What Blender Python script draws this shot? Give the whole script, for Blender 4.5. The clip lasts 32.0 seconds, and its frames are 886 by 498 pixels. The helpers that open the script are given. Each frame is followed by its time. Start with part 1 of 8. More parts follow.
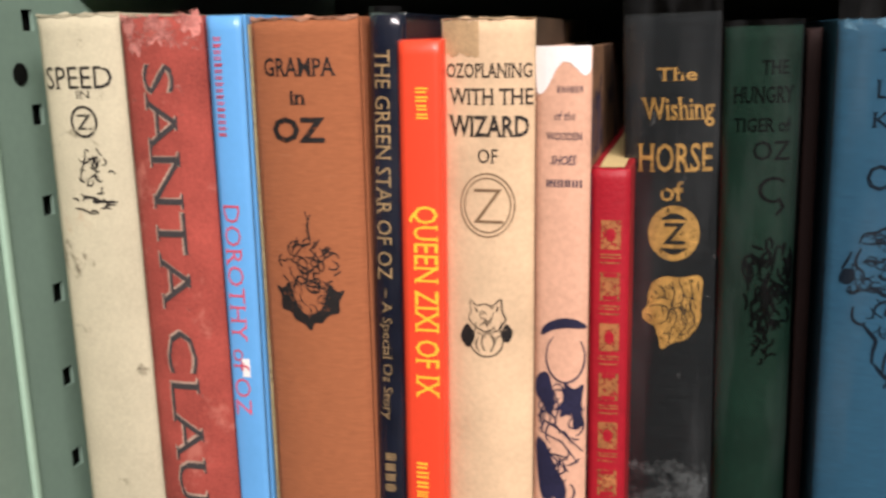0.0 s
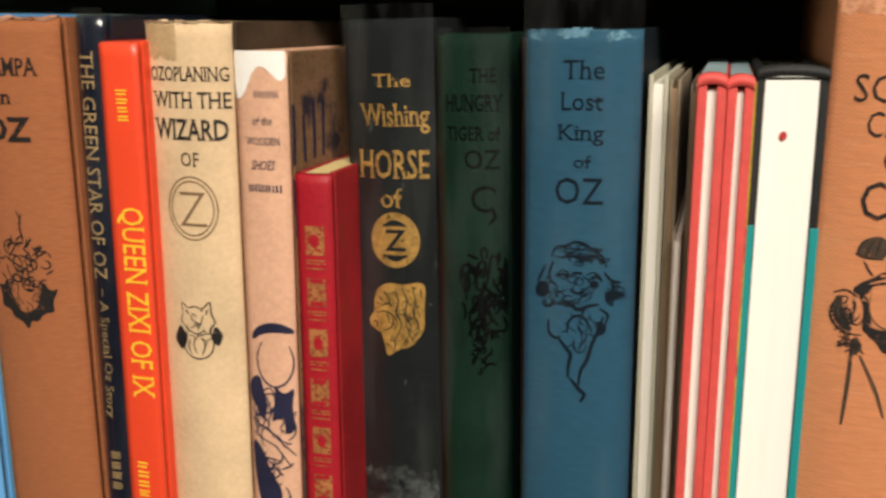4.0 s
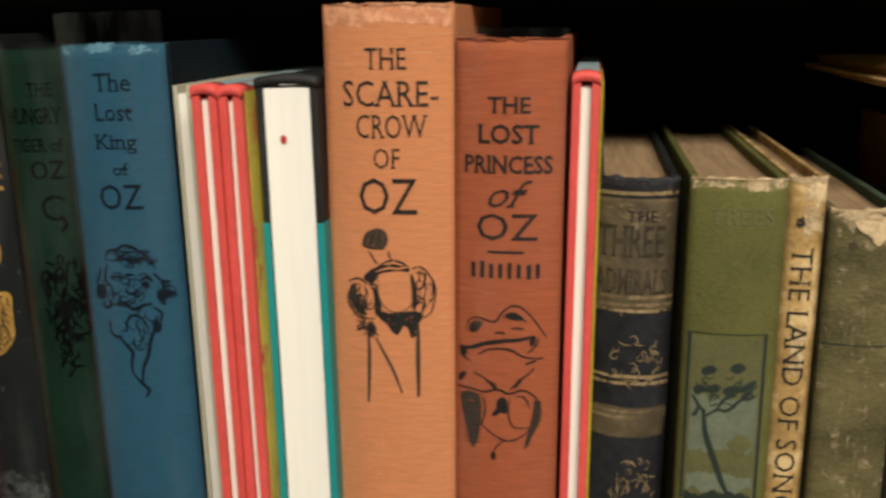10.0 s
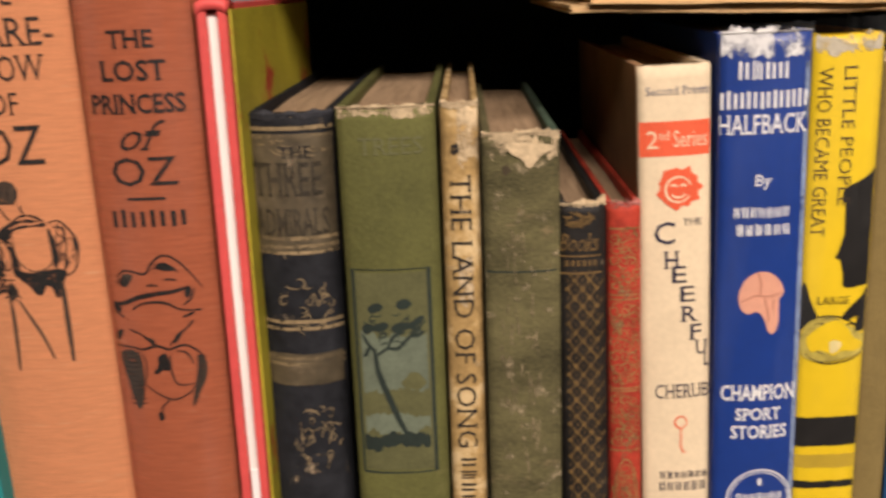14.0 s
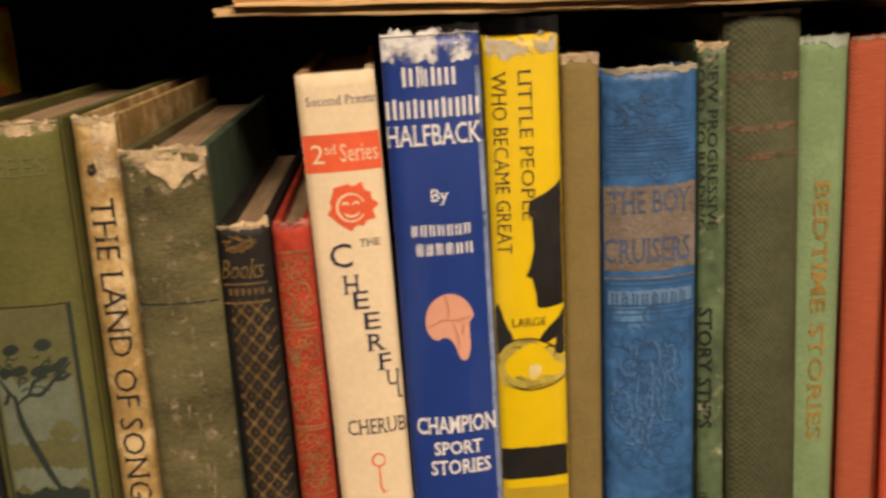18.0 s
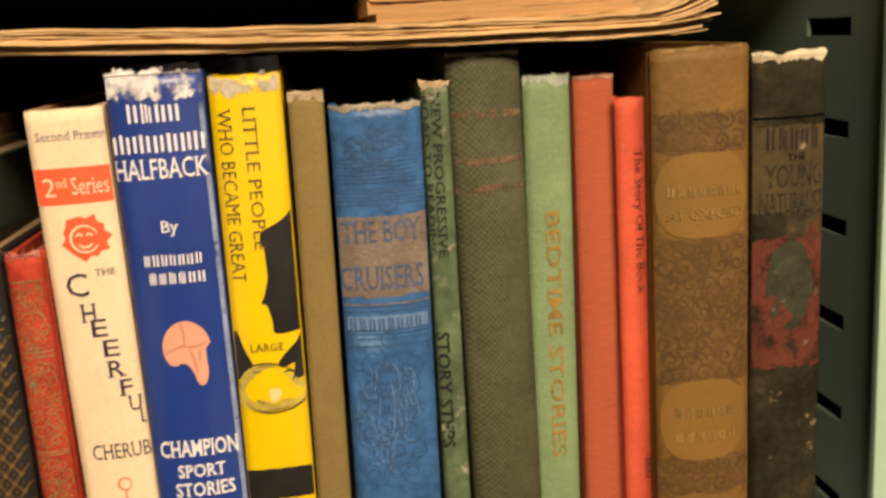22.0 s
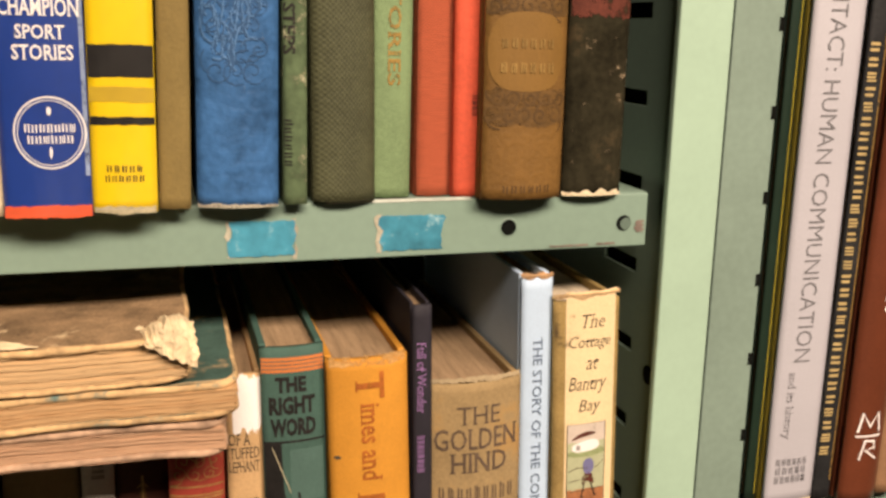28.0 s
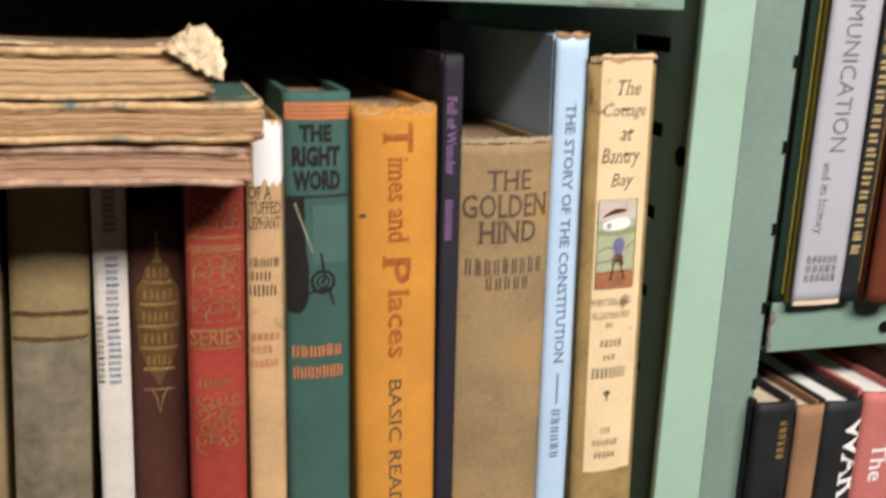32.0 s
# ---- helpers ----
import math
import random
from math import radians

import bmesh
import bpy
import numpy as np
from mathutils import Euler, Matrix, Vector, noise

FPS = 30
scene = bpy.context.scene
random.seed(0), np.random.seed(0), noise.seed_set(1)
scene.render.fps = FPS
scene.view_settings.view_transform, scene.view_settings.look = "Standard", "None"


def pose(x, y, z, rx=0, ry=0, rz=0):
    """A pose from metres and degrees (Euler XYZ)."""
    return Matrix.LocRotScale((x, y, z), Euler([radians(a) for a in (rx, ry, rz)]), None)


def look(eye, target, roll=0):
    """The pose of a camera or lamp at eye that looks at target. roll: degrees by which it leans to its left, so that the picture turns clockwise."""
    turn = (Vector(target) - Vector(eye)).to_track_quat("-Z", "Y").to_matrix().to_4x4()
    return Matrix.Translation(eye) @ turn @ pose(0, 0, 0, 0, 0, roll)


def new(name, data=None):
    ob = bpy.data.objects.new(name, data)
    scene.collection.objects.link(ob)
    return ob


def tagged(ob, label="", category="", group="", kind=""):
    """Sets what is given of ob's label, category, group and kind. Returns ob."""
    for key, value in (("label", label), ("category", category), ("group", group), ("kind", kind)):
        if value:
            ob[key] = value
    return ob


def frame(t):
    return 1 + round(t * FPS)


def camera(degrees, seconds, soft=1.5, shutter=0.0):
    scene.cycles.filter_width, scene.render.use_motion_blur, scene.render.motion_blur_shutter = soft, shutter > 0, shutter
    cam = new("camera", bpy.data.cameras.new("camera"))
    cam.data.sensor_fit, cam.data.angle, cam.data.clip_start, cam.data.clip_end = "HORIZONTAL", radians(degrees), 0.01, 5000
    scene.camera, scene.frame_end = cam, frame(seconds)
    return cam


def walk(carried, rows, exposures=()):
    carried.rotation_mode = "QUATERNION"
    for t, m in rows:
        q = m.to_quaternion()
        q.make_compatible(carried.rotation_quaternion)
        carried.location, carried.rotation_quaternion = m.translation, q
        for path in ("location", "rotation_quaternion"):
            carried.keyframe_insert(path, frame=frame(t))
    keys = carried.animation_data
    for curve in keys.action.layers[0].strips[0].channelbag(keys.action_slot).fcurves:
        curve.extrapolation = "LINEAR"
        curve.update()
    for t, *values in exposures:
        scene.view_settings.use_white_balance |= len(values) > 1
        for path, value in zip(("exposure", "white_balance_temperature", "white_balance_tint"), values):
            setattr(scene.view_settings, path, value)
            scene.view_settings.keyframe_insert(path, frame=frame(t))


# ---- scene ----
import collections

cam = camera(49.1, 32.0, soft=2.8, shutter=0.9)
PATH = [
    (0, (0.00284, 0.00185, 1.40060), (-0.49106, 1.89174, 0.97119), -1.522),
    (0.5, (0.00469, 0.00280, 1.40008), (-0.44395, 1.90328, 0.96774), -1.556),
    (1, (0.01776, 0.00747, 1.40226), (-0.42562, 1.90865, 0.96759), -1.734),
    (1.5, (0.03840, 0.01353, 1.40005), (-0.40424, 1.91272, 0.95602), -1.259),
    (2, (0.06247, 0.02232, 1.39950), (-0.43100, 1.90603, 0.94329), -1.030),
    (2.5, (0.07881, 0.02684, 1.40461), (-0.44757, 1.90125, 0.94690), -0.914),
    (4.5, (0.12289, 0.03524, 1.40460), (-0.42816, 1.90389, 0.95239), -0.507),
    (5, (0.13236, 0.03568, 1.40530), (-0.39806, 1.90991, 0.95151), -0.486),
    (5.5, (0.14228, 0.03587, 1.40358), (-0.37895, 1.91361, 0.95367), -0.505),
    (6, (0.15053, 0.03482, 1.40524), (-0.33942, 1.92041, 0.95301), -0.546),
    (6.5, (0.16197, 0.03552, 1.40616), (-0.30524, 1.92698, 0.95440), -0.863),
    (7, (0.17274, 0.03497, 1.40570), (-0.26585, 1.93372, 0.95585), -1.177),
    (7.5, (0.18236, 0.03459, 1.40648), (-0.23332, 1.93698, 0.95028), -1.381),
    (8, (0.19177, 0.03409, 1.40674), (-0.21198, 1.94037, 0.95611), -1.533),
    (8.5, (0.19987, 0.03403, 1.40577), (-0.18319, 1.94430, 0.95394), -1.607),
    (9, (0.20842, 0.03361, 1.40616), (-0.13977, 1.95236, 0.96214), -1.546),
    (9.5, (0.21890, 0.03522, 1.40507), (-0.11534, 1.95548, 0.95687), -1.563),
    (10, (0.23024, 0.03834, 1.40652), (-0.08031, 1.96103, 0.95174), -1.586),
    (10.5, (0.23773, 0.03991, 1.40595), (-0.05686, 1.96344, 0.94419), -1.495),
    (11, (0.24428, 0.04240, 1.40545), (-0.03633, 1.96437, 0.92867), -1.538),
    (11.5, (0.25504, 0.04572, 1.40205), (0.00069, 1.96858, 0.91429), -2.043),
    (12, (0.26430, 0.04799, 1.40189), (0.04973, 1.97025, 0.89309), -2.843),
    (12.5, (0.27233, 0.04880, 1.40031), (0.08715, 1.97228, 0.88465), -3.222),
    (13, (0.28145, 0.05039, 1.39538), (0.12397, 1.97585, 0.87789), -3.414),
    (13.5, (0.29193, 0.05421, 1.39111), (0.17395, 1.98382, 0.87858), -3.633),
    (14, (0.30138, 0.05804, 1.38982), (0.23198, 1.98734, 0.86734), -3.625),
    (14.5, (0.31224, 0.05970, 1.38449), (0.27895, 1.99758, 0.89103), -3.721),
    (15, (0.32105, 0.06173, 1.38395), (0.33428, 2.00241, 0.90067), -3.445),
    (15.5, (0.33398, 0.06588, 1.38328), (0.38979, 2.00508, 0.89707), -3.636),
    (17.5, (0.37000, 0.08254, 1.37906), (0.44983, 2.02059, 0.89163), -4.060),
    (18, (0.37983, 0.08385, 1.37968), (0.47490, 2.01854, 0.88178), -4.204),
    (18.5, (0.38606, 0.08280, 1.37871), (0.52717, 2.01493, 0.88177), -4.163),
    (19, (0.39556, 0.08249, 1.37727), (0.54669, 2.00900, 0.86181), -4.084),
    (19.5, (0.40542, 0.08064, 1.37289), (0.53409, 2.00287, 0.83581), -4.619),
    (20, (0.41443, 0.07813, 1.36691), (0.53369, 2.00892, 0.85914), -5.135),
    (20.5, (0.42109, 0.07487, 1.36782), (0.54812, 2.00853, 0.87301), -5.416),
    (21, (0.43176, 0.07218, 1.37422), (0.60914, 2.00842, 0.90572), -5.421),
    (21.5, (0.44094, 0.06772, 1.37481), (0.62637, 2.00596, 0.91782), -4.664),
    (22, (0.44585, 0.06350, 1.37752), (0.65034, 2.00330, 0.93555), -3.881),
    (22.5, (0.45265, 0.06245, 1.38117), (0.65700, 2.00456, 0.94938), -3.757),
    (23, (0.45849, 0.06269, 1.38102), (0.68441, 1.99829, 0.93112), -3.534),
    (23.5, (0.46262, 0.06132, 1.37311), (0.71114, 1.99042, 0.90748), -3.293),
    (24, (0.46131, 0.05818, 1.36291), (0.72856, 1.97890, 0.87362), -2.737),
    (24.5, (0.46165, 0.05806, 1.34499), (0.75364, 1.95658, 0.78787), -1.627),
    (25, (0.46546, 0.04832, 1.32541), (0.77777, 1.93385, 0.73611), -1.678),
    (25.5, (0.46593, 0.03425, 1.30724), (0.76971, 1.92473, 0.72949), -2.428),
    (26, (0.46560, 0.02943, 1.28437), (0.79550, 1.91193, 0.69501), -2.693),
    (26.5, (0.45650, 0.02919, 1.25863), (0.86184, 1.91127, 0.71690), -2.410),
    (28.5, (0.42742, 0.01207, 1.24094), (0.99391, 1.87841, 0.79839), 1.665),
    (29, (0.42503, 0.01031, 1.22791), (1.00194, 1.86822, 0.76383), 1.665),
    (29.5, (0.42334, 0.01643, 1.21671), (0.98717, 1.86244, 0.69293), 0.946),
    (30, (0.42232, 0.01736, 1.20870), (1.02507, 1.84275, 0.65678), 0.177),
    (30.5, (0.41968, 0.01423, 1.19859), (1.03588, 1.84026, 0.66388), 0.253),
    (31, (0.41362, 0.01627, 1.18521), (1.03929, 1.84207, 0.66080), 1.189),
    (31.5, (0.41350, 0.01734, 1.17304), (1.03493, 1.85336, 0.68022), 1.994),
    (32, (0.41197, 0.02005, 1.15864), (1.00408, 1.86399, 0.65934), 2.380),
]
walk(cam, [(t, look(eye, target, roll)) for t, eye, target, roll in PATH],
     exposures=[(0, 0.0, 6050, 24), (1, 0.0, 6300, 20), (2, -0.08, 6900, 24), (3.5, -0.2, 6500, 15), (5, -0.36, 6500, 11), (7, -0.38, 6500, 12), (9, -0.56, 6700, 0), (11, -0.50, 6400, 22), (13, -0.46, 6400, 24), (15.5, -0.17, 6800, 20), (17.5, -0.60, 7600, 23),
                (19, -0.40, 7900, 22), (21, -0.18, 8100, 22), (24, -0.2, 8500, 19), (25, 0.0, 9800, 22), (26, 0.12, 8000, 22), (29, -0.05, 7000, 25), (30, -0.07, 6100, 20), (32, -0.07, 5900, 18)])

# ---- light: one row of ceiling tubes across the aisle, behind the camera ----
world = bpy.data.worlds.new("world")
scene.world = world
world.use_nodes = True
world.node_tree.nodes["Background"].inputs[0].default_value = (0.9, 0.95, 1.0, 1)
world.node_tree.nodes["Background"].inputs[1].default_value = 0.006
scene.view_settings.exposure = 0.0


def lamp(name, eye, tilt, sx, sy, power, colour):
    data = bpy.data.lights.new(name, "AREA")
    data.shape, data.size, data.size_y, data.energy, data.color = "RECTANGLE", sx, sy, power, colour
    ob = new(name, data)
    ob.matrix_world = pose(*eye, tilt, 0, 0)
    return ob


lamp("ceiling_tube_light", (0.86, -1.25, 2.54), 47, 1.8, 0.40, 101, (1.0, 0.91, 0.76))


# ---- materials ----
def mat(name, colour, rough=0.8, scale=60.0, vary=0.10, bump=0.15, bscale=900.0, metal=0.0, spots=None, stretch=(1, 1, 1),
        weave=0.0, coat=0.0, spec=0.3, spot_size=0.5, spot_scale=25.0, gaps=0.0, gap_scale=130.0, thread=0.0):
    """A painted, cloth or paper surface: broad stains, fine grain, optional woven relief and worn spots."""
    m = bpy.data.materials.new(name)
    m.use_nodes = True
    n, l = m.node_tree.nodes, m.node_tree.links
    p = n["Principled BSDF"]
    p.inputs["Roughness"].default_value, p.inputs["Metallic"].default_value = rough, metal
    p.inputs["Specular IOR Level"].default_value = spec
    p.inputs["Coat Weight"].default_value, p.inputs["Coat Roughness"].default_value = coat, 0.12
    co = n.new("ShaderNodeTexCoord")
    info = n.new("ShaderNodeObjectInfo")
    mp = n.new("ShaderNodeMapping")
    mp.inputs["Scale"].default_value = stretch
    l.new(co.outputs["Object"], mp.inputs["Vector"])
    off = n.new("ShaderNodeVectorMath")
    off.operation = "ADD"
    l.new(mp.outputs[0], off.inputs[0])
    l.new(info.outputs["Random"], off.inputs[1])
    big = n.new("ShaderNodeTexNoise")
    big.inputs["Scale"].default_value, big.inputs["Detail"].default_value, big.inputs["Roughness"].default_value = scale, 6, 0.65
    fine = n.new("ShaderNodeTexNoise")
    fine.inputs["Scale"].default_value, fine.inputs["Detail"].default_value = bscale, 3
    for t in (big, fine):
        l.new(off.outputs[0], t.inputs["Vector"])
    mixed = n.new("ShaderNodeMath")
    mixed.operation = "ADD"
    half = n.new("ShaderNodeMath")
    half.operation, half.inputs[1].default_value = "MULTIPLY", 0.45
    l.new(fine.outputs[0], half.inputs[0])
    l.new(big.outputs[0], mixed.inputs[0])
    l.new(half.outputs[0], mixed.inputs[1])
    ramp = n.new("ShaderNodeValToRGB")
    e = ramp.color_ramp.elements
    e[0].position, e[1].position = 0.45, 0.98
    e[0].color = (*[c * (1 - vary) ** 2 for c in colour], 1)
    e[1].color = (*[min(1, c * (1 + vary)) for c in colour], 1)
    l.new(mixed.outputs[0], ramp.inputs[0])
    col = ramp.outputs[0]
    if spots:
        st = n.new("ShaderNodeTexNoise")
        st.inputs["Scale"].default_value, st.inputs["Detail"].default_value, st.inputs["Roughness"].default_value = spot_scale, 8, 0.7
        l.new(off.outputs[0], st.inputs["Vector"])
        r2 = n.new("ShaderNodeValToRGB")
        r2.color_ramp.elements[0].position, r2.color_ramp.elements[1].position = spot_size, spot_size + 0.09
        l.new(st.outputs[0], r2.inputs[0])
        mx = n.new("ShaderNodeMix")
        mx.data_type = "RGBA"
        l.new(r2.outputs[0], mx.inputs[0])
        l.new(col, mx.inputs[6])
        mx.inputs[7].default_value = (*spots, 1)
        col = mx.outputs[2]
    l.new(col, p.inputs["Base Color"])
    height = fine.outputs[0]
    if weave:
        sep = n.new("ShaderNodeSeparateXYZ")
        l.new(co.outputs["Object"], sep.inputs[0])
        waves = []
        girth = n.new("ShaderNodeMath")
        l.new(sep.outputs[0], girth.inputs[0])
        l.new(sep.outputs[1], girth.inputs[1])
        for source, f in ((girth.outputs[0], weave), (sep.outputs[2], weave * 0.85)):
            mul = n.new("ShaderNodeMath")
            mul.operation, mul.inputs[1].default_value = "MULTIPLY", f * 6.2832
            l.new(source, mul.inputs[0])
            sn = n.new("ShaderNodeMath")
            sn.operation = "SINE"
            l.new(mul.outputs[0], sn.inputs[0])
            waves.append(sn)
        ad = n.new("ShaderNodeMath")
        ad.operation = "MULTIPLY"
        l.new(waves[0].outputs[0], ad.inputs[0])
        l.new(waves[1].outputs[0], ad.inputs[1])
        ad2 = n.new("ShaderNodeMath")
        ad2.operation, ad2.inputs[1].default_value = "MULTIPLY_ADD", 0.16
        l.new(ad.outputs[0], ad2.inputs[0])
        l.new(fine.outputs[0], ad2.inputs[2])
        height = ad2.outputs[0]
        if thread:
            dye = n.new("ShaderNodeMath")
            dye.operation, dye.inputs[1].default_value = "MULTIPLY_ADD", thread
            l.new(ad.outputs[0], dye.inputs[0])
            l.new(mixed.outputs[0], dye.inputs[2])
            l.new(dye.outputs[0], ramp.inputs[0])
    if gaps:
        gt = n.new("ShaderNodeTexNoise")
        gt.inputs["Scale"].default_value, gt.inputs["Detail"].default_value, gt.inputs["Roughness"].default_value = gap_scale, 9, 0.72
        l.new(off.outputs[0], gt.inputs["Vector"])
        r3 = n.new("ShaderNodeValToRGB")
        r3.color_ramp.elements[0].position, r3.color_ramp.elements[1].position = gaps - 0.05, gaps + 0.07
        l.new(gt.outputs[0], r3.inputs[0])
        l.new(r3.outputs[0], p.inputs["Alpha"])
    bp = n.new("ShaderNodeBump")
    bp.inputs["Strength"].default_value, bp.inputs["Distance"].default_value = bump, 0.0006
    l.new(height, bp.inputs["Height"])
    l.new(bp.outputs[0], p.inputs["Normal"])
    return m


def pages_mat(name, colour, vary=0.25):
    """Edges of a block of leaves: thin uneven lines, one a leaf."""
    m = mat(name, colour, 0.9, 40, vary, 0.5, 500, stretch=(9, 0.6, 0.25), spec=0.1)
    return m


INK = mat("black_ink", (0.015, 0.013, 0.012), 0.7, 200, 0.3, 0.05, gaps=0.37, gap_scale=350)
GOLD = mat("gilt", (0.62, 0.37, 0.10), 0.42, 200, 0.35, 0.1, metal=0.45, gaps=0.38, gap_scale=300)
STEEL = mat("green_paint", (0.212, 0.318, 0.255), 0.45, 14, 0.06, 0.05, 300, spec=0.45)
# Lighter green for the upright's front face and the end panel's fold.
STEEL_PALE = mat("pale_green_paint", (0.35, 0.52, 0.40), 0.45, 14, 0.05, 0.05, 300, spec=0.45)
# Darker copy of the green: the recessed upright's shade is in the colour.
STEEL_SHADED = mat("shaded_green_paint", (0.20, 0.285, 0.235), 0.5, 14, 0.10, 0.05, 300, spec=0.4)
# Near-black filler: the dark inside holes and slots is put into its colour.
HOLE = mat("hole_shade_black", (0.006, 0.007, 0.006), 0.9, spec=0.05)
BACK = mat("depth_shade", (0.02, 0.02, 0.018), 0.8)
PAPER = pages_mat("aged_pages", (0.36, 0.245, 0.145))
PAPER_PALE = pages_mat("cream_pages", (0.62, 0.52, 0.38), 0.18)
PAPER_WHITE = pages_mat("white_pages", (0.82, 0.80, 0.74), 0.06)
FLOOR = mat("floor_vinyl", (0.08, 0.072, 0.06), 0.5, 6, 0.2)
WALL = mat("wall_paint", (0.17, 0.15, 0.125), 0.9, 5, 0.05)


# ---- mesh helpers ----
def mesh_of(name, verts, faces, material, smooth=False):
    me = bpy.data.meshes.new(name)
    me.from_pydata([tuple(v) for v in verts], [], faces)
    bm = bmesh.new()
    bm.from_mesh(me)
    bmesh.ops.recalc_face_normals(bm, faces=bm.faces)
    bm.to_mesh(me)
    bm.free()
    if smooth:
        for p in me.polygons:
            p.use_smooth = True
    if material:
        me.materials.append(material)
    me.update()
    return me


def part(name, data, parent, label=""):
    ob = new(name, data)
    ob.parent = parent
    return tagged(ob, label)


def box_mesh(name, lo, hi, material, bevel=0.0, jitter=0.0, cuts=0):
    bm = bmesh.new()
    bmesh.ops.create_cube(bm, size=1)
    for v in bm.verts:
        v.co = Vector([lo[i] + (v.co[i] + 0.5) * (hi[i] - lo[i]) for i in range(3)])
    if bevel:
        bmesh.ops.bevel(bm, geom=bm.edges[:], offset=bevel, segments=2, affect="EDGES", profile=0.6)
    if cuts:
        bmesh.ops.subdivide_edges(bm, edges=bm.edges[:], cuts=cuts, use_grid_fill=True)
    if jitter:
        for v in bm.verts:
            v.co += jitter * noise.noise_vector(v.co * 90)
    me = bpy.data.meshes.new(name)
    bm.to_mesh(me)
    bm.free()
    me.materials.append(material)
    return me


def solid(name, lo, hi, material, label="", category="", kind="structure", bevel=0.0):
    return tagged(new(name, box_mesh(name, lo, hi, material, bevel)), label, category, kind=kind)


# ---- setting ----
solid("floor", (-3, -2.6, -0.1), (3.5, 2.2, 0.0), FLOOR, "brown vinyl floor of the library aisle", "floor")
solid("ceiling", (-3, -2.6, 2.7), (3.5, 2.2, 2.8), WALL, "dim taupe ceiling over the library aisle", "ceiling")
solid("wall_south", (-3, -2.7, 0), (3.5, -2.6, 2.7), WALL, "plain taupe wall behind the aisle", "wall")
solid("wall_north", (-3, 2.2, 0), (3.5, 2.3, 2.7), WALL, "plain taupe wall behind the shelves", "wall")
solid("wall_west", (-3.1, -2.6, 0), (-3, 2.2, 2.7), WALL, "plain taupe end wall of the aisle", "wall")
solid("wall_east", (3.5, -2.6, 0), (3.6, 2.2, 2.7), WALL, "plain taupe end wall of the aisle", "wall")

X0, X1, XL = -0.257, 0.6285, 0.380     # inner faces of the bay, front of the shelf lips


def shelf(name, x0, x1, ztop, front, label, lip=0.0245):
    """A pressed-steel shelf: a flat deck with a turned-down front lip and punched holes."""
    top = tagged(new(name), label, "shelf")
    part("deck", box_mesh("deck", (x0, front + 0.002, ztop - 0.0015), (x1, front + 0.30, ztop), STEEL, 0), top)
    part("front_lip", box_mesh("front_lip", (x0, front, ztop - lip), (x1, front + 0.002, ztop - 0.0002), STEEL, 0.0006), top)
    part("lip_return", box_mesh("lip_return", (x0, front + 0.002, ztop - lip), (x1, front + 0.016, ztop - lip + 0.0015), STEEL, 0), top)
    return top


def slotted(name, x, face, y0, y1, z0, z1, sy0, sy1, sz, pitch, half, material, label, category):
    """An upright steel sheet in the plane x, with a column of punched slots that go through it. face: the way it looks, +1 or -1."""
    verts, faces = [], []

    def quad(a0, b0, a1, b1):
        n = len(verts)
        verts.extend([(x, a0, b0), (x, a1, b0), (x, a1, b1), (x, a0, b1)])
        faces.append((n, n + 1, n + 2, n + 3))

    quad(y0, z0, sy0, z1)
    quad(sy1, z0, y1, z1)
    zs = sorted(sz + pitch * k for k in range(-40, 40) if z0 + 0.02 < sz + pitch * k < z1 - 0.02)
    low = z0
    for c in zs:
        quad(sy0, low, sy1, c - half)
        low = c + half
        for a0, b0, a1, b1 in ((sy0, c - half, sy1, c - half), (sy0, c + half, sy1, c + half), (sy0, c - half, sy0, c + half), (sy1, c - half, sy1, c + half)):
            n = len(verts)
            verts.extend([(x, a0, b0), (x, a1, b1), (x - face * 0.0018, a1, b1), (x - face * 0.0018, a0, b0)])
            faces.append((n, n + 1, n + 2, n + 3))
    quad(sy0, low, sy1, z1)
    me = bpy.data.meshes.new(name)
    me.from_pydata(verts, [], faces)
    me.materials.append(material)
    return tagged(new(name, me), label, category, kind="structure")


def disc_mesh(name, r, material, n=20, depth=0.0):
    bm = bmesh.new()
    bmesh.ops.create_circle(bm, cap_ends=True, segments=n, radius=r)
    me = bpy.data.meshes.new(name)
    bm.to_mesh(me)
    bm.free()
    me.materials.append(material)
    return me


def lip_hole(shelf_ob, x, z, r, material, inner=True, front=XL):
    """A punched round hole in a lip: a rim that is bent in, and a black disc painted for the dark hollow."""
    verts, faces, n = [], [], 24
    for k in range(n):
        a = 2 * math.pi * k / n
        for rr, dy in ((r * 1.14, -0.0002), (r, -0.0004), (r * 0.97, -0.0003)):
            verts.append((x + rr * math.cos(a), front + dy, z + rr * math.sin(a)))
    for k in range(n):
        m = (k + 1) % n
        for q in (0, 1):
            faces.append((3 * k + q, 3 * m + q, 3 * m + q + 1, 3 * k + q + 1))
    if inner:
        part("hole_rim", mesh_of("hole_rim", verts, faces, STEEL), shelf_ob)
    d = part("hole", disc_mesh("hole", r * 0.98, material), shelf_ob)
    d.matrix_world = pose(x, front - 0.0003, z, 90, 0, 0)
    if not inner:
        # Disc in darker green: the shade within the hole is in its colour.
        d = part("hole_back", disc_mesh("hole_back", r * 0.74, mat("shaded_green_inside", (0.12, 0.18, 0.145), 0.6)), shelf_ob)
        d.matrix_world = pose(x + r * 0.26, front - 0.0004, z - r * 0.08, 90, 0, 0)


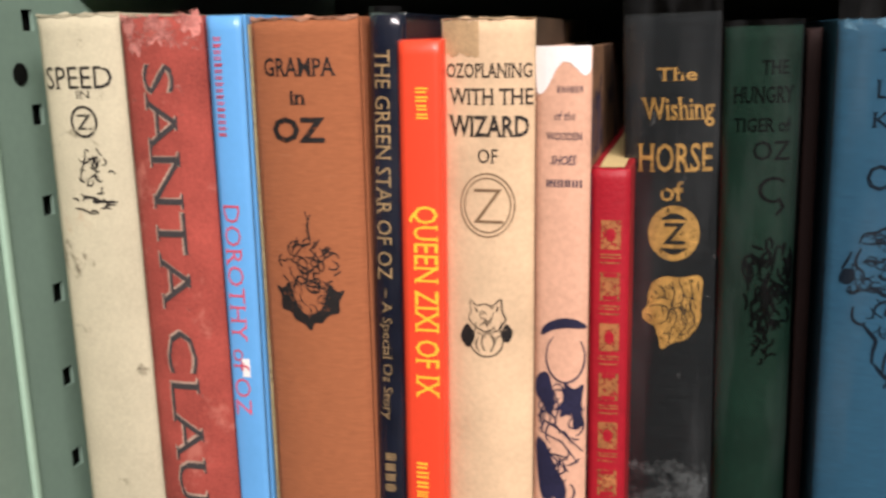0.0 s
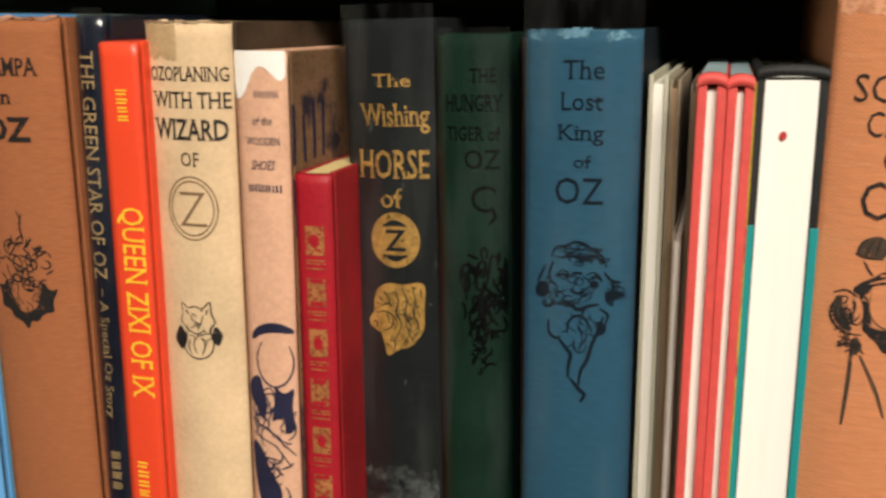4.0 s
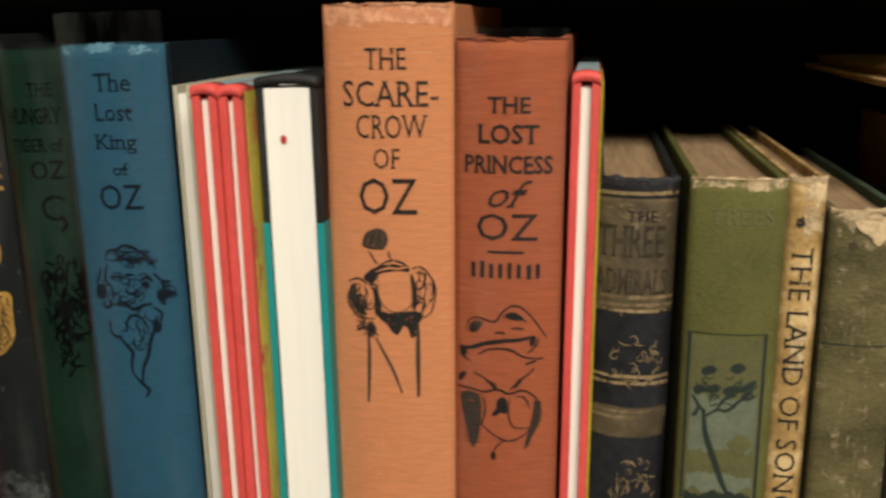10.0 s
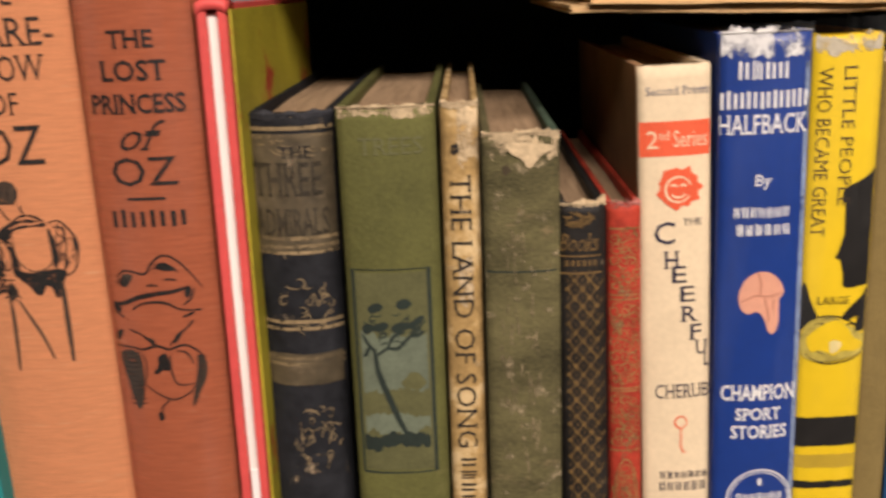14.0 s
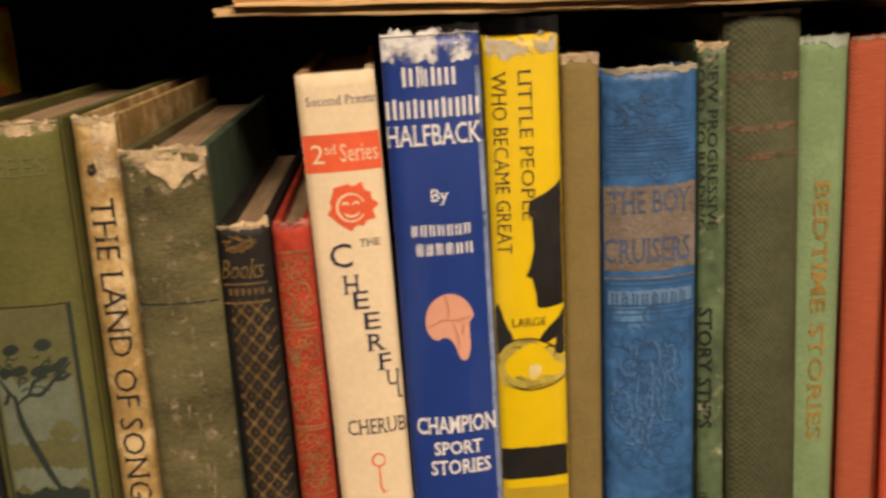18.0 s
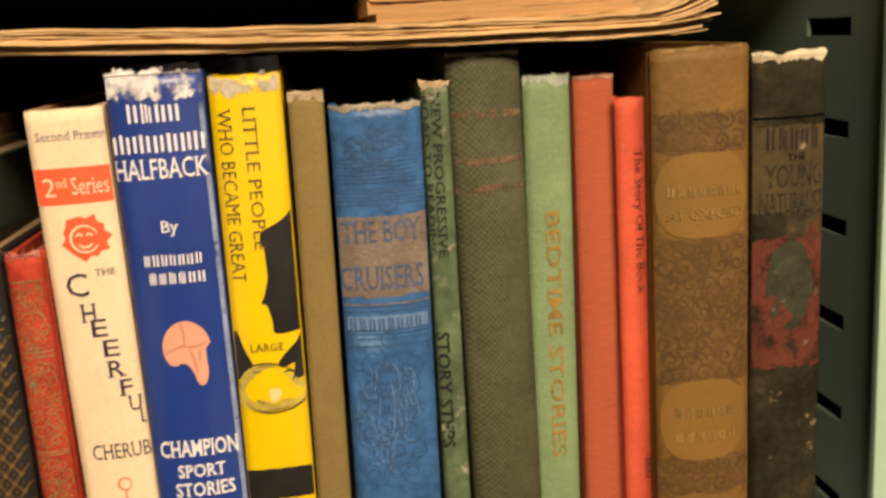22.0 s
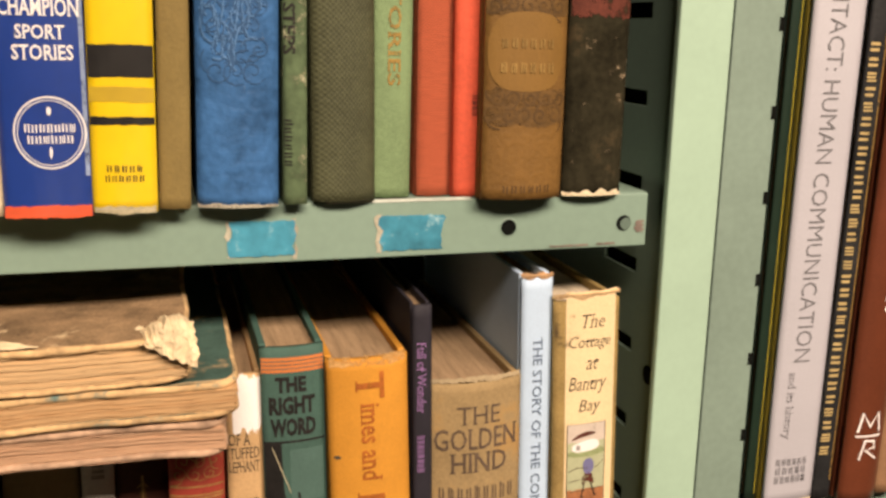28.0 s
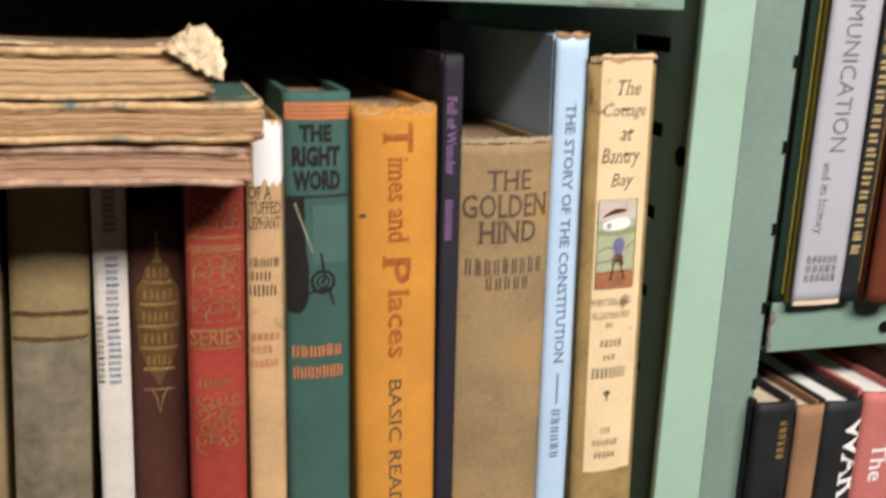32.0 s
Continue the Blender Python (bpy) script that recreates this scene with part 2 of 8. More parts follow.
TAPE = mat("blue_tape", (0.04, 0.27, 0.38), 0.55, 30, 0.28, 0.4, 200, spots=(0.30, 0.50, 0.54), spot_size=0.57, spot_scale=60)
GLUE = mat("tape_residue", (0.45, 0.43, 0.33), 0.8, 60, 0.3, 0.3)
CHIP = mat("chipped_rust", (0.19, 0.15, 0.125), 0.8, 90, 0.4)
RIM_PALE = mat("bare_scuff", (0.62, 0.68, 0.60), 0.4, 90, 0.2, metal=0.2)


def torn(name, parent, x0, z0, x1, z1, y, material, seed, rag=0.0012, thick=0.0002):
    """A flat torn scrap on a lip, with ragged ends."""
    rnd = random.Random(seed)
    n = 14
    pts = []
    for k in range(n):
        pts.append((x0 + (x1 - x0) * k / (n - 1), z0 + rnd.uniform(-0.25, 0.25) * rag))
    for k in range(6):
        pts.append((x1 + rnd.uniform(-1, 1) * rag, z0 + (z1 - z0) * (k + 0.5) / 6))
    for k in range(n):
        pts.append((x1 - (x1 - x0) * k / (n - 1), z1 + rnd.uniform(-0.25, 0.25) * rag))
    for k in range(6):
        pts.append((x0 + rnd.uniform(-1, 1) * rag, z1 - (z1 - z0) * (k + 0.5) / 6))
    verts = [(px, y, pz) for px, pz in pts] + [(px, y - thick, pz) for px, pz in pts]
    m = len(pts)
    faces = [tuple(range(m, 2 * m))] + [(k, (k + 1) % m, m + (k + 1) % m, m + k) for k in range(m)]
    return part(name, mesh_of(name, verts, faces, material), parent)


SHELF = shelf("shelf", X0 + 0.001, X1 - 0.002, 1.1808, XL, "green painted steel shelf of old books, torn blue tape on lip", 0.0228)
for hx in (0.5645, 0.6158):
    lip_hole(SHELF, hx, 1.1681, 0.0034, HOLE, hx < 0.6)
torn("blue_tape", SHELF, 0.4535, 1.1607, 0.4777, 1.1742, XL - 0.0002, TAPE, 3)
torn("blue_tape", SHELF, 0.5115, 1.1606, 0.5370, 1.1745, XL - 0.0002, TAPE, 8)
torn("tape_residue", SHELF, 0.4522, 1.1603, 0.4545, 1.1744, XL - 0.0001, GLUE, 5)
torn("tape_residue", SHELF, 0.4770, 1.1590, 0.4787, 1.1748, XL - 0.0001, GLUE, 6)
torn("tape_residue", SHELF, 0.5098, 1.1602, 0.5122, 1.1752, XL - 0.0001, GLUE, 7)
torn("paint_chip", SHELF, 0.583, 1.1590, 0.600, 1.1597, XL - 0.0001, CHIP, 9, 0.0006)
torn("paint_chip", SHELF, 0.604, 1.1592, 0.612, 1.1600, XL - 0.0001, CHIP, 10, 0.0006)
torn("paint_chip", SHELF, 0.6215, 1.164, 0.6250, 1.1690, XL - 0.0001, CHIP, 12, 0.001)
# Pale line along part of the lip's top edge.
torn("bare_scuff", SHELF, 0.4900, 1.1800, 0.5480, 1.1812, XL - 0.0001, RIM_PALE, 13, 0.0003)
shelf("shelf", X0 + 0.001, X1 - 0.002, 1.4450, XL, "green painted steel shelf above a row of books", 0.0228)
shelf("shelf", X0 + 0.001, X1 - 0.002, 0.8995, XL, "green painted steel shelf below old books and worn booklets", 0.0228)
SHELF_R = shelf("shelf", 0.6915, 1.57, 1.0275, 0.385, "green painted steel shelf of the neighbouring bay, holding newer books")
lip_hole(SHELF_R, 0.7575, 1.0117, 0.0034, HOLE, front=0.385)
torn("paint_chip", SHELF_R, 0.6914, 1.0045, 0.6930, 1.0235, 0.385 - 0.0001, CHIP, 21, 0.0012)
shelf("shelf", 0.6885, 1.57, 1.40, 0.385, "green painted steel upper shelf of the neighbouring bay")
shelf("shelf", 0.6885, 1.57, 0.745, 0.385, "green painted steel lower shelf of the neighbouring bay")
# Added backing; its near-black colour stands for the shade behind the books.
solid("back_panel", (X0, 0.70, 0.05), (1.6, 0.71, 2.2), BACK, "near-black sheet added for the dark depth behind the shelves", "panel")
# end panel on the one side, folded at its front edge; a black core painted for the hollow behind its slots
slotted("end_panel", X0, 1, 0.3215, 0.70, 0.02, 2.2, 0.344, 0.3512, 1.4110, 0.0376, 0.0042, STEEL, "green painted steel end panel with a column of slots", "panel")
solid("end_panel_fold", (X0 - 0.03, 0.3180, 0.02), (X0 + 0.0012, 0.3215, 2.2), STEEL_PALE, "pale front fold of the end panel", "panel", bevel=0.0012)
solid("end_panel_flange", (X0 - 0.06, 0.24, 0.02), (X0 - 0.0005, 0.3178, 2.2), STEEL, "green painted steel flange before the end panel", "panel", bevel=0.002)
solid("end_panel_core", (X0 - 0.03, 0.3217, 0.02), (X0 - 0.005, 0.70, 2.2), HOLE, "black box painted for the dark hollow behind the end panel", "panel")
h = tagged(new("round_hole", disc_mesh("round_hole", 0.0045, HOLE)), "black disc painted for a small round hole in the end panel", "hole", kind="structure")
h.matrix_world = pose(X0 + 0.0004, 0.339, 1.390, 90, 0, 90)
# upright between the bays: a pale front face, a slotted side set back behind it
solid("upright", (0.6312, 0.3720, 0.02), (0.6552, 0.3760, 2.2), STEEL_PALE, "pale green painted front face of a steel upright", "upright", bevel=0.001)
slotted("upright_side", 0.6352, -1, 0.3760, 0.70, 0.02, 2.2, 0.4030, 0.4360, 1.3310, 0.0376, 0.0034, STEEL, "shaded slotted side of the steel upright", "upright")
solid("upright_core", (0.6400, 0.3762, 0.02), (0.6545, 0.70, 2.2), HOLE, "black box painted for the dark hollow inside the upright", "upright")
h = tagged(new("round_hole", disc_mesh("round_hole", 0.0045, HOLE)), "black disc painted for a small round hole in the upright", "hole", kind="structure")
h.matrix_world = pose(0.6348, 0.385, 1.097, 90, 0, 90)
solid("upright_neighbour", (0.6640, 0.3850, 0.02), (0.6880, 0.3870, 2.2), STEEL_SHADED, "green painted steel upright of the neighbouring bay", "upright", bevel=0.0008)
solid("upright_neighbour_side", (0.6640, 0.3870, 0.02), (0.6660, 0.70, 2.2), STEEL, "side of the neighbouring steel upright", "upright")
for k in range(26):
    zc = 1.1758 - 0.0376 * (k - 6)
    solid("slot", (0.6858, 0.3846, zc - 0.0028), (0.6883, 0.3875, zc + 0.0028), HOLE, "black block painted for a punched slot at the upright's edge", "slot")


SURF, SPINE = {}, {}


def spine_y(b, u, v):
    """The surface of a spine, in the book's own space, at u across and v up."""
    w, bulge, sd = SURF[b.name]
    s = max(-1.0, min(1.0, 2 * u / w))
    return -bulge * (1 - abs(s) ** 2.4) + 0.0004 * noise.noise((u * 60 + sd, v * 14, sd))


def conform(b, name, pts, faces, material, label="", lift=0.0005, split=0.003):
    """Lays a flat drawing (points across and up) on a book's spine as a thin skin."""
    bm = bmesh.new()
    rim = SURF[b.name][0] / 2 - 0.0002
    vs = [bm.verts.new((max(-rim, min(rim, p[0])), 0, p[1])) for p in pts]
    for f in faces:
        if len(set(f)) > 2:
            try:
                bm.faces.new([vs[k] for k in f])
            except ValueError:
                pass
    bmesh.ops.triangulate(bm, faces=bm.faces[:])
    for _ in range(3):
        long = [e for e in bm.edges if abs(e.verts[0].co.x - e.verts[1].co.x) > split or e.calc_length() > 4 * split]
        if not long:
            break
        bmesh.ops.subdivide_edges(bm, edges=long, cuts=1)
        bmesh.ops.triangulate(bm, faces=bm.faces[:])
    for v in bm.verts:
        v.co.y = spine_y(b, v.co.x, v.co.z) - lift * 0.42
    for f in bm.faces:
        f.normal_update()
        if f.normal.y > 0:
            f.normal_flip()
    me = bpy.data.meshes.new(name)
    bm.to_mesh(me)
    bm.free()
    me.materials.append(material)
    return part(name, me, SPINE[b.name], label)


def write(b, text, u, v, w, h, material, turn=0, weight=0.0, name="title", slant=0.0, label="", serif=True):
    """Lettering that fills a box w wide and h high about (u, v); turn 90: it reads downwards."""
    cu = bpy.data.curves.new("lettering", "FONT")
    cu.body, cu.resolution_u, cu.offset, cu.shear = text, 2, weight * 0.5 - 0.008, slant
    ob = bpy.data.objects.new("lettering", cu)
    scene.collection.objects.link(ob)
    me = ob.to_mesh()
    co = [(q.co.x, q.co.y) for q in me.vertices]
    faces = [tuple(p.vertices) for p in me.polygons]
    if serif:
        count = collections.Counter(tuple(sorted(k)) for f in faces for k in zip(f, f[1:] + f[:1]))
        for f in faces[:]:
            mid = sum(co[k][1] for k in f) / len(f)
            for a, c in zip(f, f[1:] + f[:1]):
                (ax, ay), (cx, cy) = co[a], co[c]
                if count[tuple(sorted((a, c)))] == 1 and abs(ay - cy) < 0.002 and 0.05 < abs(ax - cx) < 0.19:
                    up, q0, q1, n = (1 if mid > ay else -1), min(ax, cx) - 0.060, max(ax, cx) + 0.060, len(co)
                    co += [(q0, ay), (q1, ay), (q1, ay + up * 0.035), ((q0 + q1) / 2, ay + up * 0.07), (q0, ay + up * 0.035)]
                    faces.append((n, n + 1, n + 2, n + 3, n + 4))
    ob.to_mesh_clear()
    bpy.data.objects.remove(ob)
    bpy.data.curves.remove(cu)
    xs, ys = [c[0] for c in co], [c[1] for c in co]
    cx, cy, sx, sy = (min(xs) + max(xs)) / 2, (min(ys) + max(ys)) / 2, max(xs) - min(xs), max(ys) - min(ys)
    if turn:
        pts = [(u + (y - cy) / sy * w, v - (x - cx) / sx * h) for x, y in co]
    else:
        pts = [(u + (x - cx) / sx * w, v + (y - cy) / sy * h) for x, y in co]
    return tagged(conform(b, name, pts, faces, material, label, 0.0007), kind="stuff" if len(text) > 9 else "")


def bars(b, count, u, v, w, h, material, turn=0, seed=1, name="text_line", fill=0.62):
    """Writing that is not spelt out: rows of thin plain bars, two or three to a letter's width."""
    rnd = random.Random(seed)
    pts, faces = [], []
    for k in range(count):
        spans = rnd.choice(((-0.42, -0.16, 0.14, 0.40), (-0.38, -0.10, 0.16, 0.42), (-0.40, -0.20, -0.06, 0.12, 0.24, 0.42)))
        for s0, s1 in zip(spans[::2], spans[1::2]):
            a0, a1 = (k + 0.5 + s0 * fill / 0.5 * 0.62) / count - 0.5, (k + 0.5 + s1 * fill / 0.5 * 0.62) / count - 0.5
            e0, e1 = -0.5 + rnd.uniform(0, 0.08), 0.5 - rnd.uniform(0, 0.16)
            n = len(pts)
            if turn:
                pts += [(u + e0 * w, v - a0 * h), (u + e1 * w, v - a0 * h), (u + e1 * w, v - a1 * h), (u + e0 * w, v - a1 * h)]
            else:
                pts += [(u + a0 * w, v + e0 * h), (u + a1 * w, v + e0 * h), (u + a1 * w, v + e1 * h), (u + a0 * w, v + e1 * h)]
            faces.append((n, n + 1, n + 2, n + 3))
    return tagged(conform(b, name, pts, faces, material, "", 0.0006), kind="stuff")


def smoothed(pts, rounds=2):
    for _ in range(rounds):
        out = []
        for k, p in enumerate(pts):
            q = pts[(k + 1) % len(pts)]
            out += [(0.75 * p[0] + 0.25 * q[0], 0.75 * p[1] + 0.25 * q[1]), (0.25 * p[0] + 0.75 * q[0], 0.25 * p[1] + 0.75 * q[1])]
        pts = out
    return pts


def patch(b, u, v, w, h, material, name="band", label="", rag=0.0, seed=1, lift=0.0003):
    """A rectangle on a spine; rag: how far its upper and lower edges wander."""
    n = max(6, int(w / 0.0005)) if rag else max(6, int(w / 0.002))
    pts, faces = [], []
    for k in range(n + 1):
        x = u - w / 2 + w * k / n
        a = rag * (noise.noise((x * 180, seed * 7.3, 0.5)) + 0.7 * noise.noise((x * 600, seed * 3.1, 4)) + 0.5 * noise.noise((x * 1900, seed, 2)))
        c = rag * (noise.noise((x * 180, seed * 5.9, 9.5)) + 0.7 * noise.noise((x * 600, seed * 2.7, 8)) + 0.5 * noise.noise((x * 1900, seed, 7)))
        pts += [(x, v - h / 2 + a), (x, v + h / 2 + c)]
    for k in range(n):
        faces.append((2 * k, 2 * k + 2, 2 * k + 3, 2 * k + 1))
    return conform(b, name, pts, faces, material, label, lift)


def shape(b, pts, u, v, w, h, material, name="ornament", label="", lift=0.0005):
    """A filled outline; its points run from -1 to 1 in the box."""
    pts = smoothed(pts)
    return conform(b, name, [(u + x * w / 2, v + y * h / 2) for x, y in pts], [tuple(range(len(pts)))], material, label, lift)


def strokes(b, lines, u, v, w, h, material, thick=0.0006, name="ornament", label="", lift=0.0006):
    """Drawn lines, each a ribbon that thins at its ends; points run from -1 to 1 in the box."""
    pts, faces = [], []
    for line in lines:
        q = [Vector((u + x * w / 2, v + y * h / 2)) for x, y in line]
        n0, m = len(pts), len(q)
        for k, p in enumerate(q):
            d = (q[min(k + 1, m - 1)] - q[max(k - 1, 0)])
            d = d.normalized() if d.length > 1e-9 else Vector((1, 0))
            t = thick / 2 * (0.45 + 0.55 * math.sin(math.pi * (k + 0.5) / m)) if m > 2 else thick / 2
            pts += [(p.x - d.y * t, p.y + d.x * t), (p.x + d.y * t, p.y - d.x * t)]
        for k in range(m - 1):
            a = n0 + 2 * k
            faces.append((a, a + 1, a + 3, a + 2))
    return tagged(conform(b, name, pts, faces, material, label, lift, 0.006), kind="stuff" if len(lines) > 3 else "")


def arc(cx, cy, rx, ry, a0=0, a1=360, n=18):
    return [(cx + rx * math.cos(radians(a0 + (a1 - a0) * k / n)), cy + ry * math.sin(radians(a0 + (a1 - a0) * k / n))) for k in range(n + 1)]


def ring(b, u, v, rx, ry, thick, material, name="ring"):
    out, inn = arc(0, 0, rx, ry, 0, 360, 32)[:-1], arc(0, 0, rx - thick, ry - thick, 0, 360, 32)[:-1]
    pts = [(u + x, v + y) for x, y in out + inn]
    return conform(b, name, pts, [(k, (k + 1) % 32, 32 + (k + 1) % 32, 32 + k) for k in range(32)], material, "", 0.0006)


def scribble(b, u, v, w, h, material, count=30, seed=1, thick=0.0007, curl=1.0, name="ornament", label="", step=0.22, reach=1.0):
    """Loose pen work inside an oval: many short curling lines."""
    rnd = random.Random(seed)
    lines = []
    while len(lines) < count:
        a, r = rnd.uniform(0, 2 * math.pi), math.sqrt(rnd.random()) * reach
        x, y, d = r * math.cos(a), r * math.sin(a), rnd.uniform(0, 2 * math.pi)
        turn = rnd.uniform(-1, 1) * curl
        line = [(x, y)]
        for _ in range(rnd.randint(3, 7)):
            d += turn + rnd.uniform(-0.3, 0.3)
            x, y = x + step * math.cos(d) * 0.6, y + step * math.sin(d) * 0.6
            if x * x + y * y > 1.05:
                break
            line.append((x, y))
        if len(line) > 2:
            lines.append(line)
    return strokes(b, lines, u, v, w, h, material, thick, name, label)


def scrolls(b, v0, v1, w, material, cell=0.0046, thick=0.0005, seed=1, name="embossed_scroll"):
    """Rows of pressed spiral curls that fill a band of a spine, each with a trailing stem."""
    rnd = random.Random(seed)
    lines = []
    rows, cols = max(1, round((v1 - v0) / cell)), max(3, round(w / cell))
    for r in range(rows):
        for c in range(cols):
            cx, cy = -w / 2 + w * (c + 0.5 + 0.3 * (r % 2) - 0.15) / cols, v0 + (v1 - v0) * (r + 0.5) / rows
            hand, a0, size = rnd.choice((-1, 1)), rnd.uniform(0, 6.28), cell * rnd.uniform(0.50, 0.66)
            lines.append([(cx + size * (1 - k / 15) * math.cos(a0 + hand * k * 0.62), cy + size * (1 - k / 15) * math.sin(a0 + hand * k * 0.62)) for k in range(14)])
            d = a0 + rnd.uniform(2, 4)
            lines.append([(cx + size * (0.5 + 0.3 * k) * math.cos(d + 0.35 * hand * k), cy + size * (0.5 + 0.3 * k) * math.sin(d + 0.35 * hand * k)) for k in range(5)])
    return strokes(b, lines, 0, 0, 2, 2, material, thick, name)


def blob(seed, n=18, rough=0.35):
    rnd = random.Random(seed)
    p = rnd.random() * 30
    return [(math.cos(a) * (1 - rough * (0.5 + noise.noise((math.cos(a) * 1.6 + p, math.sin(a) * 1.6, p)))),
             math.sin(a) * (1 - rough * (0.5 + noise.noise((math.cos(a) * 1.6 + p, math.sin(a) * 1.6, p + 5)))))
            for a in [2 * math.pi * k / n for k in range(n)]]


def fray(b, h, material, seed=1, tall=0.0035, deep=0.006, at_top=True, name="frayed_edge", label="", tufts=10):
    """A torn cloth end at a spine's head or tail: an uneven skin over the edge, with threads and flaps that stand up."""
    w, bulge, sd = SURF[b.name]
    rnd = random.Random(seed)
    n = 60
    verts, faces = [], []
    sgn = 1 if at_top else -1
    base = h if at_top else 0
    for k in range(n + 1):
        u = -w / 2 + w * k / n
        low = base - sgn * deep * (0.15 + 0.8 * abs(noise.noise((u * 150, seed * 1.7, 2))) + 0.25 * abs(noise.noise((u * 500, seed * 1.7, 5))))
        top = base + sgn * tall * max(0.0, 0.2 + noise.noise((u * 200, seed * 2.9, 6)) + 0.25 * noise.noise((u * 600, seed * 2.9, 3)))
        y0, y1 = spine_y(b, u, low) - 0.00025, spine_y(b, u, base) - 0.0005
        verts += [(u, y0, low), (u, y1 - 0.0004 * rnd.random(), base), (u, y1 + 0.0006 + 0.0012 * rnd.random(), top), (u, y1 + 0.003, base - sgn * 0.0008)]
    for k in range(n):
        for q in range(3):
            a = 4 * k + q
            faces.append((a, a + 4, a + 5, a + 1))
    for _ in range(tufts // 2):
        u = rnd.uniform(-0.48, 0.48) * w
        y = spine_y(b, u, base) - 0.0003
        m = len(verts)
        dx, dz, dy = rnd.uniform(-0.0022, 0.0022), sgn * rnd.uniform(0.0005, tall * 0.75), rnd.uniform(-0.0012, 0.0015)
        t = rnd.uniform(0.0003, 0.0011)
        verts += [(u - t, y, base - sgn * 0.001), (u + t, y, base - sgn * 0.001), (u + t * 0.6 + dx * 0.5, y + dy * 0.4, base + dz * 0.6), (u + dx, y + dy, base + dz)]
        faces += [(m, m + 1, m + 2), (m, m + 2, m + 3)]
    return tagged(part(name, mesh_of(name, verts, faces, material, False), SPINE[b.name], label), kind="stuff")


def book(label, x, w, h, y, lean, z, cover, depth=0.16, bulge=0.003, leaf=None, group="books on the shelf", top=0.0035, side=None, back=None):
    ob = tagged(new("book"), label, "book", group)
    ob.matrix_world = pose(x, y + bulge, z + abs(math.sin(radians(lean))) * w / 2, 0, lean, 0)
    sd = random.random() * 50
    SURF[ob.name] = (w, bulge, sd)
    c = min(0.0028, w * 0.18)
    nx, nz = max(6, int(w / 0.0025)), 40
    verts, faces = [], []
    for layer in (0, 1):
        for j in range(nz + 1):
            for i in range(nx + 1):
                s = 2 * i / nx - 1
                px = s * w / 2
                pz = h * j / nz
                py = spine_y(ob, px, pz) + (c * 0.7 if layer else 0)
                if j in (0, nz) and layer == 0:
                    pz += (-0.0012 if j == nz else 0.0006) * (0.6 + noise.noise((px * 260, sd, j)))
                verts.append((px * (0.999 if layer else 1), py, pz))
    n1 = (nx + 1) * (nz + 1)
    idx = lambda layer, i, j: layer * n1 + j * (nx + 1) + i
    for j in range(nz):
        for i in range(nx):
            faces.append((idx(0, i, j), idx(0, i + 1, j), idx(0, i + 1, j + 1), idx(0, i, j + 1)))
            faces.append((idx(1, i, j), idx(1, i, j + 1), idx(1, i + 1, j + 1), idx(1, i + 1, j)))
    for i in range(nx):
        for j in (0, nz):
            faces.append((idx(0, i, j), idx(0, i + 1, j), idx(1, i + 1, j), idx(1, i, j)))
    for j in range(nz):
        for i in (0, nx):
            faces.append((idx(0, i, j), idx(0, i, j + 1), idx(1, i, j + 1), idx(1, i, j)))
    SPINE[ob.name] = part("spine", mesh_of("spine", verts, faces, cover, True), ob)
    part("back_cover", box_mesh("back_cover", (-w / 2, 0.004, 0), (-w / 2 + c, depth, h), back or cover, 0.0005), ob)
    part("front_cover", box_mesh("front_cover", (w / 2 - c, 0.004, 0), (w / 2, depth, h), side or cover, 0.0005), ob)
    part("page_block", box_mesh("page_block", (-w / 2 + c, 0.002, 0.003), (w / 2 - c, depth - 0.004, h - top), leaf or PAPER, 0, 0.0006, 4), ob)
    return ob


# ---- book cloths, papers and inks ----
CREAM = mat("cream_cloth", (0.57, 0.535, 0.375), 0.85, 22, 0.10, 0.25, 700, weave=1100, spots=(0.50, 0.40, 0.26), spot_size=0.68, spot_scale=30)
TAN = mat("tan_jacket_paper", (0.68, 0.50, 0.31), 0.75, 30, 0.12, 0.2, 500, spots=(0.52, 0.36, 0.20), spot_size=0.66, spot_scale=40)
TAN_DARK = mat("browned_paper", (0.52, 0.36, 0.19), 0.85, 60, 0.2)
RED_CLOTH = mat("faded_red_cloth", (0.37, 0.072, 0.052), 0.85, 35, 0.26, 0.4, 900, weave=1000, spots=(0.48, 0.15, 0.11), spot_size=0.58, spot_scale=45)
RED_PALE = mat("bleached_red_cloth", (0.62, 0.24, 0.20), 0.9, 60, 0.2, 0.5, weave=1000, gaps=0.50)
SKY = mat("light_blue_gloss_paper", (0.13, 0.40, 0.78), 0.35, 20, 0.04, 0.05, 400, spec=0.5, coat=0.2)
PINK_INK = mat("coral_ink", (0.66, 0.10, 0.15), 0.6, 80, 0.2)
RUST = mat("rust_cloth", (0.40, 0.140, 0.056), 0.85, 40, 0.16, 0.45, 900, weave=900, stretch=(5, 5, 60), thread=0.10, spots=(0.47, 0.19, 0.09), spot_size=0.62, spot_scale=14)
RUST_PALE = mat("rubbed_rust_cloth", (0.55, 0.28, 0.17), 0.9, 60, 0.2, 0.5, weave=900)
NAVY_GLOSS = mat("dark_navy_gloss_jacket", (0.010, 0.014, 0.028), 0.22, 25, 0.3, 0.35, 120, spec=0.6, coat=0.8)
GOLD_INK = mat("dull_gold_ink", (0.42, 0.29, 0.13), 0.6, 100, 0.3)
